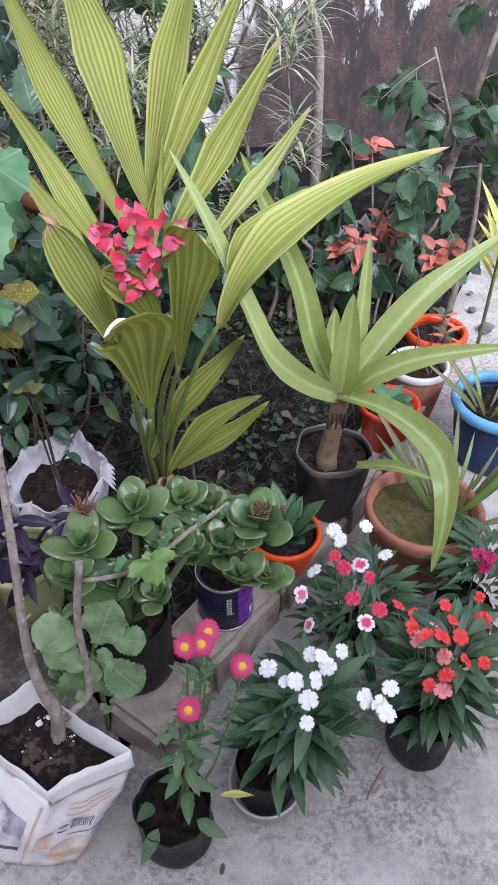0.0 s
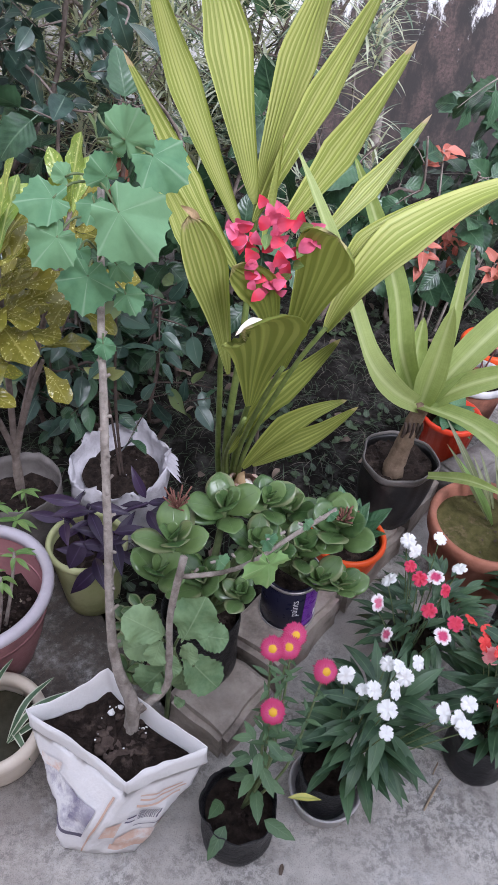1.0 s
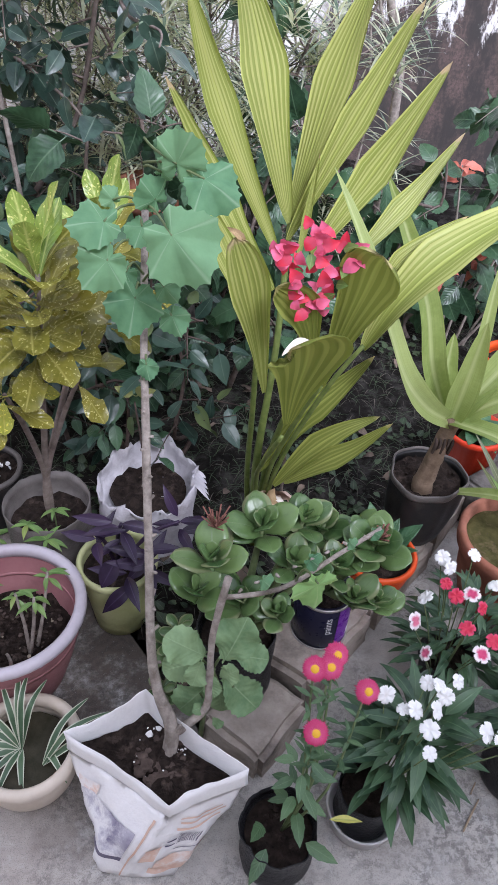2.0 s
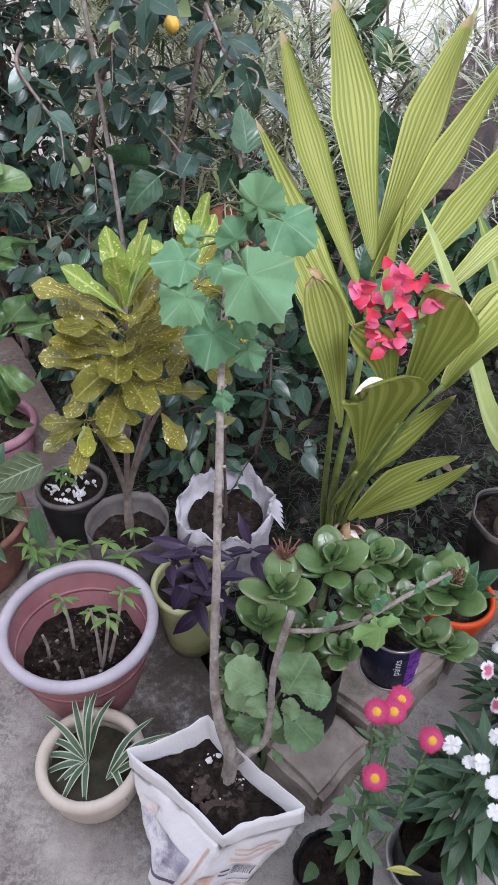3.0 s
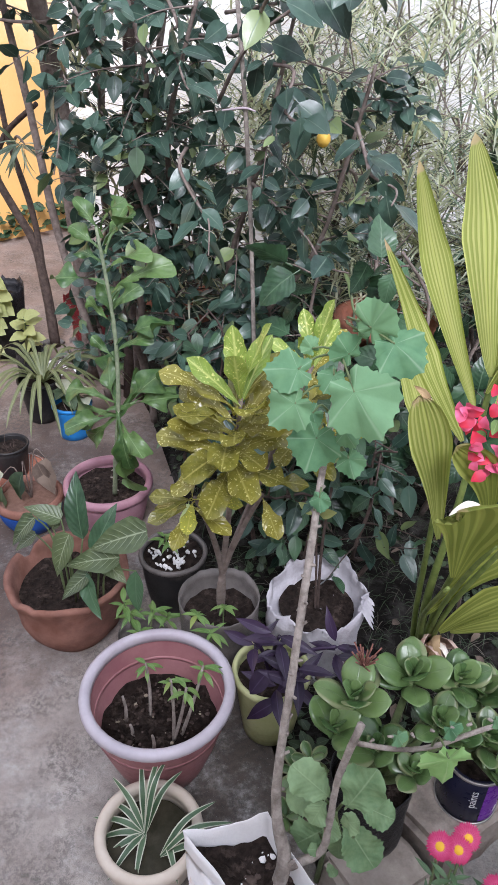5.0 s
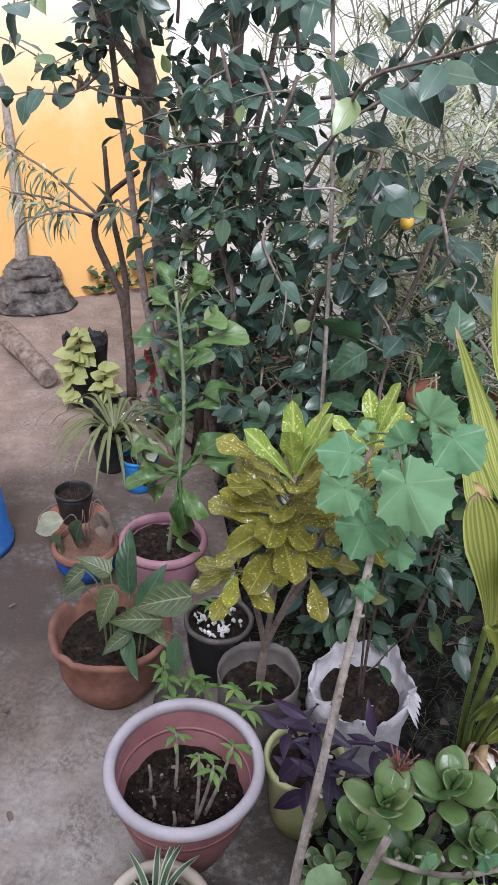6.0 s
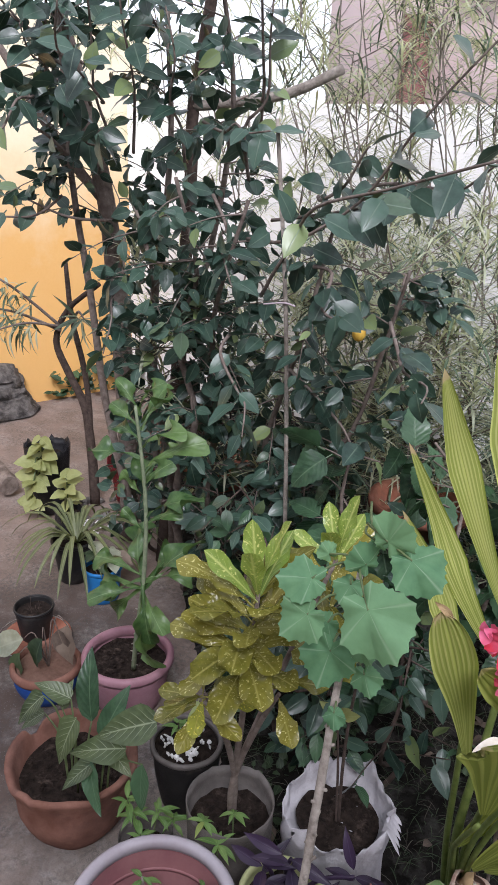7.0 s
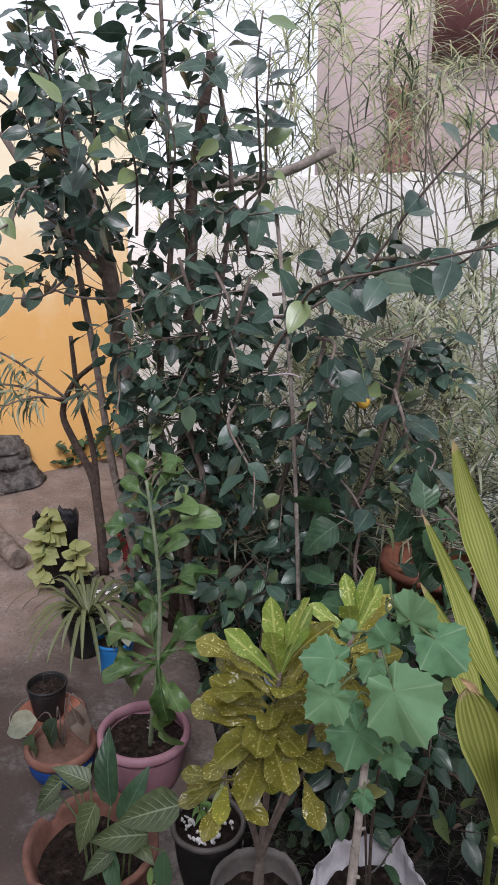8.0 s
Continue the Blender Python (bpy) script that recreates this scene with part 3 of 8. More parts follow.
def leaf_mesh(name, length, width, shape, material, bend=0.2, fold=0.15, wave=0.0, teeth=0, rows=8, cols=4, thick=0.0, stalk=0.0, seed=0):
    """One leaf along +y, its face up. bend: droop over its length, fold: rise of its halves, wave: ruffled margin, teeth: notches a side."""
    r = random.Random(seed)
    outline = SHAPES[shape]
    rows = max(rows, teeth * 2) if teeth else rows
    verts, uvs, faces = [], [], []
    ph = r.uniform(0, 6)
    for i in range(rows + 1):
        u = i / rows
        w = width * 0.5 * outline(min(0.999, max(0.001, u)))
        if teeth and i % 2:
            w *= 0.89
        ang = bend * u
        y = length * (math.sin(ang) / bend if abs(bend) > 1e-3 else u)
        z0 = -length * ((1 - math.cos(ang)) / bend if abs(bend) > 1e-3 else 0)
        for j in range(cols + 1):
            s = 2 * j / cols - 1
            lift = fold * abs(s) * w + wave * w * abs(s) ** 2 * math.sin(u * 11 + ph + (2 if s > 0 else 0))
            verts.append((s * w, y + stalk, z0 + lift))
            uvs.append((j / cols, u))
    n = cols + 1
    for i in range(rows):
        for j in range(cols):
            faces.append((i * n + j, i * n + j + 1, (i + 1) * n + j + 1, (i + 1) * n + j))
    if thick:
        m = len(verts)
        for k in range(m):
            x, y, z = verts[k]
            i, j = divmod(k, n)
            s = 2 * j / cols - 1
            u = i / rows
            d = thick * max(0.08, (1 - s * s)) * max(0.1, math.sin(math.pi * min(0.98, max(0.02, u))))
            verts[k] = (x, y, z + d * 0.5)
            verts.append((x, y, z - d * 0.5))
            uvs.append(uvs[k])
        for f in faces[:]:
            faces.append(tuple(m + q for q in reversed(f)))
        ring = [j for j in range(n)] + [i * n + cols for i in range(1, rows + 1)] + [rows * n + j for j in range(cols - 1, -1, -1)] + [i * n for i in range(rows - 1, 0, -1)]
        for a, b in zip(ring, ring[1:] + ring[:1]):
            faces.append((b, a, m + a, m + b))
    if stalk:
        b = len(verts)
        t = width * 0.02 + 0.0006
        for y in (0, stalk * 1.02):
            for x, z in ((-t, -t), (t, -t), (0, t)):
                verts.append((x, y, z))
                uvs.append((0.5, 0.02))
        for k in range(3):
            faces.append((b + k, b + (k + 1) % 3, b + 3 + (k + 1) % 3, b + 3 + k))
    return from_lists(name, verts, uvs, faces, material)


def from_lists(name, verts, uvs, faces, material):
    me = bpy.data.meshes.new(name)
    me.from_pydata(verts, [], faces)
    layer = me.uv_layers.new(name="UVMap")
    idx = np.empty(len(me.loops), dtype=np.int32)
    me.loops.foreach_get("vertex_index", idx)
    layer.data.foreach_set("uv", np.asarray(uvs, dtype=np.float32)[idx].ravel())
    me.materials.append(material)
    return smooth(me)


def lobed_mesh(name, size, material, lobes=5, depth=0.22, teeth=0.05, cup=0.12, seed=0):
    """A palmate leaf, its stalk at the origin, its middle lobe along +y."""
    r = random.Random(seed)
    n = 60
    verts, uvs, faces = [(0, 0, 0)], [(0.5, 0.3)], []
    for ring, f in ((1, 0.5), (2, 1.0)):
        for i in range(n):
            a = -math.pi + 2 * math.pi * i / n
            notch = max(0.0, 1 - abs(abs(a) - math.pi) / 0.35)
            lob = 1 - depth * (0.5 - 0.5 * math.cos(a * lobes)) - 0.35 * notch
            k = size * f * lob * (0.72 + 0.28 * math.cos(a)) * (1 + teeth * (1 if i % 3 == 0 else -0.4) * (ring == 2))
            x, y = k * math.sin(a), k * math.cos(a)
            verts.append((x, y, cup * size * (f ** 2) * math.cos(a * lobes + 0.6) * 0.35 - cup * size * f * f * (0.5 + 0.5 * math.cos(a)) + 0.04 * size * math.sin(3 * a + seed)))
            uvs.append((0.5 + 0.5 * x / size, 0.3 + 0.7 * y / size))
    for i in range(n):
        j = (i + 1) % n
        faces.append((0, 1 + i, 1 + j))
        faces.append((1 + i, 1 + n + i, 1 + n + j, 1 + j))
    return from_lists(name, verts, uvs, faces, material)


def put(mesh, m, parent, name="leaf", label=""):
    ob = new(name, mesh)
    ob.parent = parent
    ob.matrix_parent_inverse = world_of(parent).inverted()
    ob.matrix_basis = m
    return tagged(ob, label) if label else ob


def merged(name, items, parent, label=""):
    """Many placed leaves, (mesh, pose), in one object of kind stuff."""
    cache, vs, us, fs, base = {}, [], [], [], 0
    mats = []
    which = []
    for me, m in items:
        if me.name not in cache:
            co = np.empty(len(me.vertices) * 3)
            me.vertices.foreach_get("co", co)
            faces = [tuple(p.vertices) for p in me.polygons]
            uv = np.zeros((len(me.vertices), 2))
            for lp, d in zip(me.loops, me.uv_layers[0].data):
                uv[lp.vertex_index] = d.uv
            cache[me.name] = (co.reshape(-1, 3), faces, uv)
        co, faces, uv = cache[me.name]
        if me.materials[0] not in mats:
            mats.append(me.materials[0])
        k = mats.index(me.materials[0])
        a = np.array(m)
        vs.append(co @ a[:3, :3].T + a[:3, 3])
        us.append(uv)
        fs.extend(tuple(base + q for q in f) for f in faces)
        which.extend([k] * len(faces))
        base += len(co)
    me = bpy.data.meshes.new(name)
    me.from_pydata(np.concatenate(vs).tolist(), [], fs)
    layer = me.uv_layers.new(name="UVMap")
    idx = np.empty(len(me.loops), dtype=np.int32)
    me.loops.foreach_get("vertex_index", idx)
    layer.data.foreach_set("uv", np.concatenate(us).astype(np.float32)[idx].ravel())
    for mt in mats:
        me.materials.append(mt)
    me.polygons.foreach_set("material_index", which)
    ob = new(name, smooth(me))
    if parent is not None:
        under(ob, parent)
    return tagged(ob, label, kind="stuff")


def soil_disc(at, r, parent, material=None, lump=0.012, name="soil", seed=0):
    bm = bmesh.new()
    rings, segs = 7, 28
    prev = None
    c = bm.verts.new((at[0], at[1], at[2] + lump * noise.noise(V(at[0] * 30, at[1] * 30, seed))))
    for i in range(1, rings + 1):
        ring = []
        for k in range(segs):
            a = 2 * math.pi * k / segs
            x, y = at[0] + r * i / rings * math.cos(a), at[1] + r * i / rings * math.sin(a)
            ring.append(bm.verts.new((x, y, at[2] + lump * (noise.noise(V(x * 40, y * 40, seed)) + 0.6 * noise.noise(V(x * 90, y * 90, seed + 3))))))
        for k in range(segs):
            if prev is None:
                bm.faces.new((c, ring[k], ring[(k + 1) % segs]))
            else:
                bm.faces.new((prev[k], ring[k], ring[(k + 1) % segs], prev[(k + 1) % segs]))
        prev = ring
    return part(name, bm, material or SOIL, parent)


def clods(name, at, r, n, size, material, parent, label="", squash=0.7, z_jit=0.004):
    """Loose crumbs or pebbles on a patch, joined."""
    bm = bmesh.new()
    for _ in range(n):
        a, d = rand(0, 6.283), r * math.sqrt(rng.random())
        s = size * rand(0.5, 1.3)
        res = bmesh.ops.create_icosphere(bm, subdivisions=1, radius=s * rng.choice((0.5, 0.7, 1.0)))
        q = V(at[0] + d * math.cos(a), at[1] + d * math.sin(a), at[2] + s * 0.3 + rand(0, z_jit))
        for v in res["verts"]:
            v.co = Vector((v.co.x * rand(0.75, 1.2), v.co.y * rand(0.75, 1.2), v.co.z * squash * rand(0.8, 1.1))) * rand(0.7, 1.15) + q
    ob = part(name, bm, material, parent, label, flat=True)
    return tagged(ob, kind="stuff")


def turned_pot(parent, at, r, h, base, material, wall=0.007, lip=0.012, lip_h=0.025, lip_mat=None, bulge=0.0, depth=0.12, wobble=0.0, name="pot", lip_name="rim", segs=44):
    """Pot body with real wall and inside, and its rim as a part of its own. r: middle of the rim."""
    z1 = h - lip_h
    body = [(base * 0.9, 0), (base, 0.004)]
    for i in range(1, 7):
        u = i / 6
        body.append((base + (r - base) * u + bulge * math.sin(math.pi * u), 0.004 + (z1 - 0.004) * u))
    inner = [(x - wall, z) for x, z in body[2:]][::-1]
    inner = [p for p in inner if p[1] > h - depth - 0.03]
    pot = part(name, lathe(body + [(r - wall, h - 0.006)] + inner, at, segs, wobble), material, parent)
    ring = [(r - lip * 0.7, z1 - 0.002), (r + lip * 0.55, z1), (r + lip, z1 + lip_h * 0.3), (r + lip * 0.9, z1 + lip_h * 0.75), (r + lip * 0.35, h), (r - lip * 0.4, h), (r - lip * 0.9, h - lip_h * 0.25), (r - lip * 0.95, z1)]
    rim = part(lip_name, lathe(ring, at, segs, wobble, hoop=True), lip_mat or material, pot)
    return pot, rim


def grow_bag(parent, at, r, h, material, wobble=0.05, phase=0.0, ragged=0.02, fold=0.03, name="bag", inside=0.03, segs=48, flat=False):
    """A soft planting bag: creased sides, turned-over uneven mouth, hollow."""
    bm = bmesh.new()
    prof = [(0.82, 0.0), (0.98, 0.03), (1.02, 0.12), (1.03, 0.22), (1.01, 0.36), (0.99, 0.5), (1.0, 0.65), (1.01, 0.8), (1.02, 0.9), (1.04, 1.0), (1.02, 1.008), (0.99, 0.9), (0.96, 0.7)]
    rings = []
    for k, z in prof:
        ring = []
        for i in range(segs):
            a = 2 * math.pi * i / segs
            crease = wobble * (math.sin(3 * a + phase + 3 * z) * 0.5 + 1.6 * noise.noise(V(math.cos(a) * 2.4, math.sin(a) * 2.4, z * 2.2 + phase)) + 1.0 * (0.4 - abs(noise.noise(V(math.cos(a) * 6 + z, math.sin(a) * 6, z * 5 + phase)))))
            rr = r * (k + crease * (0.3 + 0.7 * z))
            zz = h * z + (ragged * (0.5 * noise.noise(V(math.cos(a) * 1.3 + phase, math.sin(a) * 1.3, 1)) + 0.5 * noise.noise(V(math.cos(a) * 6 + phase, math.sin(a) * 6, 2))) if z > 0.75 else 0)
            ring.append(bm.verts.new((at[0] + rr * math.cos(a), at[1] + rr * math.sin(a), at[2] + zz)))
        rings.append(ring)
    for a, b in zip(rings, rings[1:]):
        for i in range(segs):
            bm.faces.new((a[i], a[(i + 1) % segs], b[(i + 1) % segs], b[i]))
    bm.faces.new(rings[0][::-1])
    bm.faces.new(rings[-1])
    return part(name, bm, material, parent, "", flat)


def twig_leaves(base, tip, meshes, count, droop=0.3, out=0.8, size=(0.7, 1.1), start=0.15):
    """Poses of leaves that alternate along a twig."""
    base, tip = Vector(base), Vector(tip)
    d = (tip - base).normalized()
    side = d.cross(UP)
    side = side.normalized() if side.length > 1e-3 else V(1, 0, 0)
    items = []
    for i in range(count):
        u = start + (1 - start) * (i + 0.5) / count
        p = base.lerp(tip, u)
        a = i * 2.4 + rand(-0.4, 0.4)
        lat = (side * math.cos(a) + d.cross(side) * math.sin(a) * 0.6).normalized()
        along = (d * rand(0.25, 0.7) + lat * out + V(0, 0, -droop * rand(0.2, 1.3))).normalized()
        face = UP * rand(0.35, 1.0) + V(rand(-0.9, 0.9), rand(-1.1, 0.4), 0)
        items.append((rng.choice(meshes), frame_of(p, along, face, rand(*size), rand(-0.35, 0.35))))
    return items


FRUIT_AT = V(-0.588, 1.936, 1.243)


def open_air(p):
    """Leaves keep clear of the ripe fruit, which hangs in a gap of the crown."""
    d = p - FRUIT_AT
    along = max(0.0, d.dot(V(0.27, -0.94, 0.18)))
    return (d - V(0.27, -0.94, 0.18) * along).length > 0.05 - 0.01 * min(1.0, along)


def plant_items(parent, items, nearest, name="leaf", rest="foliage", reach=300):
    """The leaves that the way passes nearest become parts of their own; the rest is joined."""
    items = [it for it in items if open_air(it[1].translation)]
    items = sorted(items, key=lambda it: (it[1].translation - Vector(nearest)).length)
    for me, m in items[:reach]:
        put(me, m, parent, name)
    if len(items) > reach:
        merged(rest, items[reach:], parent)


# ---- ground, walls ----
def sheet(name, x0, x1, y0, y1, z, nx, ny, material, hills=0.0, label="", inside=None):
    bm = bmesh.new()
    grid = [[bm.verts.new((x0 + (x1 - x0) * i / nx, y0 + (y1 - y0) * j / ny, 0)) for i in range(nx + 1)] for j in range(ny + 1)]
    for row in grid:
        for v in row:
            v.co.z = z + hills * (noise.noise(v.co * 2.2) + 0.5 * noise.noise(v.co * 7) + 0.3 * noise.noise(v.co * 19))
    for j in range(ny):
        for i in range(nx):
            c = (grid[j][i].co + grid[j + 1][i + 1].co) / 2
            if inside is None or inside(c):
                bm.faces.new((grid[j][i], grid[j][i + 1], grid[j + 1][i + 1], grid[j + 1][i]))
    for v in [v for v in bm.verts if not v.link_faces]:
        bm.verts.remove(v)
    ob = new(name, mesh_of(name, bm, material))
    return tagged(ob, label, "ground", kind="structure")


sheet("ground", -400, 400, -400, 400, -0.12, 40, 40, EARTH, 0.0, "bare brown earth round the yard")

# the bed lies between the kerb to the east and a ragged line of pots to the west
BED = [(-0.16, 0.84), (0.16, 1.17), (0.42, 1.6), (0.62, 2.05), (1.9, 4.58), (-2.6, 4.58), (-2.05, 3.1), (-1.35, 2.35), (-0.72, 1.55)]


def in_poly(p, poly):
    hit = False
    for (ax, ay), (bx, by) in zip(poly, poly[1:] + poly[:1]):
        if (ay > p[1]) != (by > p[1]) and p[0] < (bx - ax) * (p[1] - ay) / (by - ay) + ax:
            hit = not hit
    return hit


slab = bmesh.new()
low, top = [], []
YARD = [(-6.5, -3.0), (4.5, -3.0), (4.5, 4.6), (1.95, 4.6), (0.66, 2.04), (0.46, 1.58), (0.2, 1.15), (-0.15, 0.8), (-0.2, 0.88), (-0.76, 1.58), (-1.39, 2.39), (-2.1, 3.14), (-2.66, 4.62), (-2.9, 5.3), (-6.5, 5.3)]
vs = [slab.verts.new((x, y, 0)) for x, y in YARD]
face = slab.faces.new(vs)
bmesh.ops.triangulate(slab, faces=[face])
bmesh.ops.subdivide_edges(slab, edges=slab.edges[:], cuts=3, use_grid_fill=True)
ext = bmesh.ops.extrude_face_region(slab, geom=slab.faces[:])
bmesh.ops.translate(slab, vec=(0, 0, -0.1), verts=[g for g in ext["geom"] if isinstance(g, bmesh.types.BMVert)])
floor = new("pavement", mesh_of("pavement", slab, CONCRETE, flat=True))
tagged(floor, "worn grey concrete yard with dark mould and pale patches", "pavement", kind="structure")

BED_REACH = [(-0.17, 0.73), (0.28, 1.1), (0.54, 1.55), (0.74, 2.0), (2.03, 4.58), (-2.75, 4.58), (-2.2, 3.1), (-1.5, 2.35), (-0.85, 1.5)]
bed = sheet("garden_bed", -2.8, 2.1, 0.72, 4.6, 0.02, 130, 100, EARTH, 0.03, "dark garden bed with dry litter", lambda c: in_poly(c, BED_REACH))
for v in bed.data.vertices:
    if not in_poly(v.co, BED):
        v.co.z = -0.03


def wall(name, a, b, z0, z1, material, thick=0.15, label="", coping=None):
    a, b = Vector((*a, 0)), Vector((*b, 0))
    d = (b - a)
    n = V(-d.y, d.x, 0).normalized()
    mid = (a + b) / 2 + n * thick / 2
    bm = block((d.length, thick, z1 - z0), (mid.x, mid.y, (z0 + z1) / 2), math.degrees(math.atan2(d.y, d.x)), 0.008, 0.0)
    ob = new(name, mesh_of(name, bm, material, flat=True))
    return tagged(ob, label, "wall", kind="structure")


wall("wall_north", (3.6, 4.6), (-3.15, 4.6), -0.12, 2.0, BACKWALL, -0.18, "limewashed garden wall added out of view with brown mould stains")
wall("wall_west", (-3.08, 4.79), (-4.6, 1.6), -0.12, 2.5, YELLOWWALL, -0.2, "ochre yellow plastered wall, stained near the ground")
# unseen east wall, added to close the yard and cut low light
wall("wall_east", (3.6, 4.6), (3.6, -3.0), -0.12, 2.0, BACKWALL, 0.18, "limewashed garden wall added out of view")
# unseen wall at the viewer's back, its height set to shade the front pots
wall("wall_south", (4.5, -1.9), (-6.5, -1.9), -0.12, 3.6, WHITEWALL, -0.2, "unseen wall added behind the path to shade the foreground")

# the pink house beyond the wall
house = thing("neighbour_house", (-1.5, 9.0, -0.12), "pink plastered house with a maroon ledge behind the wall", "house")
part("wall", block((6.0, 0.3, 7.2), (-0.35, 9.1, 3.48), 0, 0.01), PINKWALL, house)
part("balcony_wall", block((3.0, 0.35, 1.1), (-0.45, 8.85, 3.95), 0, 0.01), MAROON, house, "maroon painted balcony front")
part("pillar", block((0.26, 0.3, 3.3), (-2.3, 8.85, 1.55), 0, 0.01), MAROON, house, "maroon painted pillar")

# kerb blocks along the bed
kerb = thing("kerb", (0.2, 1.2, 0.0), "rough concrete kerb blocks with soil stains", "kerb", "")
kerb["kind"] = "structure"
for (x, y, sx, sy, h, tn) in ((-0.077, 0.877, 0.17, 0.16, 0.095, 56), (0.06, 1.075, 0.27, 0.15, 0.115, 55), (0.245, 1.315, 0.3, 0.15, 0.11, 51), (0.44, 1.59, 0.36, 0.15, 0.11, 57), (0.66, 1.97, 0.5, 0.15, 0.11, 61)):
    part("kerb_block", block((sx, sy, h + 0.08), (x, y, h / 2 - 0.04), tn + rand(-3, 3), 0.014, 0.009, 5), KERB, kerb, flat=True)


# ---- the palm ----
def blade(points, width, material, face=(0, -1, 0.5), pleats=0, depth=0.004, shape="blade", fold=0.12, rows=18, wave=0.0, name="leaf", cut=1.0):
    """A long leaf along a bent line through the points. pleats: lengthwise folds."""
    pts = [Vector(p) for p in points]
    line = []
    for i in range(len(pts) - 1):
        p0, p1, p2, p3 = pts[max(0, i - 1)], pts[i], pts[i + 1], pts[min(len(pts) - 1, i + 2)]
        n = max(2, rows // (len(pts) - 1))
        for s in range(n):
            t = s / n
            line.append(0.5 * ((2 * p1) + (p2 - p0) * t + (2 * p0 - 5 * p1 + 4 * p2 - p3) * t * t + (3 * p1 - p0 - 3 * p2 + p3) * t ** 3))
    line.append(pts[-1])
    cols = max(4, pleats * 4)
    verts, uvs, faces = [], [], []
    z = Vector(face)
    for i, p in enumerate(line):
        u = i / (len(line) - 1)
        d = (line[min(i + 1, len(line) - 1)] - line[max(0, i - 1)]).normalized()
        z = (z - d * z.dot(d)).normalized()
        x = d.cross(z)
        w = width * 0.5 * SHAPES[shape](min(0.999, max(0.002, u * cut)))
        for j in range(cols + 1):
            s = 2 * j / cols - 1
            lift = fold * abs(s) * w + (depth * math.cos(s * math.pi * pleats * 2) * min(1, w / (width * 0.25)) if pleats else 0) + wave * w * s * math.sin(u * 9)
            verts.append(p + x * (s * w) + z * lift)
            uvs.append((j / cols, u))
    n = cols + 1
    for i in range(len(line) - 1):
        for j in range(cols):
            faces.append((i * n + j, i * n + j + 1, (i + 1) * n + j + 1, (i + 1) * n + j))
    return from_lists(name, [tuple(v) for v in verts], uvs, faces, material)


def own(mesh, parent, name="leaf", label=""):
    ob = new(name, mesh)
    under(ob, parent)
    return tagged(ob, label) if label else ob


palm = thing("palm_sapling", (-0.09, 1.42, 0.02), "young coconut palm with pleated yellow-green leaves growing in the bed", "palm")
part("stem", tube([(-0.09, 1.42, 0.0), (-0.1, 1.38, 0.2), (-0.1, 1.31, 0.45), (-0.08, 1.33, 0.7), (-0.07, 1.42, 0.96)], [0.014, 0.011, 0.009, 0.007, 0.006], 9), PALMSTEM, palm)
part("stem", tube([(-0.08, 1.42, 0.0), (-0.085, 1.34, 0.3), (-0.06, 1.22, 0.6), (-0.01, 1.13, 0.8)], [0.009, 0.007, 0.006, 0.005], 8), PALMSTEM, palm)
part("stem", tube([(-0.1, 1.42, 0.02), (-0.12, 1.36, 0.3), (-0.12, 1.26, 0.6), (-0.12, 1.22, 0.78)], [0.009, 0.007, 0.006, 0.005], 8), PALMSTEM, palm)
for q, r_, w_, m_ in (((-0.05, 1.27, 0.345), (0.0, 1.24, 0.27), 0.045, SHEATH), ((-0.035, 1.265, 0.33), (0.012, 1.23, 0.235), 0.035, DRYTIP), ((-0.075, 1.27, 0.345), (-0.06, 1.23, 0.29), 0.05, HUSK), ((-0.025, 1.28, 0.345), (0.02, 1.25, 0.28), 0.03, SHEATH), ((-0.045, 1.26, 0.35), (-0.005, 1.225, 0.3), 0.018, DRYTIP), ((-0.09, 1.275, 0.34), (-0.1, 1.24, 0.3), 0.03, SHEATH)):
    own(blade([(-0.08, 1.34, 0.24), q, r_], w_, m_, (0.2, -0.6, 0.8), 1, 0.003, "strap", 0.5, 10, 0.3, "husk"), palm, "husk", "torn dry leaf sheath")
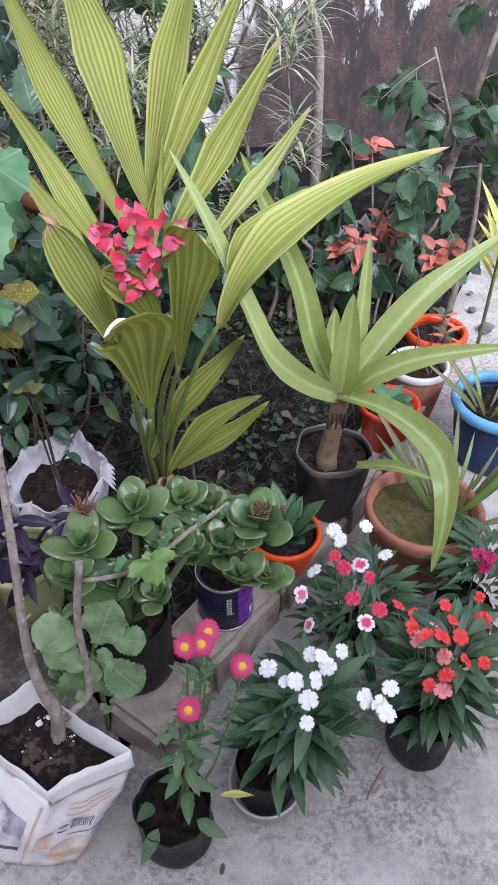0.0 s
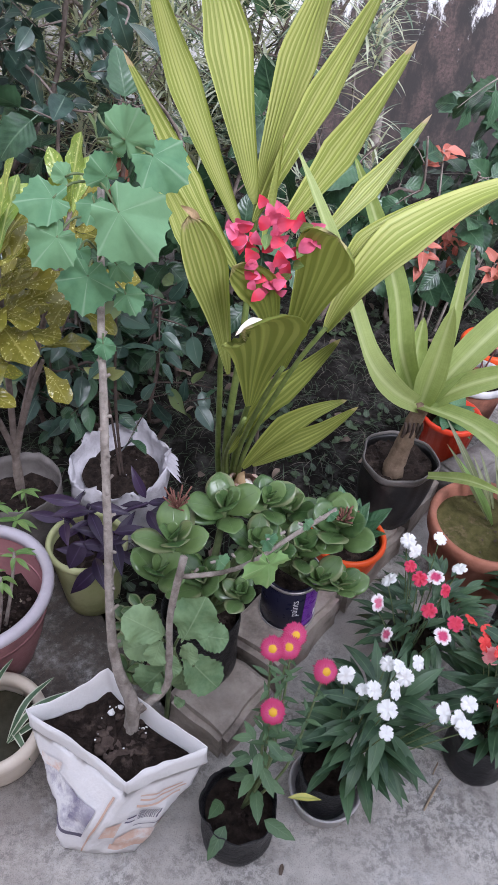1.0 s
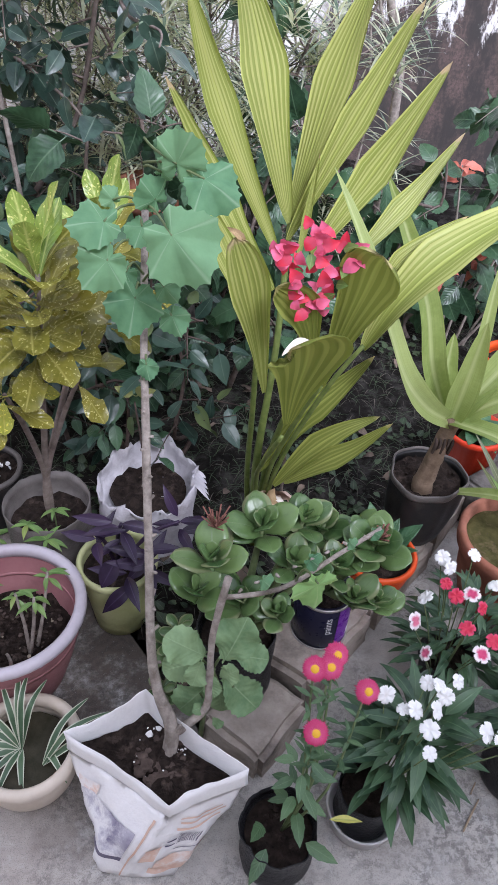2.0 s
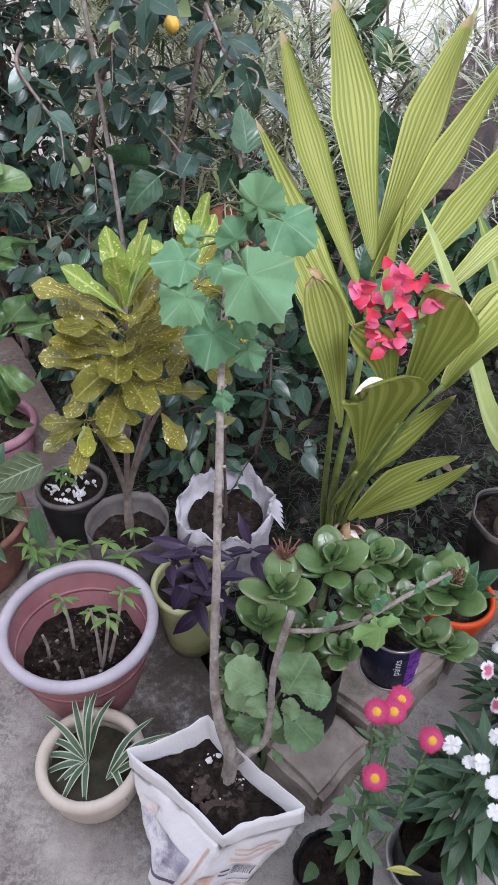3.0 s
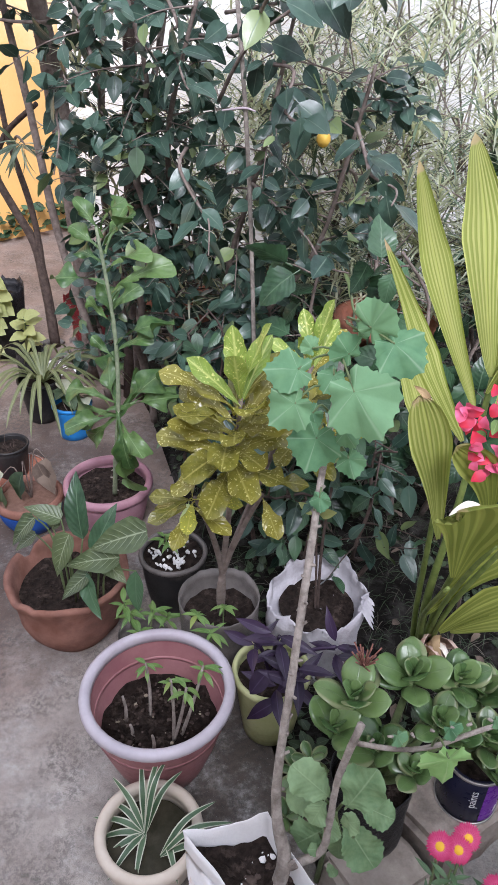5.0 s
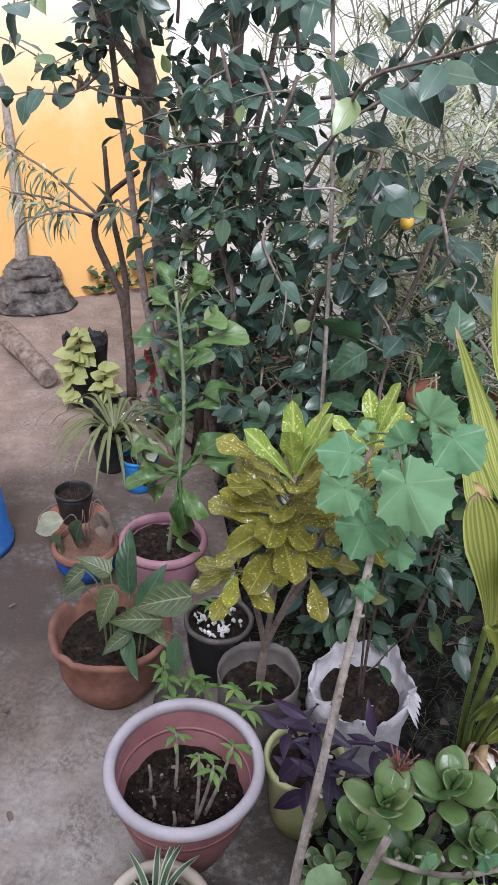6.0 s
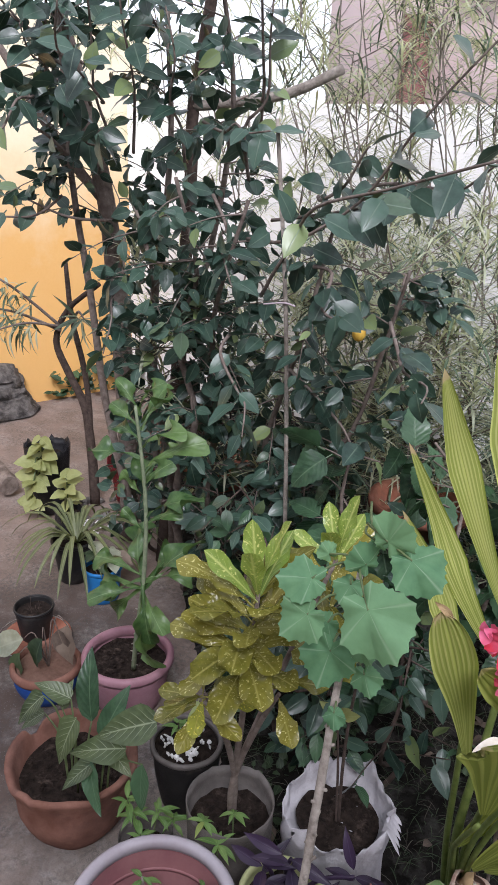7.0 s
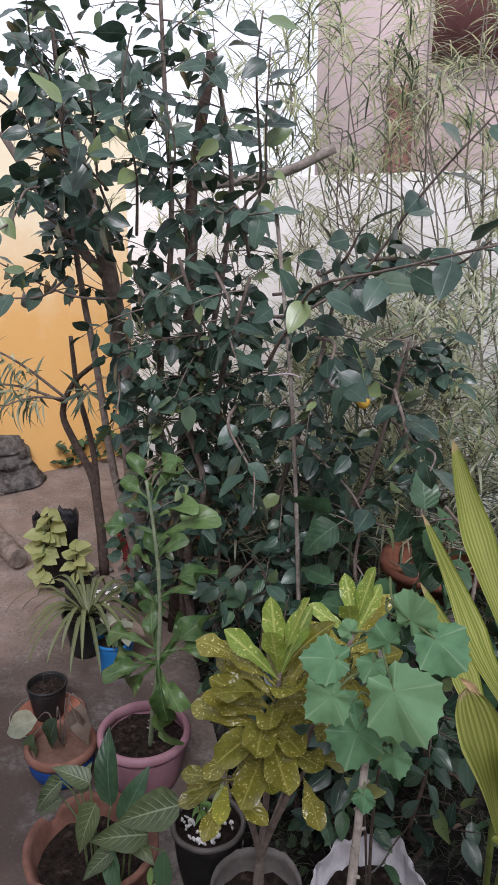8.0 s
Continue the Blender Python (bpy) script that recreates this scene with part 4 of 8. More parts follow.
for pts, w, face, pleats, shape, bent in (
    ([(-0.074, 1.400, 0.945), (-0.116, 1.430, 1.103), (-0.149, 1.460, 1.236), (-0.191, 1.480, 1.362)], 0.088, (0.15, -1, 0.4), 5, "fan", 0.1),
    ([(-0.090, 1.340, 0.902), (-0.163, 1.360, 1.053), (-0.223, 1.370, 1.199), (-0.263, 1.360, 1.333)], 0.059, (0.35, -1, 0.35), 4, "fan", 0.14),
    ([(-0.098, 1.250, 0.882), (-0.169, 1.260, 0.991), (-0.226, 1.280, 1.096), (-0.290, 1.280, 1.220)], 0.049, (0.5, -1, 0.3), 3, "spear", 0.16),
    ([(-0.072, 1.410, 0.947), (-0.039, 1.430, 1.098), (-0.005, 1.450, 1.227), (0.036, 1.470, 1.349)], 0.074, (-0.25, -1, 0.4), 4, "fan", 0.1),
    ([(-0.075, 1.380, 0.919), (-0.013, 1.400, 1.054), (0.046, 1.420, 1.173), (0.118, 1.450, 1.317)], 0.059, (-0.35, -1, 0.4), 3, "fan", 0.12),
    ([(-0.029, 1.340, 0.914), (0.048, 1.380, 1.021), (0.111, 1.400, 1.123), (0.178, 1.430, 1.234)], 0.068, (-0.45, -1, 0.4), 3, "spear", 0.12),
    ([(0.041, 1.320, 0.906), (0.110, 1.370, 0.972), (0.169, 1.420, 1.027), (0.238, 1.470, 1.110)], 0.047, (-0.5, -1, 0.3), 3, "spear", 0.2),
    ([(-0.122, 1.200, 0.827), (-0.175, 1.220, 0.934), (-0.219, 1.230, 1.025), (-0.274, 1.220, 1.124)], 0.047, (0.5, -1, 0.3), 3, "spear", 0.2),
    ([(0.084, 1.200, 0.916), (0.119, 1.220, 0.979), (0.220, 1.260, 1.038)], 0.032, (-0.5, -1, 0.4), 2, "spear", 0.2),
    ([(-0.056, 1.330, 0.896), (-0.043, 1.360, 0.982), (-0.031, 1.380, 1.086)], 0.017, (0, -1, 0.4), 1, "spear", 0.3),
):
    own(blade(pts, w, L_PALM, face, pleats, 0.0045, shape, bent, 20), palm)
own(blade([(-0.102, 1.180, 0.703), (-0.122, 1.120, 0.858), (-0.144, 1.060, 0.993), (-0.165, 1.030, 1.078)], 0.066, L_PALM, (0.35, -1, 0.2), 3, 0.004, "oar", 0.25, 18, 0.06), palm, label="half-open leaf with a torn brown tip")
own(blade([(-0.151, 1.033, 1.072), (-0.161, 1.028, 1.085), (-0.176, 1.026, 1.094)], 0.012, HUSK, (0.3, -1, 0.2), 0, 0, "blade", 0.4, 6, 0.4, "tip"), palm, "tip", "torn brown leaf tip")
own(blade([(0.068, 1.165, 0.824), (0.118, 1.170, 0.921), (0.194, 1.200, 0.993), (0.311, 1.270, 1.041), (0.477, 1.360, 1.072)], 0.088, L_PALM, (-0.6, -0.6, 0.62), 4, 0.0035, "spear", 0.5, 24), palm, label="long leaf arching sideways, folded along its rib")
own(blade([(-0.004, 1.110, 0.777), (0.013, 1.080, 0.898), (0.032, 1.055, 0.991), (0.040, 1.035, 1.047), (0.044, 1.015, 1.070)], 0.098, L_PALMSHADED, (-0.45, -1, 0.25), 5, 0.003, "oar", 0.16), palm, label="broad young leaf with rounded end")
own(blade([(-0.059, 1.080, 0.710), (-0.055, 1.035, 0.812), (-0.049, 0.985, 0.907), (-0.054, 0.955, 0.959), (-0.081, 0.935, 0.958)], 0.128, L_PALMSHADED, (0.2, -1, 0.5), 5, 0.002, "oar", 0.2, 20), palm, label="broad leaf curling over at its end")
own(blade([(-0.051, 0.952, 0.966), (-0.066, 0.942, 0.970), (-0.077, 0.936, 0.965), (-0.089, 0.930, 0.952)], 0.012, DRYTIP, (0.1, -0.5, 0.9), 0, 0, "blade", 0.2, 12, 0.3, "tip"), palm, "tip", "bleached dry leaf edge")
own(blade([(-0.025, 1.120, 0.806), (-0.042, 1.080, 0.908), (-0.065, 1.050, 0.973), (-0.101, 1.037, 1.002)], 0.066, L_PALMSHADED, (0.15, -1, 0.3), 3, 0.003, "oar", 0.2, 16), palm)
part("stem", tube([(-0.09, 1.4, 0.05), (-0.1, 1.3, 0.35), (-0.095, 1.2, 0.5), (-0.065, 1.100, 0.664)], [0.007, 0.006, 0.005, 0.004], 8), PALMSTEM, palm)
part("stem", tube([(-0.085, 1.4, 0.05), (-0.075, 1.28, 0.4), (-0.035, 1.17, 0.65), (-0.004, 1.11, 0.78)], [0.007, 0.006, 0.005, 0.004], 8), PALMSTEM, palm)
part("stem", tube([(-0.085, 1.4, 0.05), (-0.06, 1.27, 0.42), (0.01, 1.19, 0.7), (0.066, 1.165, 0.83)], [0.007, 0.006, 0.005, 0.004], 8), PALMSTEM, palm)
own(blade([(-0.096, 1.265, 0.425), (-0.017, 1.260, 0.580), (0.051, 1.265, 0.663), (0.113, 1.274, 0.740)], 0.062, L_PALMSHADED, (-0.5, -1, 0.3), 3, 0.004, "spear", 0.2), palm)
own(blade([(-0.060, 1.260, 0.386), (0.003, 1.255, 0.491), (0.072, 1.260, 0.557), (0.148, 1.272, 0.592)], 0.056, L_PALMSHADED, (-0.6, -0.9, 0.4), 2, 0.004, "spear", 0.2), palm)
own(blade([(-0.039, 1.250, 0.407), (0.034, 1.230, 0.488), (0.102, 1.220, 0.551), (0.162, 1.212, 0.623)], 0.05, L_PALMSHADED, (-0.6, -0.9, 0.4), 2, 0.004, "spear", 0.2), palm)

# ---- the bougainvillea spray in front of the palm ----
boug = thing("bougainvillea", (-0.02, 1.5, 0.02), "bougainvillea spray with coral red bracts among palm leaves", "flower")
part("stem", tube([(-0.02, 1.5, 0.0), (-0.03, 1.42, 0.4), (-0.04, 1.28, 0.75), (-0.05, 1.12, 0.9), (-0.03, 1.07, 1.01)], [0.004, 0.004, 0.003, 0.0025, 0.002], 6), BARK, boug)
bract_meshes = [leaf_mesh("bract", 0.031, 0.026, "broad", m, 0.6, 0.35, 0.15, rows=6, seed=i) for i, m in enumerate((BRACT, BRACTPINK, BRACT, BRACTPINK))]
for cx, cy, cz, n in ((-0.090, 1.050, 1.061, 5), (-0.059, 1.050, 1.043, 5), (-0.037, 1.050, 1.078, 5), (-0.036, 1.050, 1.036, 4), (0.004, 1.050, 1.055, 5), (0.018, 1.050, 1.047, 3), (-0.078, 1.050, 1.003, 5), (-0.057, 1.050, 0.978, 5), (-0.029, 1.050, 0.973, 6), (-0.039, 1.050, 0.956, 4), (-0.023, 1.050, 1.012, 4), (-0.091, 1.050, 1.032, 3), (-0.060, 1.050, 1.083, 3)):
    for i in range(n):
        a = i * 6.283 / 3 + rand(-0.4, 0.4)
        d = V(math.cos(a), -0.45 + 0.35 * math.sin(a * 1.7), math.sin(a) * 0.8 + 0.2)
        p = V(cx, cy, cz) + V(rand(-0.014, 0.014), rand(-0.02, 0.02), rand(-0.014, 0.014))
        put(rng.choice(bract_meshes), frame_of(p, d, V(rand(-0.6, 0.6), -1, rand(0, 0.8)), rand(0.62, 0.95), rand(-0.7, 0.7)), boug, "bract")
lv = [leaf_mesh("leaf", 0.03, 0.015, "ovate", L_SEED, 0.3, 0.2, seed=i) for i in range(2)]
for i in range(7):
    put(rng.choice(lv), frame_of((-0.03 + rand(-0.05, 0.05), 1.06, 1.0 + rand(-0.06, 0.06)), (rand(-1, 1), -0.6, rand(-0.2, 0.9)), (0, -1, 0.6)), boug)

# ---- the strap-leaved plant in a black pot ----
drac = thing("potted_crinum", (0.34, 1.44, 0.11), "strap-leaved plant with stout pale stem in a worn black pot", "potted plant")
turned_pot(drac, (0.335, 1.425, 0.11), 0.094, 0.2, 0.07, BLACKPOT, 0.003, 0.003, 0.02, GREYBAG, 0.008, 0.06, 0.05)
soil_disc((0.335, 1.425, 0.285), 0.087, drac, SOIL, 0.014)
clods("gravel", (0.34, 1.43, 0.285), 0.08, 60, 0.004, SOIL, drac)
part("trunk", tube([(0.318, 1.39, 0.275), (0.316, 1.385, 0.32), (0.322, 1.38, 0.38), (0.326, 1.37, 0.45), (0.338, 1.365, 0.53)], [0.027, 0.025, 0.021, 0.019, 0.018], 18, 0.1), STUMP, drac, "stout tan stem")
for i in range(5):
    part("sheath", tube([(0.307 + 0.009 * i, 1.357 + 0.006 * (i % 2), 0.43), (0.309 + 0.009 * i, 1.352, 0.46), (0.304 + 0.01 * i, 1.349, 0.48)], [0.004, 0.005, 0.002], 5), DARKBARK, drac)
for pts, w, fc in (
    ([(0.326, 1.365, 0.521), (0.244, 1.280, 0.615), (0.161, 1.190, 0.746), (0.111, 1.205, 0.852), (0.051, 1.240, 0.980), (-0.013, 1.280, 1.098)], 0.05, (0.5, -1, 0.5)),
    ([(0.320, 1.370, 0.526), (0.265, 1.385, 0.645), (0.226, 1.400, 0.787), (0.166, 1.420, 0.918), (0.105, 1.450, 1.035)], 0.054, (0.3, -1, 0.3)),
    ([(0.342, 1.370, 0.525), (0.366, 1.420, 0.680), (0.375, 1.470, 0.863)], 0.036, (0, -1, 0.3)),
    ([(0.329, 1.355, 0.537), (0.328, 1.330, 0.673), (0.326, 1.310, 0.810)], 0.058, (-0.2, -1, 0.15)),
    ([(0.327, 1.380, 0.526), (0.310, 1.420, 0.607), (0.313, 1.450, 0.698)], 0.05, (0.1, -1, 0.2)),
    ([(0.341, 1.365, 0.529), (0.394, 1.380, 0.625), (0.485, 1.420, 0.728), (0.579, 1.460, 0.793), (0.688, 1.500, 0.863)], 0.062, (-0.5, -0.8, 0.6)),
    ([(0.344, 1.360, 0.530), (0.415, 1.340, 0.604), (0.512, 1.320, 0.657), (0.677, 1.290, 0.701)], 0.05, (-0.1, -0.7, 0.9)),
    ([(0.334, 1.350, 0.529), (0.418, 1.250, 0.562), (0.478, 1.120, 0.580), (0.491, 1.040, 0.564), (0.488, 0.990, 0.493), (0.478, 0.965, 0.381)], 0.058, (0.1, -0.5, 1.0)),
    ([(0.375, 1.300, 0.363), (0.452, 1.250, 0.403), (0.527, 1.200, 0.411)], 0.026, (0, -0.5, 1)),
):
    own(blade(pts, w * 1.12, L_DRAC, fc, 0, 0, "sword", 0.55, 22, 0.16), drac)

# ---- the sack with the mallow tree ----
sack = thing("mallow_in_sack", (-0.26, 0.69, 0.0), "lobed-leaf sapling with pale forked trunk in a white printed sack", "potted plant")


def sack_bag(parent, corners, top_z, foot, material, cuff=0.05):
    """A four-cornered sack: pinched corners at the mouth, rounder foot, folded cuff, hollow inside, filled with soil."""
    bm = bmesh.new()
    n = 80
    lift = [k[2] for k in corners]
    corners = [k[:2] for k in corners]
    c = sum((Vector((*k, 0)) for k in corners), Vector()) / 4

    def mouth(i, grow, z):
        q = 4 * i / n
        k = int(q) % 4
        a, b = Vector((*corners[k], 0)), Vector((*corners[(k + 1) % 4], 0))
        t = q - int(q)
        p = a.lerp(b, t)
        p += (c - p).normalized() * 0.008 * math.sin(math.pi * t)
        p = c + (p - c) * grow
        p.z = z + (lift[k] * (1 - t) + lift[(k + 1) % 4] * t) + 0.006 * noise.noise(V(i * 0.13, 3.7, 0)) + 0.004 * noise.noise(V(i * 0.4, z * 20, 0))
        p += V(p.x - c.x, p.y - c.y, 0).normalized() * 0.006 * noise.noise(V(i * 0.22, z * 18, 5)) * (1 if grow > 0.9 else 0)
        return p

    def base(i, grow):
        a = 2 * math.pi * i / n + radians(165)
        k = 1 / max(abs(math.cos(a)), abs(math.sin(a))) ** 0.6
        return V(foot[0] + foot[2] * grow * math.cos(a) * 1.05 * k, foot[1] + foot[2] * grow * math.sin(a) * 0.85 * k, 0)

    rings = [[bm.verts.new(base(i, 0.7)) for i in range(n)], [bm.verts.new(base(i, 1.0) + V(0, 0, 0.004)) for i in range(n)]]
    steps = 14
    for s in range(1, steps):
        u = s / steps
        ring = []
        for i in range(n):
            p = base(i, 1.03).lerp(mouth(i, 0.965, 0), u ** 1.1)
            p.z = u * (top_z - cuff + mouth(i, 0.965, 0).z)
            out = (p - V(c.x, c.y, p.z)).normalized()
            fold = (noise.noise(V(p.x * 22, p.y * 22, p.z * 14)) * 0.01 + (0.4 - abs(noise.noise(V(p.x * 26 + p.z * 12, p.y * 26, p.z * 30)))) * 0.013) * min(1.0, 4 * (1 - u))
            ring.append(bm.verts.new(p + out * (fold + 0.006 * math.sin(math.pi * u))))
        rings.append(ring)
    for g, z in ((0.972, top_z - cuff), (0.988, top_z - cuff - 0.003), (0.998, top_z - cuff + 0.002), (1.0, top_z - cuff * 0.5), (1.0, top_z), (0.99, top_z - 0.002), (0.978, top_z - 0.03), (0.95, top_z - 0.06), (0.86, top_z - 0.085)):
        rings.append([bm.verts.new(mouth(i, g, z)) for i in range(n)])
    for a, b in zip(rings, rings[1:]):
        for i in range(n):
            bm.faces.new((a[i], a[(i + 1) % n], b[(i + 1) % n], b[i]))
    bm.faces.new(rings[0][::-1])
    ob = part("sack", bm, material, parent, "white woven sack with printed panels")
    fill = bmesh.new()
    last = None
    for k in range(9, 0, -1):
        ring = []
        for i in range(n):
            p = mouth(i, 0.915 * k / 9, 0)
            p.z = top_z - 0.056 + 0.5 * (p.z if k > 3 else p.z * k / 3) + (0.016 * noise.noise(V(p.x * 40, p.y * 40, 4)) + 0.012 * noise.noise(V(p.x * 90, p.y * 90, 7))) * (1.0 if k < 8 else 0.25) + 0.014 * (1 - k / 9)
            ring.append(fill.verts.new(p))
        if last:
            for i in range(n):
                fill.faces.new((last[i], last[(i + 1) % n], ring[(i + 1) % n], ring[i]))
        last = ring
    fill.faces.new(last)
    part("soil", fill, SOIL, parent)
    return ob


CORN = [(-0.43, 0.725, -0.03), (-0.22, 0.588, 0.018), (-0.09, 0.66, 0.005), (-0.285, 0.785, 0.03)]
sackbag = sack_bag(sack, CORN, 0.275, (-0.287, 0.642, 0.08), SACK, 0.058)
clods("crumbly_soil", (-0.25, 0.695, 0.222), 0.048, 90, 0.011, DRYSOIL, sack)
clods("dark_soil", (-0.245, 0.71, 0.216), 0.052, 110, 0.009, SOIL, sack)
clods("dry_soil", (-0.25, 0.69, 0.228), 0.042, 60, 0.006, DRYSOIL, sack, squash=0.6)
clods("pale_grit", (-0.25, 0.705, 0.228), 0.05, 22, 0.0028, STONE, sack)
clods("white_crumb", (-0.268, 0.745, 0.232), 0.012, 8, 0.006, STONE, sack)
part("trunk", tube([(-0.238, 0.7, 0.16), (-0.236, 0.705, 0.22), (-0.232, 0.728, 0.285), (-0.258, 0.752, 0.36), (-0.272, 0.79, 0.45), (-0.28, 0.86, 0.58), (-0.287, 0.92, 0.7), (-0.292, 0.97, 0.8), (-0.298, 1.02, 0.9), (-0.3, 1.1, 1.08)], [0.016, 0.014, 0.013, 0.0097, 0.0082, 0.0075, 0.007, 0.0066, 0.006, 0.005], 12, 0.1), PALEBARK, sack)
part("branch", tube([(-0.234, 0.72, 0.27), (-0.2, 0.738, 0.285), (-0.172, 0.752, 0.32), (-0.168, 0.76, 0.42), (-0.165, 0.765, 0.52), (-0.145, 0.78, 0.645)], [0.0095, 0.008, 0.0068, 0.006, 0.006, 0.006], 9, 0.16), PALEBARK, sack)
part("stub", tube([(-0.226, 0.722, 0.275), (-0.214, 0.72, 0.305)], [0.005, 0.003], 6), PALEBARK, sack)
part("branch", tube([(-0.15, 0.778, 0.6), (-0.09, 0.79, 0.6), (-0.04, 0.8, 0.62), (0.02, 0.82, 0.665), (0.085, 0.845, 0.705)], [0.0045, 0.004, 0.004, 0.004, 0.004], 7, 0.12), PALEBARK, sack)
nub = []
for i in range(26):
    u = i / 26
    p = V(-0.265, 0.775, 0.41).lerp(V(-0.298, 1.02, 0.9), u)
    a = i * 2.3
    nub.append(tube([p, p + V(math.cos(a) * 0.011, math.sin(a) * 0.011, 0.004)], [0.004, 0.0025], 5))
for i in range(9):
    p = V(-0.15, 0.778, 0.6).lerp(V(0.085, 0.845, 0.705), i / 9)
    nub.append(tube([p, p + V(rand(-1, 1), -0.5, rand(0, 1)).normalized() * 0.009], [0.003, 0.002], 5))
for nb in nub:
    part("leaf_scar", nb, PALEBARK, sack)
mal = [lobed_mesh("leaf", 0.05, L_MALLOW, 5, 0.15, 0.06, 0.3, i) for i in range(4)]
for (x, y, z), d, w in (
    ((-0.233, 0.97, 1.205), (0.35, -0.35, 0.8), 0.082), ((-0.19, 0.96, 1.175), (0.85, -0.4, -0.35), 0.094), ((-0.224, 0.895, 1.12), (0.6, -0.5, -0.5), 0.128),
    ((-0.343, 0.95, 1.123), (-0.75, -0.35, 0.1), 0.086), ((-0.334, 0.925, 1.071), (-0.55, -0.4, -0.55), 0.088), ((-0.298, 0.95, 0.999), (-0.1, -0.5, -0.8), 0.098),
    ((-0.274, 1.0, 1.143), (-0.3, -0.4, 0.7), 0.064), ((-0.252, 0.97, 1.02), (0.6, -0.4, -0.5), 0.05), ((-0.244, 0.97, 0.972), (0.4, -0.5, -0.7), 0.058),
    ((-0.289, 0.985, 0.876), (0.2, -0.6, -0.7), 0.045), ((-0.335, 1.03, 1.125), (-0.4, -0.3, 0.8), 0.04), ((-0.292, 1.0, 1.09), (-0.2, -0.6, -0.5), 0.055),
    ((-0.32, 0.985, 1.03), (-0.6, -0.5, -0.4), 0.06), ((-0.26, 1.02, 1.17), (0.5, -0.3, 0.7), 0.04)):
    d = V(*d).normalized()
    s_ = w / 0.092
    b = V(x, y, z) - d * 0.3 * 0.05 * s_
    put(rng.choice(mal), frame_of(b, d, V(0.1, -0.8, 0.65) + V(rand(-0.3, 0.3), 0, rand(-0.2, 0.3)), s_, rand(-0.25, 0.25)), sack)
    part("leaf_stalk", tube([(-0.298, 1.0 + (z - 0.9) * 0.35, z - 0.025), ((b.x - 0.298) / 2, (b.y + 1.03) / 2, b.z + 0.006), b], [0.0022, 0.0018, 0.0016], 5), GREENSTEM, sack)
hang = lobed_mesh("leaf", 0.054, L_FRESH, 5, 0.17, 0.07, 0.35, 77)
put(hang, frame_of((-0.02, 0.72, 0.715), (0.12, -0.2, -0.95), (0.45, -0.85, 0.2), 0.9), sack, label="single hanging leaf on the cut branch")
part("leaf_stalk", tube([(-0.04, 0.8, 0.622), (-0.035, 0.76, 0.7), (-0.02, 0.715, 0.725)], [0.002, 0.002, 0.0015], 5), GREENSTEM, sack)
for u_, s_ in ((0.25, 0.4), (0.55, 0.45), (0.8, 0.3), (0.95, 0.35)):
    q = V(-0.15, 0.778, 0.6).lerp(V(0.085, 0.845, 0.705), u_)
    put(rng.choice(mal), frame_of(q, (0.3, -0.7, 0.4), (0, -0.7, 0.7), s_), sack)
# print on the sack's front: an orange panel, a violet picture, lines of small writing and a striped code
def on_sack(i0, i1, s0, s1, material, name, label=""):
    """A printed patch on the sack's wall: i runs round it (20 a side), s up it (0 to 14)."""
    co = sackbag.data.vertices

    def at(i, s):
        a, b = int(i), int(s)
        fi, fs = i - a, s - b
        q = [co[(b + ds + 1) * 80 + (a + di) % 80] for ds in (0, 1) for di in (0, 1)]
        w = ((1 - fi) * (1 - fs), fi * (1 - fs), (1 - fi) * fs, fi * fs)
        p, nrm = Vector(), Vector()
        for k, v in zip(w, q):
            p += v.co * k
            nrm += v.normal * k
        return p + nrm.normalized() * 0.002

    ni, ns = max(1, int((i1 - i0) * 1.5)), max(1, int((s1 - s0) * 2))
    bm = bmesh.new()
    grid = [[bm.verts.new(at(i0 + (i1 - i0) * i / ni, s0 + (s1 - s0) * j / ns)) for i in range(ni + 1)] for j in range(ns + 1)]
    for j in range(ns):
        for i in range(ni):
            bm.faces.new((grid[j][i], grid[j][i + 1], grid[j + 1][i + 1], grid[j + 1][i]))
    return part(name, bm, material, sackbag, label)


sackbag.data.update()
on_sack(3, 17, 4.6, 9.6, PRINT_PICTURE, "printed_picture", "faded violet picture")
on_sack(2, 6, 9.6, 11.2, PRINT_PANEL, "printed_panel", "faded orange panel")
on_sack(6, 17, 3.9, 4.6, INK_DARK, "printed_line")
on_sack(18.3, 18.7, 0.6, 12.6, INK_ORANGE, "seam_line", "orange stitched seam")
on_sack(25, 38, 2.2, 5.6, PRINT_PANEL, "printed_panel", "faded orange panel")
on_sack(20, 24, 5.8, 8.2, PRINT_PANEL, "printed_panel", "faded orange panel")
for k, (a, b) in enumerate(((26, 37), (26.5, 38), (26, 36.5))):
    on_sack(a, b, 10.2 + 0.7 * k, 10.2 + 0.7 * k + 0.25, INK_ORANGE, "printed_line")
for k in range(12):
    on_sack(28 + 0.4 * k, 28 + 0.4 * k + rand(0.1, 0.26), 7.6, 9.2, INK_DARK, "code_bar")
for k in range(2):
    on_sack(25, 27.4, 7.8 + 0.6 * k, 8.0 + 0.6 * k, INK_DARK, "printed_line")
on_sack(28, 37, 6.6, 6.8, INK_DARK, "printed_line")


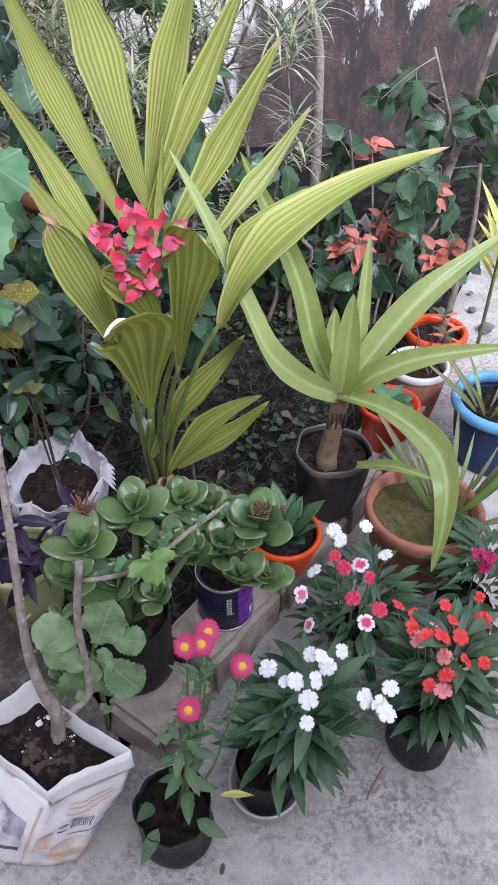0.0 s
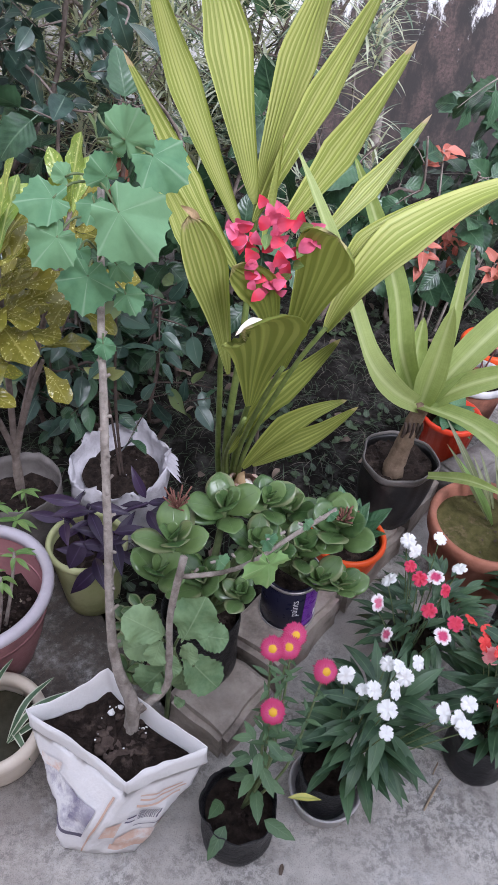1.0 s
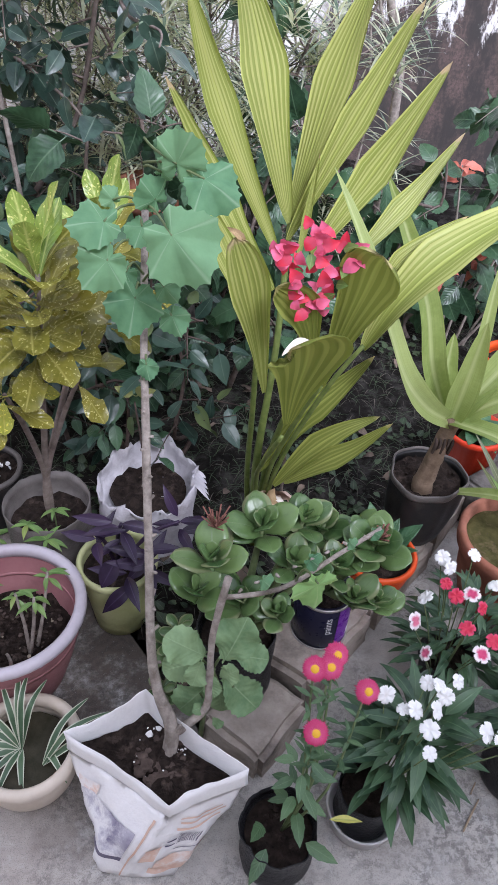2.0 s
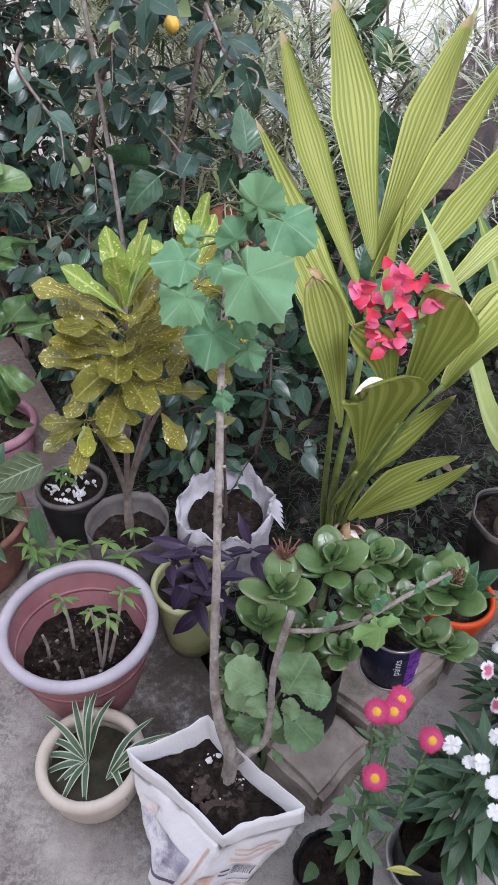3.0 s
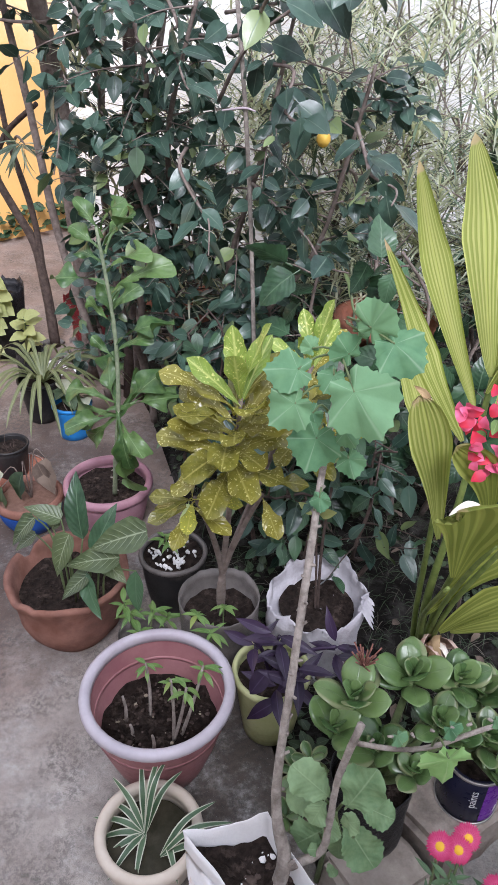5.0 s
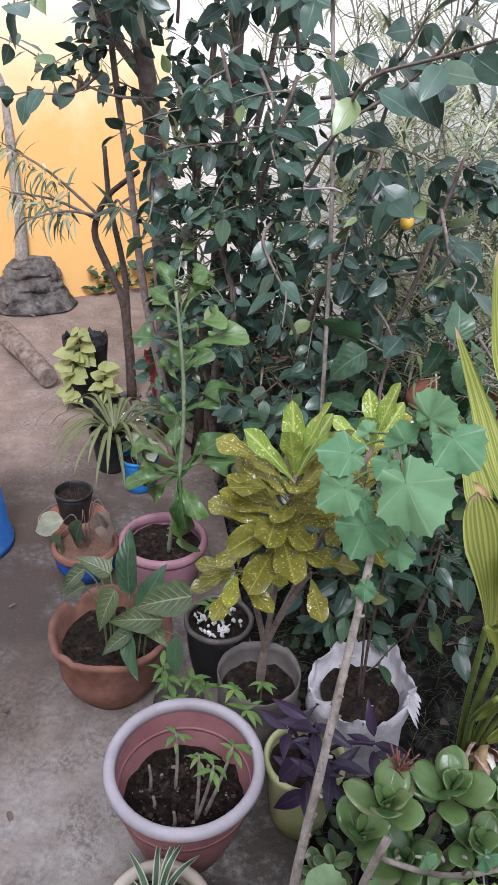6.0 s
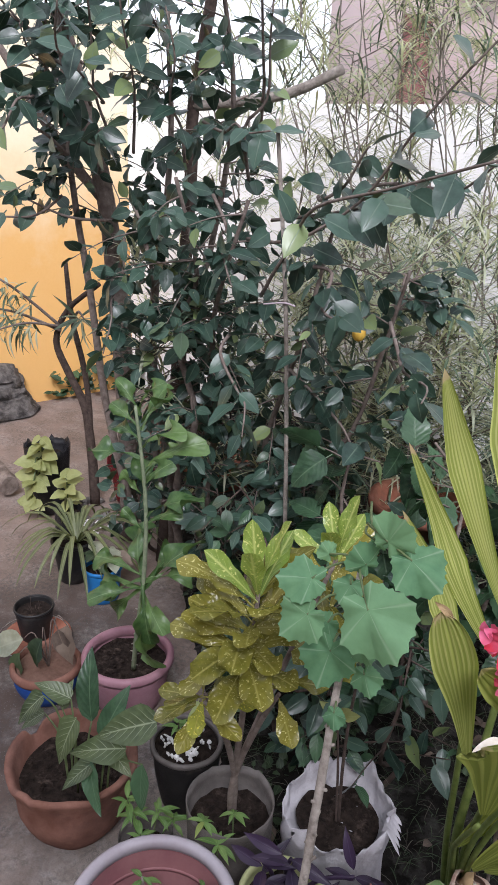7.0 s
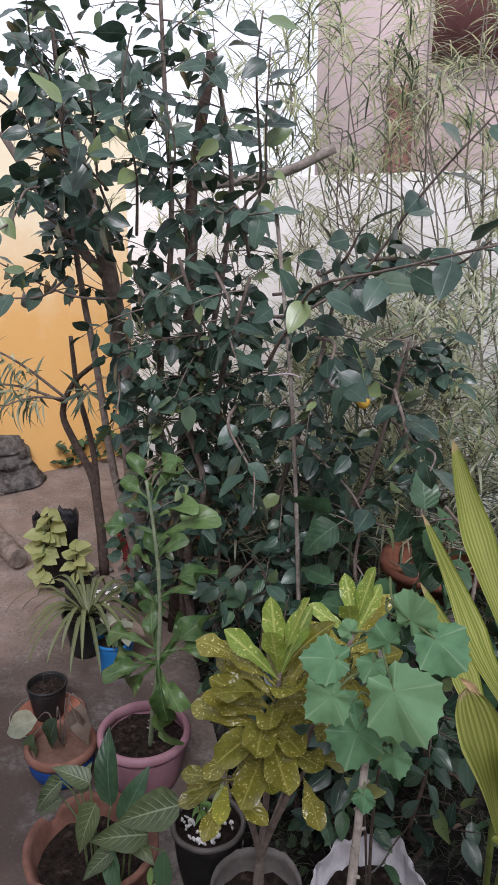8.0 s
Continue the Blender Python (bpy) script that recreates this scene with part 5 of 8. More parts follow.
# ---- west side: pots on the concrete ----
def cuttings(parent, at, n, h, meshes, spread=0.06, lean=0.4, leafy=1.0, stick=PALEBARK, r=0.003):
    for i in range(n):
        a = i * 2.4 + rand(0, 1)
        p = V(at[0] + spread * math.cos(a) * rand(0.3, 1), at[1] + spread * math.sin(a) * rand(0.3, 1), at[2] - 0.01)
        q = p + V(rand(-lean, lean) * h, rand(-lean, lean) * h, h * rand(0.6, 1.1))
        part("stem", tube([p, p.lerp(q, 0.5) + V(rand(-0.006, 0.006), rand(-0.006, 0.006), 0), q], [r, r * 0.9, r * 0.7], 6, 0.08), stick, parent)
        if rng.random() < leafy:
            for k in range(7):
                b = k * 2.4 + rand(-0.3, 0.3)
                put(rng.choice(meshes), frame_of(q - V(0, 0, 0.004 * k), (math.cos(b), math.sin(b), rand(0.0, 0.6)), UP, rand(0.7, 1.15)), parent)


seed_leaves = [leaf_mesh("leaf", 0.052, 0.0145, "lance", L_SEED, 0.95, 0.25, 0.0, rows=7, seed=i) for i in range(3)]

lilac = thing("lilac_pot_with_cuttings", (-0.62, 0.99, 0), "large round lilac plastic pot with rose inside, soil and bare cuttings", "flower pot")
turned_pot(lilac, (-0.62, 0.992, 0), 0.162, 0.252, 0.105, ROSE, 0.006, 0.013, 0.024, LILAC, 0.006, 0.16)
part("inner_step", lathe([(0.145, 0.168), (0.153, 0.166), (0.153, 0.176), (0.145, 0.178)], (-0.62, 0.992, 0), 44, hoop=True), ROSE, lilac)
soil_disc((-0.62, 0.992, 0.125), 0.138, lilac, SOIL, 0.02)
clods("crumbly_soil", (-0.62, 0.992, 0.13), 0.125, 260, 0.0075, SOIL, lilac)
clods("dry_soil", (-0.61, 0.985, 0.135), 0.11, 110, 0.0055, DRYSOIL, lilac, squash=0.5)
clods("leaf_mould", (-0.62, 0.992, 0.13), 0.12, 30, 0.005, STRAW, lilac, squash=0.2)
for p, q, lf in (((-0.695, 0.965), (-0.702, 0.972, 0.2), 0), ((-0.65, 1.0), (-0.675, 1.04, 0.25), 1), ((-0.598, 0.915), (-0.6, 0.92, 0.18), 0), ((-0.57, 0.96), (-0.552, 1.0, 0.27), 1), ((-0.57, 0.96), (-0.59, 1.0, 0.28), 1), ((-0.56, 0.98), (-0.531, 1.045, 0.3), 1), ((-0.66, 0.93), (-0.665, 0.935, 0.165), 0)):
    part("stem", tube([(*p, 0.12), ((p[0] + q[0]) / 2 + 0.004, (p[1] + q[1]) / 2, (0.13 + q[2]) / 2), q], [0.0045, 0.004, 0.003], 7, 0.1), PALEBARK, lilac)
    for k in range(6 * lf):
        b = k * 2.4 + rand(-0.4, 0.4)
        put(rng.choice(seed_leaves), frame_of(V(*q) + V(0, 0, -0.004 * k), (math.cos(b), math.sin(b) - 0.15, rand(-0.5, 0.6)), UP, rand(0.6, 1.05)), lilac)

cream = thing("striped_plant_in_cream_pot", (-0.525, 0.755, 0), "white-edged spider plant in a round cream plastic pot", "potted plant")
turned_pot(cream, (-0.525, 0.757, 0), 0.099, 0.135, 0.075, CREAM, 0.006, 0.012, 0.026, None, 0.01, 0.06)
soil_disc((-0.525, 0.757, 0.09), 0.088, cream, plain("wet_soil", (0.025, 0.024, 0.012), (0.06, 0.05, 0.03), 40, 0.6, 0.4), 0.006)
for ang, ln, up in ((100, 0.13, 1.3), (75, 0.12, 1.1), (60, 0.14, 0.8), (120, 0.12, 1.2), (150, 0.13, 0.7), (185, 0.12, 0.3), (205, 0.11, 0.15), (230, 0.1, 0.1), (255, 0.11, 0.2), (285, 0.1, 0.2), (35, 0.15, 0.9), (20, 0.16, 0.6), (90, 0.11, 1.6), (165, 0.11, 0.5), (310, 0.09, 0.5)):
    a = radians(ang)
    base = V(-0.54 if ang > 60 and ang < 300 else -0.49, 0.765 if ang > 60 else 0.735, 0.09)
    d = V(math.cos(a), math.sin(a), 0)
    own(blade([base, base + d * ln * 0.45 + V(0, 0, ln * 0.55 * up), base + d * ln + V(0, 0, ln * (0.75 * up - 0.25))], 0.016, L_SPIDER, V(0, -0.3, 1) - d * 0.5, 0, 0, "blade", 0.3, 12), cream)

terra = thing("arrowhead_plant_in_clay_pot", (-1.02, 1.24, 0), "arrowhead vine with pale-veined leaves in a chipped terracotta pot", "potted plant")
prof = [(0.085, 0.0), (0.1, 0.006), (0.13, 0.05), (0.145, 0.09), (0.148, 0.125), (0.146, 0.155), (0.15, 0.185), (0.163, 0.208), (0.165, 0.222), (0.155, 0.227), (0.144, 0.215), (0.136, 0.17), (0.13, 0.13)]
prof = [(r * (1 + 0.012 * math.sin(z * 180)), z) for r, z in prof]
pot = part("pot", lathe(prof, (-1.035, 1.26, 0), 48, 0.008, 5), DUSTY, terra, "chipped terracotta pot with thrown ridges")
for v in pot.data.vertices:
    a = math.atan2(v.co.y - 1.26, v.co.x + 1.035)
    if v.co.z > 0.185:
        v.co.z -= 0.03 * max(0, math.sin(a * 2.5 + 0.5)) ** 6 + 0.012 * max(0, math.sin(a * 7)) ** 3
soil_disc((-1.035, 1.26, 0.163), 0.137, terra, SOIL, 0.014)
clods("crumbly_soil", (-1.035, 1.26, 0.166), 0.12, 110, 0.006, SOIL, terra)
syng = [leaf_mesh("leaf", 0.125, 0.068, "arrow", L_SYNG, 0.45, 0.22, 0.08, rows=10, cols=6, seed=i) for i in range(3)]
syng_dark = leaf_mesh("leaf", 0.16, 0.06, "ovate", L_HIB, 0.5, 0.3, 0.1, rows=10, seed=4)
for (x, y, z), d, s in (((-0.74, 1.2, 0.5), (-0.9, -0.4, -0.3), 1.3), ((-0.81, 1.18, 0.41), (-0.9, -0.42, -0.05), 1.12), ((-0.93, 1.16, 0.46), (-0.25, -0.5, -0.85), 1.0), ((-1.06, 1.2, 0.44), (-0.55, -0.4, -0.6), 0.9), ((-1.02, 1.25, 0.41), (-0.5, -0.2, 0.3), 0.8), ((-0.9, 1.22, 0.36), (0.9, -0.4, -0.2), 0.9), ((-1.1, 1.24, 0.34), (-0.6, -0.4, -0.4), 0.65), ((-0.92, 1.2, 0.3), (-0.5, -0.6, -0.4), 0.8), ((-1.06, 1.26, 0.36), (0.1, 0.2, 0.6), 0.6)):
    put(rng.choice(syng), frame_of((x, y, z), d, (0.05, -0.55, 0.9), s, rand(-0.15, 0.15)), terra)
    part("leaf_stalk", tube([(-1.0 + (x + 1.0) * 0.3, 1.23 + (y - 1.235) * 0.3, 0.17), ((x - 1.0) / 2, (y + 1.235) / 2, z * 0.85), (x, y, z)], [0.003, 0.0028, 0.002], 5), GREENSTEM, terra)
for (x, y, z), d, s in (((-0.985, 1.28, 0.33), (-0.25, 0.2, 0.9), 1.15), ((-0.95, 1.27, 0.3), (0.25, 0.25, 0.8), 0.95), ((-0.93, 1.2, 0.3), (0.4, -0.5, -0.3), 0.8), ((-0.78, 1.2, 0.36), (0.1, -0.4, -0.9), 0.75)):
    put(syng_dark, frame_of((x, y, z), d, (0.1, -1, 0.3), s), terra)
    part("leaf_stalk", tube([(-0.98 + (x + 1.0) * 0.3, 1.24, 0.17), ((x - 0.98) / 2, (y + 1.24) / 2, z * 0.85), (x, y, z)], [0.003, 0.0028, 0.002], 5), GREENSTEM, terra)

nurs = thing("croton_in_bag", (-0.6, 1.3, 0), "gold-spotted croton shrub in a dusty clear nursery bag", "potted plant")
grow_bag(nurs, (-0.6, 1.295, 0), 0.1, 0.255, GREYBAG, 0.015, 1.0, 0.012)
soil_disc((-0.6, 1.295, 0.19), 0.095, nurs, SOIL, 0.012)
trunk_tops = ((-0.482, 1.125, 0.95), (-0.41, 1.33, 0.935), (-0.562, 1.09, 0.73), (-0.46, 1.2, 0.69))
for q in trunk_tops:
    part("stem", tube([(-0.595, 1.295, 0.19), (-0.585, 1.28, 0.35), ((-0.58 + q[0]) / 2, (1.28 + q[1]) / 2, (0.4 + q[2]) / 2), q], [0.009, 0.008, 0.006, 0.004], 8, 0.06), BARK, nurs)
crot = [leaf_mesh("leaf", 0.125, 0.056, "crimped", L_CROTON, b, 0.14, 0.4, rows=20, cols=6, stalk=0.012, seed=i) for i, b in enumerate((0.2, 0.45, 0.1, 0.6, 0.3))]
crot_top = [leaf_mesh("leaf", 0.15, 0.05, "crimped", L_CROTONTOP, b, 0.22, 0.3, rows=20, cols=6, stalk=0.01, seed=9 + i) for i, b in enumerate((0.1, 0.3, 0.2))]
crot_gold = [leaf_mesh("leaf", 0.125, 0.054, "crimped", m, 0.3, 0.18, 0.25, rows=20, cols=6, stalk=0.012, seed=15 + i) for i, m in enumerate((L_CROTONGOLD, L_CROTON, L_CROTON))]
crot_pale = leaf_mesh("leaf", 0.125, 0.05, "paddle", L_CROTONPALE, 0.3, 0.15, 0.1, rows=12, cols=4, stalk=0.01, seed=21)


def whorl(q, n, drop, el0, el1, meshes, scale, lean=(0, 0, 0), turn=0.0):
    """Leaves in a spiral down a shoot from q, steep at its top and flatter below."""
    for i in range(n):
        u = i / max(1, n - 1)
        a = turn + i * 2.39996 + rand(-0.25, 0.25)
        el = el0 + (el1 - el0) * u + rand(-0.12, 0.12)
        d = V(math.cos(a) * math.cos(el), math.sin(a) * math.cos(el), math.sin(el)) + V(*lean)
        put(rng.choice(meshes), frame_of(V(*q) + V(0, 0, -drop * u), d, UP - V(d.x, d.y, 0) * 0.5 + V(0, -0.35, 0), scale * rand(0.85, 1.15), rand(-0.35, 0.35)), nurs)


whorl((-0.482, 1.125, 0.955), 5, 0.02, 1.4, 0.85, crot_top, 0.86, (0, -0.05, 0))
whorl((-0.49, 1.125, 0.93), 10, 0.06, 0.85, 0.5, crot, 1.08, (0, -0.25, 0), 0.7)
whorl((-0.505, 1.13, 0.87), 16, 0.08, 0.55, 0.2, crot, 1.05, (0, -0.3, 0), 0.3)
whorl((-0.41, 1.33, 0.94), 5, 0.02, 1.4, 0.8, crot_top, 0.82)
whorl((-0.415, 1.33, 0.91), 16, 0.18, 0.8, 0.15, crot, 0.95, (0, -0.2, 0), 1.0)
whorl((-0.565, 1.085, 0.735), 10, 0.03, 0.3, -0.25, crot_gold, 0.72, (0, -0.35, 0), 2.0)
whorl((-0.46, 1.2, 0.72), 3, 0.04, 0.3, 0.0, crot, 0.75, (0.2, -0.3, 0), 0.5)
put(crot_pale, frame_of((-0.57, 1.08, 0.725), (0.0, -0.35, -0.75), (0, -0.9, 0.5), 0.55), nurs, label="pale young leaf hanging down")
for x, y, z in ((-0.57, 1.25, 0.27), (-0.62, 1.2, 0.27), (-0.575, 1.185, 0.24)):
    part("stem", tube([(x, y, 0.2), (x, y, z)], [0.002, 0.0018], 5), GREENSTEM, nurs)
    for k in range(7):
        b = k * 2.4
        put(rng.choice(seed_leaves), frame_of((x, y, z), (math.cos(b), math.sin(b), rand(-0.4, 1.1)), UP, rand(0.6, 1.1)), nurs)

stones = thing("pot_with_white_stones", (-0.82, 1.46, 0), "dusty black nursery pot topped with white pebbles", "flower pot")
turned_pot(stones, (-0.815, 1.46, 0), 0.092, 0.2, 0.07, BLACKPOT, 0.005, 0.007, 0.015, GREYBAG, 0.004, 0.05, 0.01)
soil_disc((-0.815, 1.46, 0.178), 0.085, stones, SOIL, 0.008)
pebble = bmesh.new()
bmesh.ops.create_icosphere(pebble, subdivisions=1, radius=0.008)
for v in pebble.verts:
    v.co = v.co * rand(0.55, 1.25)
pebble_mesh = mesh_of("pebble", pebble, STONE, flat=True)
for i in range(46):
    a, d = rand(0, 6.283), 0.07 * math.sqrt(rng.random())
    put(pebble_mesh, Matrix.Translation((-0.815 + d * math.cos(a), 1.455 + d * math.sin(a), 0.19 + rand(0, 0.008))) @ Euler((rand(0, 3), rand(0, 3), rand(0, 3))).to_matrix().to_4x4() @ Matrix.Diagonal((rand(0.6, 1.7), rand(0.5, 1.2), rand(0.3, 0.7), 1)), stones, "pebble")
cuttings(stones, (-0.82, 1.46, 0.18), 2, 0.12, seed_leaves, 0.02, 0.3, 0.4, DARKBARK)

sprig = thing("seedlings_in_bag", (-0.77, 1.2, 0), "leafy seedlings in a slumped grey plastic bag", "potted plant")
grow_bag(sprig, (-0.775, 1.2, 0), 0.062, 0.13, GREYBAG, 0.09, 2.2, 0.03)
soil_disc((-0.775, 1.2, 0.095), 0.056, sprig, SOIL, 0.008)
cuttings(sprig, (-0.775, 1.2, 0.1), 5, 0.14, seed_leaves, 0.03, 0.35, 1.0, GREENSTEM, 0.002)
pale_leaf = leaf_mesh("leaf", 0.1, 0.07, "ovate", L_COVER, 0.4, 0.15, 0.1, seed=3)
put(pale_leaf, frame_of((-0.79, 1.14, 0.16), (0.2, -0.8, -0.3), (0, -0.7, 0.8)), sprig)

bluepot = thing("clay_pot_with_blue_band", (-1.42, 1.6, 0), "shallow terracotta pot with blue painted side and a wilting plant", "potted plant")
turned_pot(bluepot, (-1.42, 1.6, 0), 0.104, 0.13, 0.07, BLUEPAINT, 0.008, 0.01, 0.03, DUSTY, 0.012, 0.03)
soil_disc((-1.42, 1.6, 0.112), 0.094, bluepot, plain("dry_red_soil", (0.13, 0.07, 0.05), (0.2, 0.12, 0.09), 60, 0.95, 0.6), 0.006)
wilt = [leaf_mesh("leaf", 0.1, 0.065, "ovate", m, 0.7, 0.3, 0.15, seed=i) for i, m in enumerate((L_DRY, L_COVER, L_PALENARROW))]
for (x, y, z), d, me_ in (((-1.49, 1.58, 0.2), (-0.9, -0.5, -0.3), wilt[2]), ((-1.4, 1.57, 0.24), (-0.3, -0.4, -0.9), wilt[1]), ((-1.37, 1.61, 0.26), (0.5, -0.3, -0.8), wilt[0]), ((-1.35, 1.63, 0.27), (0.3, -0.6, -0.8), wilt[0]), ((-1.48, 1.55, 0.17), (-0.1, -0.3, -0.9), wilt[1])):
    put(me_, frame_of((x, y, z), d, (-0.2, -0.8, 0.6), rand(1.05, 1.35)), bluepot)
    part("stem", tube([(-1.41, 1.6, 0.11), ((x - 1.41) / 2, (y + 1.6) / 2, z + 0.03), (x, y, z)], [0.0025, 0.002, 0.0015], 5), BARK, bluepot)

pinkpot = thing("tall_spoon_leaf_plant", (-1.18, 1.7, 0), "tall spoon-leaved plant on a thick green stem in a mauve pot", "potted plant")
turned_pot(pinkpot, (-1.175, 1.705, 0), 0.135, 0.185, 0.1, MAUVE, 0.006, 0.012, 0.03, None, 0.004, 0.06)
soil_disc((-1.175, 1.705, 0.147), 0.122, pinkpot, SOIL, 0.012)
clods("crumbly_soil", (-1.175, 1.705, 0.15), 0.11, 90, 0.007, SOIL, pinkpot)
part("stem", tube([(-1.13, 1.67, 0.16), (-1.1, 1.645, 0.3), (-1.06, 1.635, 0.56), (-1.05, 1.63, 0.8), (-1.07, 1.62, 1.05)], [0.008, 0.0075, 0.0065, 0.0055, 0.004], 9, 0.05), PALESTEM, pinkpot)
part("scarred_bark", join([tube([V(-1.13, 1.67, 0.18).lerp(V(-1.075, 1.637, 0.45), i / 20), V(-1.13, 1.67, 0.18).lerp(V(-1.075, 1.637, 0.45), i / 20) + V(math.cos(i * 2.4), math.sin(i * 2.4), 0) * 0.015], [0.003, 0.002], 5) for i in range(20)]), PALEBARK, pinkpot)
spoon = [leaf_mesh("leaf", 0.2, 0.07, "spoon", L_LONG, bd, fd, 1.1, rows=24, cols=6, seed=i) for i, (bd, fd) in enumerate(((0.35, 0.2), (0.7, -0.15), (1.1, 0.3), (0.5, 0.1), (0.9, -0.2)))]
hub = V(-1.067, 1.64, 0.49)
for tip, sc in (((-1.19, 1.56, 0.3), 1.0), ((-1.01, 1.54, 0.31), 1.05), ((-1.34, 1.6, 0.4), 1.15), ((-0.89, 1.66, 0.73), 1.25), ((-1.165, 1.66, 0.64), 0.9), ((-1.27, 1.62, 0.53), 0.95), ((-0.86, 1.66, 0.56), 1.0), ((-1.09, 1.55, 0.16), 1.3), ((-1.21, 1.56, 0.38), 0.9), ((-0.93, 1.82, 0.56), 1.0), ((-1.2, 1.8, 0.6), 1.0), ((-1.06, 1.85, 0.5), 1.0), ((-0.95, 1.52, 0.46), 0.9), ((-1.14, 1.5, 0.52), 0.85)):
    d = V(*tip) - hub
    put(rng.choice(spoon), frame_of(hub + V(0, 0, rand(-0.03, 0.04)), d + V(0, 0, 0.25 * d.length), V(-d.x * 0.3, -0.8, 0.7), sc, rand(-0.8, 0.8)), pinkpot)
spoon_s = [leaf_mesh("leaf", 0.13, 0.05, "spoon", L_LONG, bd, 0.2, 0.9, rows=18, cols=6, seed=5 + i) for i, bd in enumerate((0.5, 1.0, 0.75))]
for tip, z in (((-1.21, 1.6, 0.89), 0.9), ((-0.9, 1.62, 0.98), 0.87), ((-0.95, 1.6, 1.03), 0.93), ((-0.89, 1.62, 0.84), 0.73), ((-0.96, 1.6, 0.78), 0.7), ((-1.12, 1.6, 0.73), 0.68), ((-1.11, 1.58, 0.84), 0.79), ((-0.97, 1.62, 1.1), 1.0), ((-1.08, 1.58, 1.12), 1.02), ((-1.15, 1.6, 1.05), 0.98), ((-1.0, 1.72, 0.95), 0.85), ((-1.13, 1.74, 0.85), 0.76), ((-1.05, 1.75, 1.08), 0.98), ((-1.18, 1.64, 0.97), 0.95), ((-0.98, 1.56, 0.9), 0.82), ((-1.02, 1.6, 1.14), 1.04)):
    b = V(-1.052 - 0.06 * max(0.0, z - 0.85), 1.632, z)
    d = V(*tip) - b
    put(rng.choice(spoon_s), frame_of(b, d + V(0, 0, 0.3 * d.length), V(-d.x * 0.3, -0.7, 0.8), max(0.65, d.length / 0.125), rand(-0.9, 0.9)), pinkpot)

ring = thing("small_black_pot_on_tray", (-1.65, 1.8, 0), "small black nursery pot on a clay saucer with a wire ring", "flower pot")
part("saucer", lathe([(0.09, 0), (0.115, 0.01), (0.12, 0.035), (0.112, 0.035), (0.1, 0.014)], (-1.63, 1.79, 0), 36), TERRA, ring)
turned_pot(ring, (-1.65, 1.805, 0.014), 0.068, 0.13, 0.052, BLACKPOT, 0.004, 0.004, 0.01, None, 0, 0.03)
soil_disc((-1.65, 1.805, 0.12), 0.062, ring, SOIL, 0.006)
part("wire_ring", tube([(-1.63 + 0.125 * math.cos(k * 0.5236), 1.77 + 0.125 * math.sin(k * 0.5236), 0.045) for k in range(13)], [0.0018] * 13, 5), STEEL, ring)
cuttings(ring, (-1.655, 1.81, 0.12), 4, 0.06, seed_leaves, 0.02, 0.2, 0.0, DARKBARK, 0.0015)

spider = thing("olive_spider_plant", (-1.79, 2.2, 0), "arching olive-striped spider plant in a black pot", "potted plant")
turned_pot(spider, (-1.79, 2.2, 0), 0.085, 0.19, 0.06, BLACKPOT, 0.004, 0.005, 0.015, None, 0, 0.05)
soil_disc((-1.79, 2.2, 0.16), 0.08, spider, SOIL, 0.006)
for i in range(34):
    a = i * 2.39996
    ln = rand(0.22, 0.38)
    up = rand(0.1, 0.7)
    d = V(math.cos(a), math.sin(a), 0)
    b = V(-1.77, 2.2, 0.17)
    own(blade([b, b + d * ln * 0.4 + V(0, 0, ln * 0.4 * up + 0.03), b + d * ln * 0.8 + V(0, 0, ln * (0.45 * up - 0.1)), b + d * ln + V(0, 0, ln * (0.35 * up - 0.3))], 0.02, L_SPIDERB, V(0, 0, 1) - d * 0.4, 0, 0, "blade", 0.3, 9), spider)

tub = thing("blue_tub", (-1.6, 2.14, 0), "small round blue plastic tub of soil", "flower pot")
turned_pot(tub, (-1.6, 2.14, 0), 0.075, 0.15, 0.06, plain("bright_blue_plastic", (0.02, 0.15, 0.4), (0.03, 0.2, 0.5), 12, 0.4, 0.05), 0.004, 0.006, 0.014, None, 0, 0.04)
soil_disc((-1.6, 2.14, 0.125), 0.07, tub, SOIL, 0.006)
cuttings(tub, (-1.6, 2.14, 0.12), 3, 0.12, wilt, 0.03, 0.4, 0.3, BARK, 0.002)

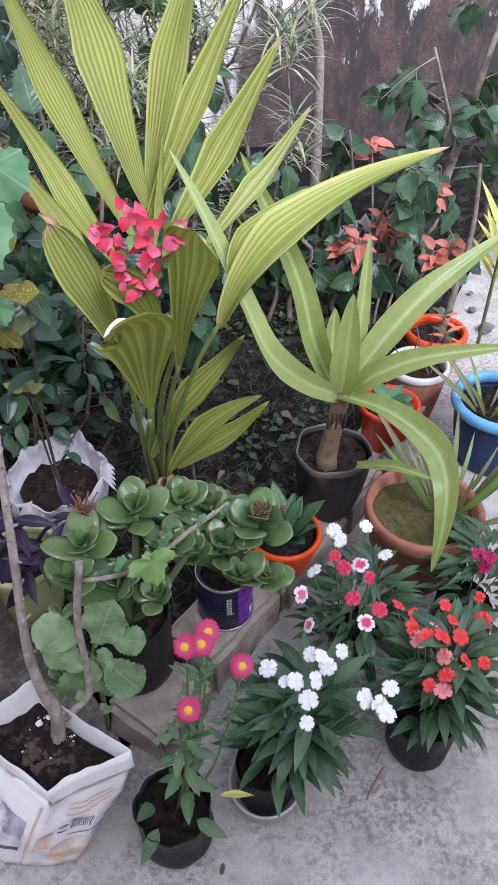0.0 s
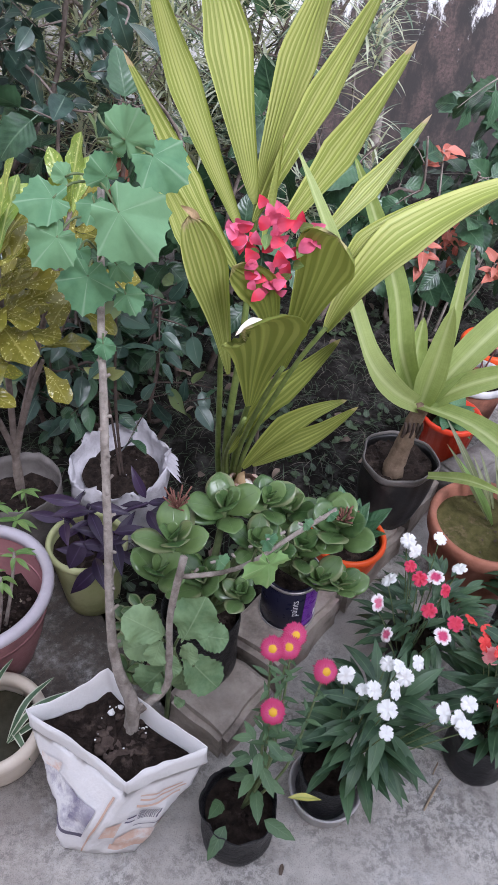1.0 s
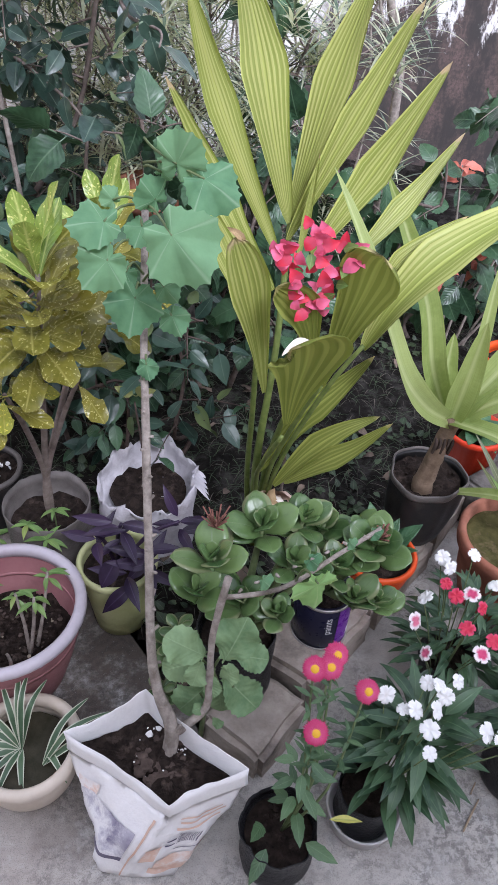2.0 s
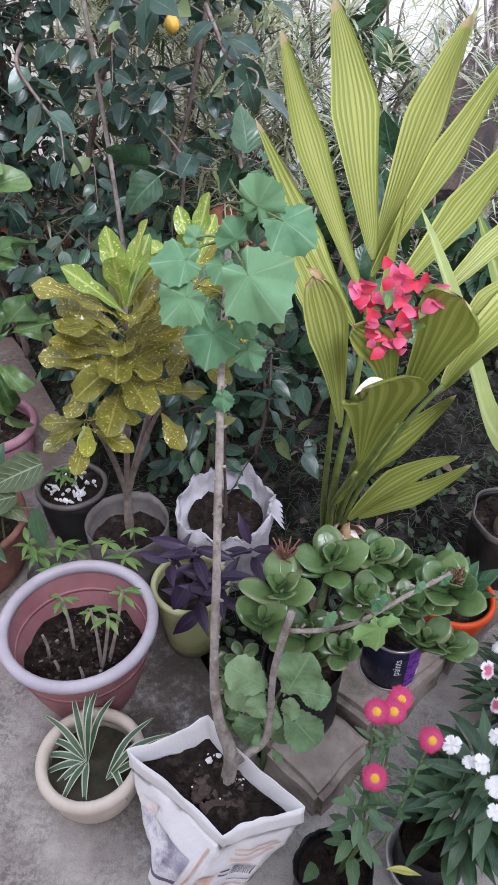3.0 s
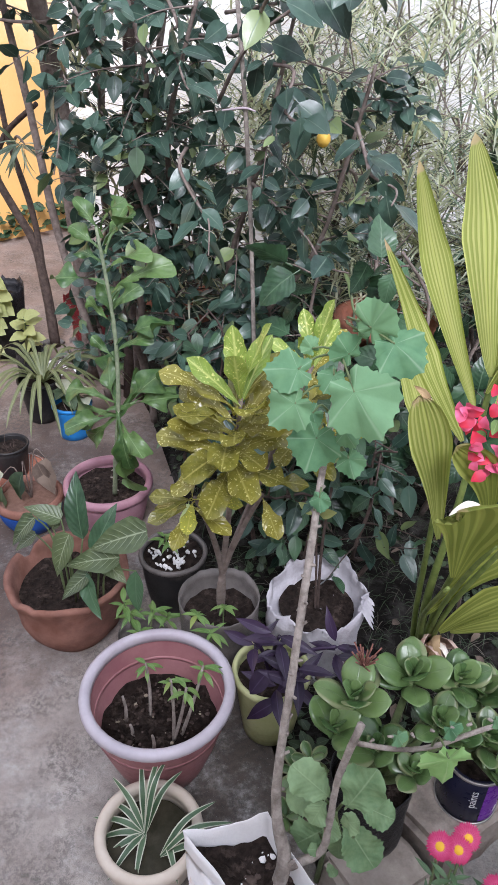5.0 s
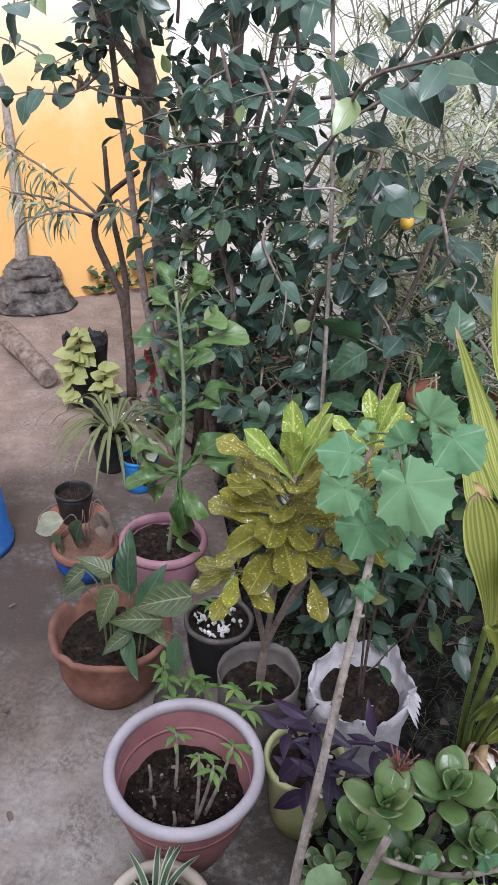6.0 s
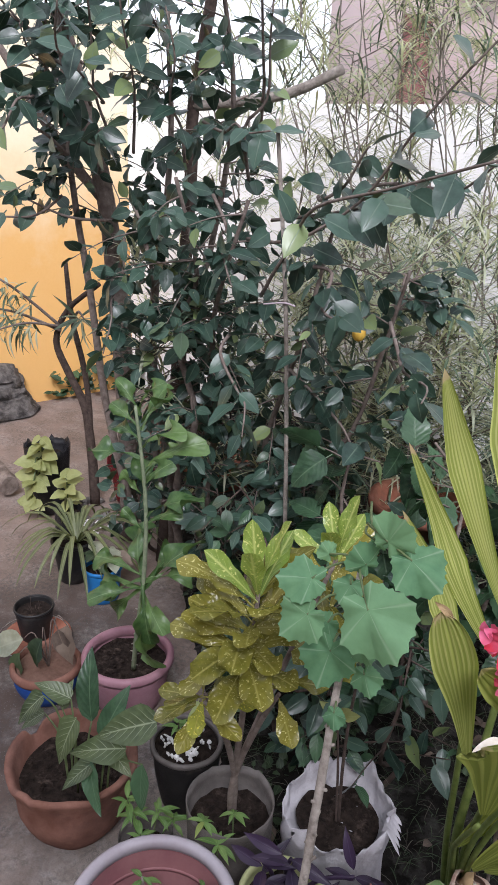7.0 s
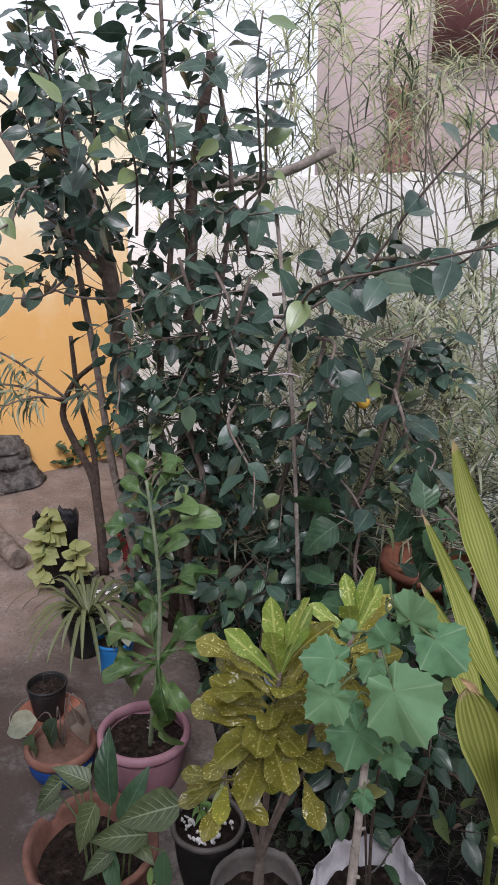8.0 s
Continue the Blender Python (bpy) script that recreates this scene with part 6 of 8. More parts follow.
lime = thing("lime_coleus_in_black_bag", (-2.3, 2.65, 0), "lime-leaved plant spilling from a tall black grow bag", "potted plant")
grow_bag(lime, (-2.3, 2.66, 0), 0.1, 0.34, BLACKBAG, 0.06, 0.4, 0.05)
soil_disc((-2.3, 2.66, 0.28), 0.09, lime, SOIL, 0.01)
lime_leaf = [leaf_mesh("leaf", 0.115, 0.08, "ovate", L_LIME, 0.5, 0.15, 0.1, teeth=5, seed=i) for i in range(3)]
for foot, tip, pairs in (((-2.27, 2.6, 0.27), (-2.23, 2.54, 0.43), 4), ((-2.27, 2.58, 0.3), (-2.25, 2.51, 0.31), 3), ((-2.27, 2.56, 0.26), (-2.26, 2.5, 0.2), 3), ((-2.28, 2.56, 0.24), (-2.27, 2.49, 0.11), 2)):
    for i in range(2 * pairs):
        a = (i // 2) * 1.35 + (i % 2) * math.pi + rand(-0.3, 0.3)
        p = V(*tip).lerp(V(*foot), (i // 2) * 0.25)
        put(rng.choice(lime_leaf), frame_of(p, (math.cos(a) * 1.2, -0.3 - 0.2 * abs(math.sin(a)), rand(-0.7, 0.2)), (0, -0.75, 0.7), rand(0.8, 1.1) * (0.75 + 0.12 * (i // 2)), rand(-0.2, 0.2)), lime)
    part("stem", tube([foot, V(*foot).lerp(V(*tip), 0.5) + V(0, -0.01, 0.02), tip], [0.005, 0.004, 0.003], 6), GREENSTEM, lime)
lime2 = thing("lime_coleus_seedling", (-2.06, 2.5, 0), "small lime-leaved seedling in a black bag", "potted plant")
grow_bag(lime2, (-2.06, 2.5, 0), 0.06, 0.12, BLACKBAG, 0.06, 1.4, 0.02)
soil_disc((-2.06, 2.5, 0.1), 0.055, lime2, SOIL, 0.008)
for i in range(12):
    a = i * 2.4
    put(rng.choice(lime_leaf), frame_of((-2.06, 2.5, 0.29 - 0.012 * i), (math.cos(a), math.sin(a), 0.5 - 0.06 * i), (0, -0.6, 0.8), 0.75), lime2)
part("stem", tube([(-2.06, 2.5, 0.09), (-2.06, 2.5, 0.29)], [0.004, 0.003], 6), GREENSTEM, lime2)

jew = thing("purple_heart_in_lime_pot", (-0.41, 1.165, 0), "purple-leaved trailing plant in a pale lime plastic pot", "potted plant")
turned_pot(jew, (-0.41, 1.165, 0), 0.088, 0.215, 0.065, LIMEPOT, 0.004, 0.007, 0.02, None, 0, 0.06)
soil_disc((-0.41, 1.165, 0.18), 0.08, jew, SOIL, 0.01)
jl = [leaf_mesh("leaf", 0.12, 0.034, "lance", L_JEW, 0.5, 0.35, 0.05, rows=9, seed=i) for i in range(3)]
jl_wide = leaf_mesh("leaf", 0.1, 0.052, "ovate", L_JEW, 0.3, 0.25, 0.05, rows=9, seed=5)
for q, n in (((-0.385, 1.13, 0.37), 6), ((-0.33, 1.1, 0.32), 6), ((-0.265, 1.17, 0.345), 4), ((-0.44, 1.12, 0.34), 4), ((-0.37, 1.08, 0.28), 4)):
    q = V(*q)
    part("stem", tube([(-0.41, 1.165, 0.17), V(-0.41, 1.15, 0.26).lerp(q, 0.5), q], [0.005, 0.005, 0.004], 6), L_JEW, jew)
    for k in range(n):
        a = k * 2.4 + rand(0, 0.6)
        put(rng.choice(jl), frame_of(q - V(0, 0, 0.012 * k), (math.cos(a), math.sin(a) * 0.7 - 0.3, rand(-0.2, 0.8)), (0, -0.5, 1), rand(0.6, 0.85), rand(-0.3, 0.3)), jew)
for p, d, k, sc in (((-0.39, 1.08, 0.31), (-0.45, -0.35, -0.8), 1, 0.85), ((-0.35, 1.06, 0.26), (-0.7, -0.35, -0.62), 0, 1.0), ((-0.4, 1.12, 0.385), (-0.9, -0.1, 0.2), 0, 0.75), ((-0.27, 1.18, 0.35), (-0.3, 0.1, 0.7), 2, 0.7), ((-0.24, 1.16, 0.37), (0.5, -0.2, 0.1), 2, 0.55)):
    put(jl_wide if k == 1 else jl[k], frame_of(p, d, (-0.1, -0.7, 0.7), sc), jew)

wbag = thing("sapling_in_white_bag", (-0.38, 1.42, 0), "thin dark sapling in a torn white plastic bag of soil", "potted plant")
torn = grow_bag(wbag, (-0.375, 1.42, 0.0), 0.115, 0.255, DULLSACK, 0.15, 0.7, 0.03, segs=80)
for v in torn.data.vertices:
    # the mouth slumps towards the front and is torn along its edge
    if v.co.z > 0.185:
        f = min(1.0, (v.co.z - 0.185) / 0.05)
        slump = max(0.0, -(v.co.y - 1.42) / 0.115)
        v.co.z -= f * (0.035 * slump + 0.012 * abs(noise.noise(V(v.co.x * 45, v.co.y * 45, 2))))
        v.co += noise.noise_vector(v.co * 28) * 0.012 * f
soil_disc((-0.375, 1.42, 0.188), 0.1, wbag, SOIL, 0.015)
for k in range(5):
    own(blade([(-0.262, 1.44 - 0.01 * k, 0.235), (-0.245, 1.435 - 0.012 * k, 0.25), (-0.225 + 0.004 * k, 1.43 - 0.02 * k, 0.235)], 0.011, DULLSACK, (0, -0.5, 1), 0, 0, "strap", 0.2, 6, name="torn_strip"), wbag, "torn_strip")
part("stem", tube([(-0.37, 1.42, 0.16), (-0.375, 1.42, 0.4), (-0.36, 1.42, 0.65), (-0.34, 1.44, 0.85)], [0.004, 0.0038, 0.003, 0.002], 6), DARKBARK, wbag)
part("stem", tube([(-0.375, 1.415, 0.16), (-0.38, 1.4, 0.35), (-0.39, 1.39, 0.5)], [0.003, 0.003, 0.002], 6), DARKBARK, wbag)
sap = [leaf_mesh("leaf", 0.075, 0.04, "ovate", m, 0.4, 0.2, 0.08, stalk=0.012, seed=i) for i, m in enumerate((L_SHRUB, L_HIB, L_SHRUB))]
sap_y = leaf_mesh("leaf", 0.05, 0.025, "ovate", L_LIME, 0.3, 0.2, 0.05, stalk=0.01, seed=8)
for me_, m in twig_leaves((-0.375, 1.42, 0.45), (-0.34, 1.44, 0.87), sap, 20, 0.5, 0.9, (0.8, 1.2)):
    put(me_, m, wbag)
for a in (0.4, 1.2, 2.4):
    put(sap_y, frame_of((-0.385, 1.385, 0.52), (math.cos(a), -0.4, 0.7), (0, -0.8, 0.6)), wbag)

# ---- the far yard ----
logs = thing("weathered_log", (-2.9, 2.8, 0.06), "grey weathered log lying on the concrete", "log")
part("trunk", tube([(-3.5, 3.13, 0.085), (-3.1, 2.92, 0.08), (-2.8, 2.77, 0.075), (-2.55, 2.64, 0.07)], [0.06, 0.06, 0.055, 0.05], 12, 0.1), LOG, logs, flat=True)
rock = thing("tree_in_burlap_ball", (-3.62, 3.66, 0), "slender tree standing in a torn dark sack of earth", "tree")
ball = part("root_ball", lathe([(0.28, 0.0), (0.3, 0.012)] + [(0.3 - 0.14 * (k / 24) ** 0.8, 0.012 + 0.28 * k / 24) for k in range(1, 25)] + [(0.12, 0.315), (0.06, 0.33)], (-3.62, 3.64, 0), 96, 0.03, 4, 1.0), plain("root_ball", (0.09, 0.08, 0.075), (0.3, 0.275, 0.255), 22, 0.9, 1.0, 0.03, dirt=(0.02, 0.017, 0.016), dirt_at=(0.45, 0.65)), rock, "torn sack over knotted grey roots")
for v in ball.data.vertices:
    if v.co.z > 0.02:
        v.co += noise.noise_vector(Vector((v.co.x * 6, v.co.y * 6, v.co.z * 16))) * 0.03 + noise.noise_vector(Vector((v.co.x * 9, v.co.y * 9, v.co.z * 70))) * 0.02
part("trunk", tube([(-3.645, 3.6, 0.3), (-3.63, 3.6, 0.52), (-3.638, 3.6, 0.9), (-3.672, 3.6, 1.38), (-3.74, 3.55, 1.9)], [0.05, 0.036, 0.032, 0.026, 0.02], 9, 0.06), PALEBARK, rock)
clods("grey_stone", (-3.45, 3.5, 0), 0.2, 8, 0.03, GREYSTONE, rock)
weed = thing("wall_weeds", (-3.3, 4.2, 0), "low green weeds at the foot of the ochre wall", "weeds")
wl_ = [leaf_mesh("leaf", 0.09, 0.06, "ovate", L_HIB, 0.4, 0.2, 0.1, teeth=4, seed=20 + i) for i in range(2)]
plant_items(weed, [(rng.choice(wl_), frame_of((x := -3.42 + rand(0, 0.42), 4.12 + (x + 3.42) * 1.6 + rand(-0.16, 0.02), rand(0.03, 0.2)), (rand(-1, 1), rand(-1, 0.2), rand(-0.1, 0.7)), (0, -0.5, 1), rand(0.6, 1.1))) for _ in range(120)], (-3.2, 4.0, 0.1), reach=120)

bucket = thing("blue_bucket", (-1.87, 1.5, 0), "blue plastic bucket standing upside down on the concrete", "bucket")
BB = (-1.87, 1.5, 0)
part("body", lathe([(0.15, 0.0), (0.15, 0.03), (0.142, 0.035), (0.105, 0.44), (0.095, 0.45), (0.02, 0.452)], BB, 40), plain("mid_blue_plastic", (0.025, 0.11, 0.36), (0.05, 0.17, 0.46), 12, 0.45, 0.05, dirt=(0.1, 0.12, 0.2)), bucket)

trough = thing("clay_trough", (-1.85, 3.35, 0), "long reddish clay trough planter", "planter")
part("body", block((0.75, 0.2, 0.2), (-1.9, 3.42, 0.12), -28, 0.015, 0.004, 2), TERRA, trough)
part("soil", block((0.68, 0.13, 0.02), (-1.9, 3.42, 0.222), -28, 0.004, 0.004, 2), SOIL, trough)
redsack = thing("crumpled_red_bag", (-2.0, 2.98, 0), "crumpled dark red plastic bag on the ground", "bag")
grow_bag(redsack, (-1.98, 2.98, 0), 0.13, 0.22, plain("dark_red_plastic", (0.11, 0.012, 0.014), (0.19, 0.022, 0.024), 12, 0.4, 0.7, 0.03), 0.16, 0.3, 0.1, flat=True)
debris = thing("rubble_heap", (-2.05, 2.7, 0), "grey stones and crumpled plastic at the tree's foot", "rubble")
clods("stone", (-2.08, 2.72, 0), 0.16, 26, 0.035, GREYSTONE, debris)
clods("plastic_scrap", (-1.95, 2.6, 0.02), 0.12, 12, 0.03, SACK, debris, squash=0.4)


# ---- kerb plants ----
jade = thing("jade_plant", (-0.12, 0.95, 0.1), "large-leaved green succulent in a black bag on the kerb", "potted plant")
grow_bag(jade, (-0.125, 0.945, 0.095), 0.078, 0.2, BLACKBAG, 0.05, 0.9, 0.02)
soil_disc((-0.125, 0.945, 0.255), 0.072, jade, SOIL, 0.01)
jl_big = [leaf_mesh("leaf", 0.08, 0.055, "paddle", m, 0.15, 0.18, 0.05, rows=10, cols=6, thick=0.012, seed=30 + i) for i, m in enumerate((L_JADE, L_JADERIM, L_JADE))]


def succulent(parent, root, heads, meshes, sizes):
    """Rosettes of leaf pairs, each pair crosswise to the last."""
    for (x, y, z, s, n) in heads:
        q = V(x, y, z)
        part("stem", tube([root, V(*root).lerp(q, 0.55) + V(0, 0, -0.015), q], [0.009, 0.008, 0.006], 7, 0.05), GREENSTEM, parent)
        turn = rand(0, 3)
        tilt = V(rand(-0.3, 0.3), rand(-0.55, 0.0), 1).normalized()
        for i in range(n):
            u = i / n
            a = turn + (i // 2) * 1.45 + (i % 2) * math.pi + rand(-0.25, 0.25)
            el = 1.35 - 1.0 * u
            d = V(math.cos(a) * math.cos(el), math.sin(a) * math.cos(el), math.sin(el))
            d = d + tilt * 0.25 - UP * 0.25
            put(rng.choice(meshes), frame_of(q + V(0, 0, -0.05 * u * s), d, tilt * 1.2 - V(d.x, d.y, 0) * 0.4, s * sizes * (0.5 + 0.62 * min(1, u * 1.7)) * rand(0.85, 1.12), rand(-0.3, 0.3)), parent)


succulent(jade, (-0.125, 0.945, 0.26), ((-0.175, 0.91, 0.54, 0.95, 9), (-0.2, 0.88, 0.48, 0.95, 7), (-0.09, 0.99, 0.55, 0.9, 11), (-0.03, 0.95, 0.5, 0.72, 10), (-0.12, 0.88, 0.47, 0.8, 8), (-0.01, 1.03, 0.53, 0.78, 11), (-0.05, 0.89, 0.42, 0.62, 9), (0.01, 0.97, 0.46, 0.62, 9), (-0.13, 0.93, 0.42, 0.75, 8)), jl_big, 1.0)
part("dried_flower_head", join([tube([(-0.175, 0.95, 0.57), (-0.175 + rand(-0.025, 0.025), 0.95 + rand(-0.025, 0.025), 0.57 + rand(0.01, 0.04))], [0.001, 0.0016], 5) for _ in range(34)]), RUST, jade, "rust-brown dried flower head")

small_jade = leaf_mesh("leaf", 0.038, 0.026, "paddle", L_JADERIM, 0.25, -0.1, 0.05, rows=7, cols=4, thick=0.004, seed=40)
side = thing("little_succulent", (-0.27, 0.93, 0.02), "small pale-leaved succulent sprawling at the kerb's end", "plant")
for (x, y, z) in ((-0.235, 0.87, 0.38), (-0.265, 0.89, 0.3), (-0.27, 0.87, 0.16)):
    part("stem", tube([(-0.27, 0.93, 0.02), (x, y + 0.02, z * 0.6), (x, y, z)], [0.005, 0.004, 0.003], 6), GREENSTEM, side)
    for i in range(9):
        a = i * 2.4
        put(small_jade, frame_of((x, y, z - 0.003 * i), (math.cos(a), math.sin(a), 0.9 - 0.15 * i), UP, rand(0.8, 1.2)), side)

coleus = thing("scalloped_leaf_plant", (-0.15, 0.83, 0.02), "soft plant with broad scalloped pale green leaves", "plant")
col = [leaf_mesh("leaf", 0.105, 0.09, "paddle", L_COLEUS, 0.35, 0.1, 0.3, teeth=9, rows=18, cols=6, stalk=0.01, seed=50 + i) for i in range(3)]
for (x, y, z), d, s in (
    ((-0.205, 0.772, 0.462), (-0.6, -0.1, 0.55), 0.8), ((-0.13, 0.772, 0.482), (0.3, 0.1, 0.8), 0.92), ((-0.115, 0.768, 0.345), (0.75, -0.4, -0.6), 0.86),
    ((-0.195, 0.775, 0.305), (-0.6, -0.3, -0.7), 0.84), ((-0.19, 0.762, 0.405), (-0.2, -0.4, -0.6), 0.5), ((-0.138, 0.762, 0.405), (0.35, -0.2, 0.55), 0.46),
    ((-0.183, 0.75, 0.313), (-0.5, -0.4, 0.2), 0.26), ((-0.152, 0.752, 0.262), (0.4, -0.3, -0.3), 0.24), ((-0.1, 0.79, 0.42), (0.9, 0.0, -0.2), 0.62),
    ((-0.22, 0.79, 0.38), (-0.8, -0.2, -0.3), 0.66), ((-0.15, 0.785, 0.285), (0.1, -0.3, -0.9), 0.66), ((-0.165, 0.77, 0.36), (0.2, -0.7, -0.5), 0.4)):
    d = V(*d).normalized()
    put(rng.choice(col), frame_of(V(x, y, z) - d * 0.055 * s, d, (rand(-0.25, 0.25), -0.8, 0.7), s, rand(-0.12, 0.12)), coleus)
part("stem", tube([(-0.19, 0.85, 0.0), (-0.18, 0.83, 0.16), (-0.163, 0.782, 0.39)], [0.006, 0.005, 0.004], 7), GREENSTEM, coleus)
for (x, y, z) in ((-0.2, 0.775, 0.445), (-0.135, 0.775, 0.46), (-0.125, 0.772, 0.355), (-0.185, 0.775, 0.32)):
    part("leaf_stalk", tube([(-0.165, 0.79, 0.375), ((x - 0.165) / 2, 0.777, z - 0.02), (x, y, z)], [0.003, 0.0025, 0.002], 5), GREENSTEM, coleus)

tin = thing("jade_in_paint_tin", (0.065, 1.08, 0.115), "round-leaved succulent in a purple and black paint tin on the kerb", "potted plant")
body = part("tin", lathe([(0.06, 0), (0.063, 0.004), (0.063, 0.145), (0.058, 0.147), (0.057, 0.1)], (0.065, 1.08, 0.115), 40), INK, tin, "near-black paint tin")
for z in (0.003, 0.142):
    part("rim", lathe([(0.0635, z - 0.004), (0.066, z - 0.002), (0.066, z + 0.003), (0.0635, z + 0.005)], (0.065, 1.08, 0.115), 40, hoop=True), STEEL, tin)


def wrap(a0, a1, z0, z1, r, material, name, parent, at):
    bm = bmesh.new()
    n = 14
    lo = [bm.verts.new((at[0] + r * math.cos(radians(a0 + (a1 - a0) * i / n)), at[1] + r * math.sin(radians(a0 + (a1 - a0) * i / n)), at[2] + z0)) for i in range(n + 1)]
    hi = [bm.verts.new((v.co.x, v.co.y, at[2] + z1)) for v in lo]
    for i in range(n):
        bm.faces.new((lo[i], lo[i + 1], hi[i + 1], hi[i]))
    return part(name, bm, material, parent)


AT = (0.065, 1.08, 0.115)
wrap(-62, 40, 0.012, 0.136, 0.0638, PURPLE, "purple_panel", body, AT)
wrap(-32, -22, 0.03, 0.052, 0.0644, WHITEINK, "white_mark", body, AT)


def lettering(text, at, size, rot, material, parent, curve_r=None):
    cu = bpy.data.curves.new("lettering", "FONT")
    cu.body, cu.size, cu.align_x = text, size, "CENTER"
    tmp = bpy.data.objects.new("tmp_text", cu)
    scene.collection.objects.link(tmp)
    bpy.context.view_layer.update()
    me_ = bpy.data.meshes.new_from_object(tmp)
    bpy.data.objects.remove(tmp)
    me_.materials.append(material)
    ob = new("lettering", me_)
    ob.parent = parent
    ob.matrix_parent_inverse = world_of(parent).inverted()
    ob.matrix_basis = Matrix.Translation(at) @ rot
    return ob


ang = radians(-76)
lettering("paints", (0.065 + 0.0648 * math.cos(ang), 1.08 + 0.0648 * math.sin(ang), 0.115 + 0.09), 0.024, Matrix.Rotation(ang + math.pi / 2, 4, "Z") @ Matrix.Rotation(math.pi / 2, 4, "X") @ Matrix.Rotation(math.pi / 2, 4, "Z"), WHITEINK, body)
soil_disc((0.065, 1.08, 0.235), 0.057, tin, SOIL, 0.008)
jl_mid = [leaf_mesh("leaf", 0.066, 0.046, "paddle", m, 0.05, 0.16, 0.04, rows=10, cols=6, thick=0.01, seed=60 + i) for i, m in enumerate((L_JADE, L_JADERIM, L_JADE))]
succulent(tin, (0.065, 1.08, 0.25), ((0.14, 1.04, 0.47, 1.15, 13), (0.06, 1.0, 0.44, 1.0, 10), (0.1, 0.97, 0.38, 0.95, 9), (0.15, 0.98, 0.36, 0.9, 9), (0.04, 1.1, 0.44, 1.0, 10), (0.0, 1.02, 0.4, 0.9, 9), (0.12, 1.1, 0.42, 1.0, 9)), jl_mid, 1.0)
part("dried_flower_head", join([tube([(0.14, 1.03, 0.48), (0.14 + rand(-0.018, 0.018), 1.03 + rand(-0.018, 0.018), 0.48 + rand(0.01, 0.035))], [0.0015, 0.002], 5) for _ in range(16)]), RUST, tin, "rust-brown dried flower head")

snake = thing("banded_plant_in_orange_pot", (0.2, 1.215, 0.11), "dark banded rosette plant in an orange plastic pot on the kerb", "potted plant")
turned_pot(snake, (0.205, 1.225, 0.11), 0.085, 0.115, 0.062, ORANGE, 0.004, 0.007, 0.018, None, 0.004, 0.04)
soil_disc((0.205, 1.225, 0.2), 0.078, snake, SOIL, 0.01)
sn = [leaf_mesh("leaf", 0.115, 0.052, "ovate", L_SANS, 0.25, 0.35, 0.06, rows=9, thick=0.003, seed=70 + i) for i in range(3)]
for i in range(13):
    a = i * 2.39996
    put(rng.choice(sn), frame_of((0.205 + 0.02 * math.cos(a), 1.225 + 0.02 * math.sin(a), 0.2), (math.cos(a), math.sin(a), 2.2 - 0.1 * i), UP, rand(0.8, 1.1)), snake)
part("dried_flower_head", join([tube([(0.18, 1.16, 0.33), (0.18 + rand(-0.022, 0.022), 1.16 + rand(-0.022, 0.022), 0.355 + rand(0.0, 0.03))], [0.0012, 0.002], 5) for _ in range(26)]), RUST, snake, "rust-red flower head")

# ---- dianthus ----
dl = [leaf_mesh("leaf", 0.075, 0.018, "lance", L_DIANTHUS, 0.9, 0.3, 0.0, rows=6, cols=2, seed=80 + i) for i in range(4)]
dl_big = [leaf_mesh("leaf", 0.1, 0.026, "lance", L_DIANTHUS, 0.9, 0.25, 0.03, rows=7, cols=2, seed=90 + i) for i in range(4)]


def petal_ring(name, r, material, petals=5, fringe=7):
    """One flat five-petalled flower with fringed edges, its face along +z."""
    verts, uvs, faces = [(0, 0, -0.0015)], [(0.5, 0.0)], []
    per = fringe * 2
    n = petals * per
    for f, z in ((0.45, 0.0012), (0.8, 0.0018), (1.0, -0.0005)):
        for i in range(n):
            a = 2 * math.pi * i / n
            k = (i % per) / per
            notch = 1 - 0.3 * max(0, 1 - min(k, 1 - k) * 7) ** 1.5 * f
            fr = (0.93 if i % 2 else 1.05) if f == 1.0 else 1.0
            rr = r * f * notch * fr * (1 + 0.08 * math.sin(7.3 * (i // per)))
            verts.append((rr * math.cos(a), rr * math.sin(a), z + 0.0012 * math.sin(a * 5 + 1) + (0.001 if (i // per) % 2 else 0)))
            uvs.append((0.5, f))
    for i in range(n):
        j = (i + 1) % n
        faces.append((0, 1 + i, 1 + j))
        for q in (0, 1):
            faces.append((1 + q * n + i, 1 + (q + 1) * n + i, 1 + (q + 1) * n + j, 1 + q * n + j))
    return from_lists(name, verts, uvs, faces, material)


FLOWERS = {k: petal_ring("flower", 0.0195, m) for k, m in (("w", P_WHITE), ("p", P_PINKWHITE), ("c", P_CRIMSON), ("r", P_RED), ("s", P_SALMON), ("m", P_MAGENTA))}


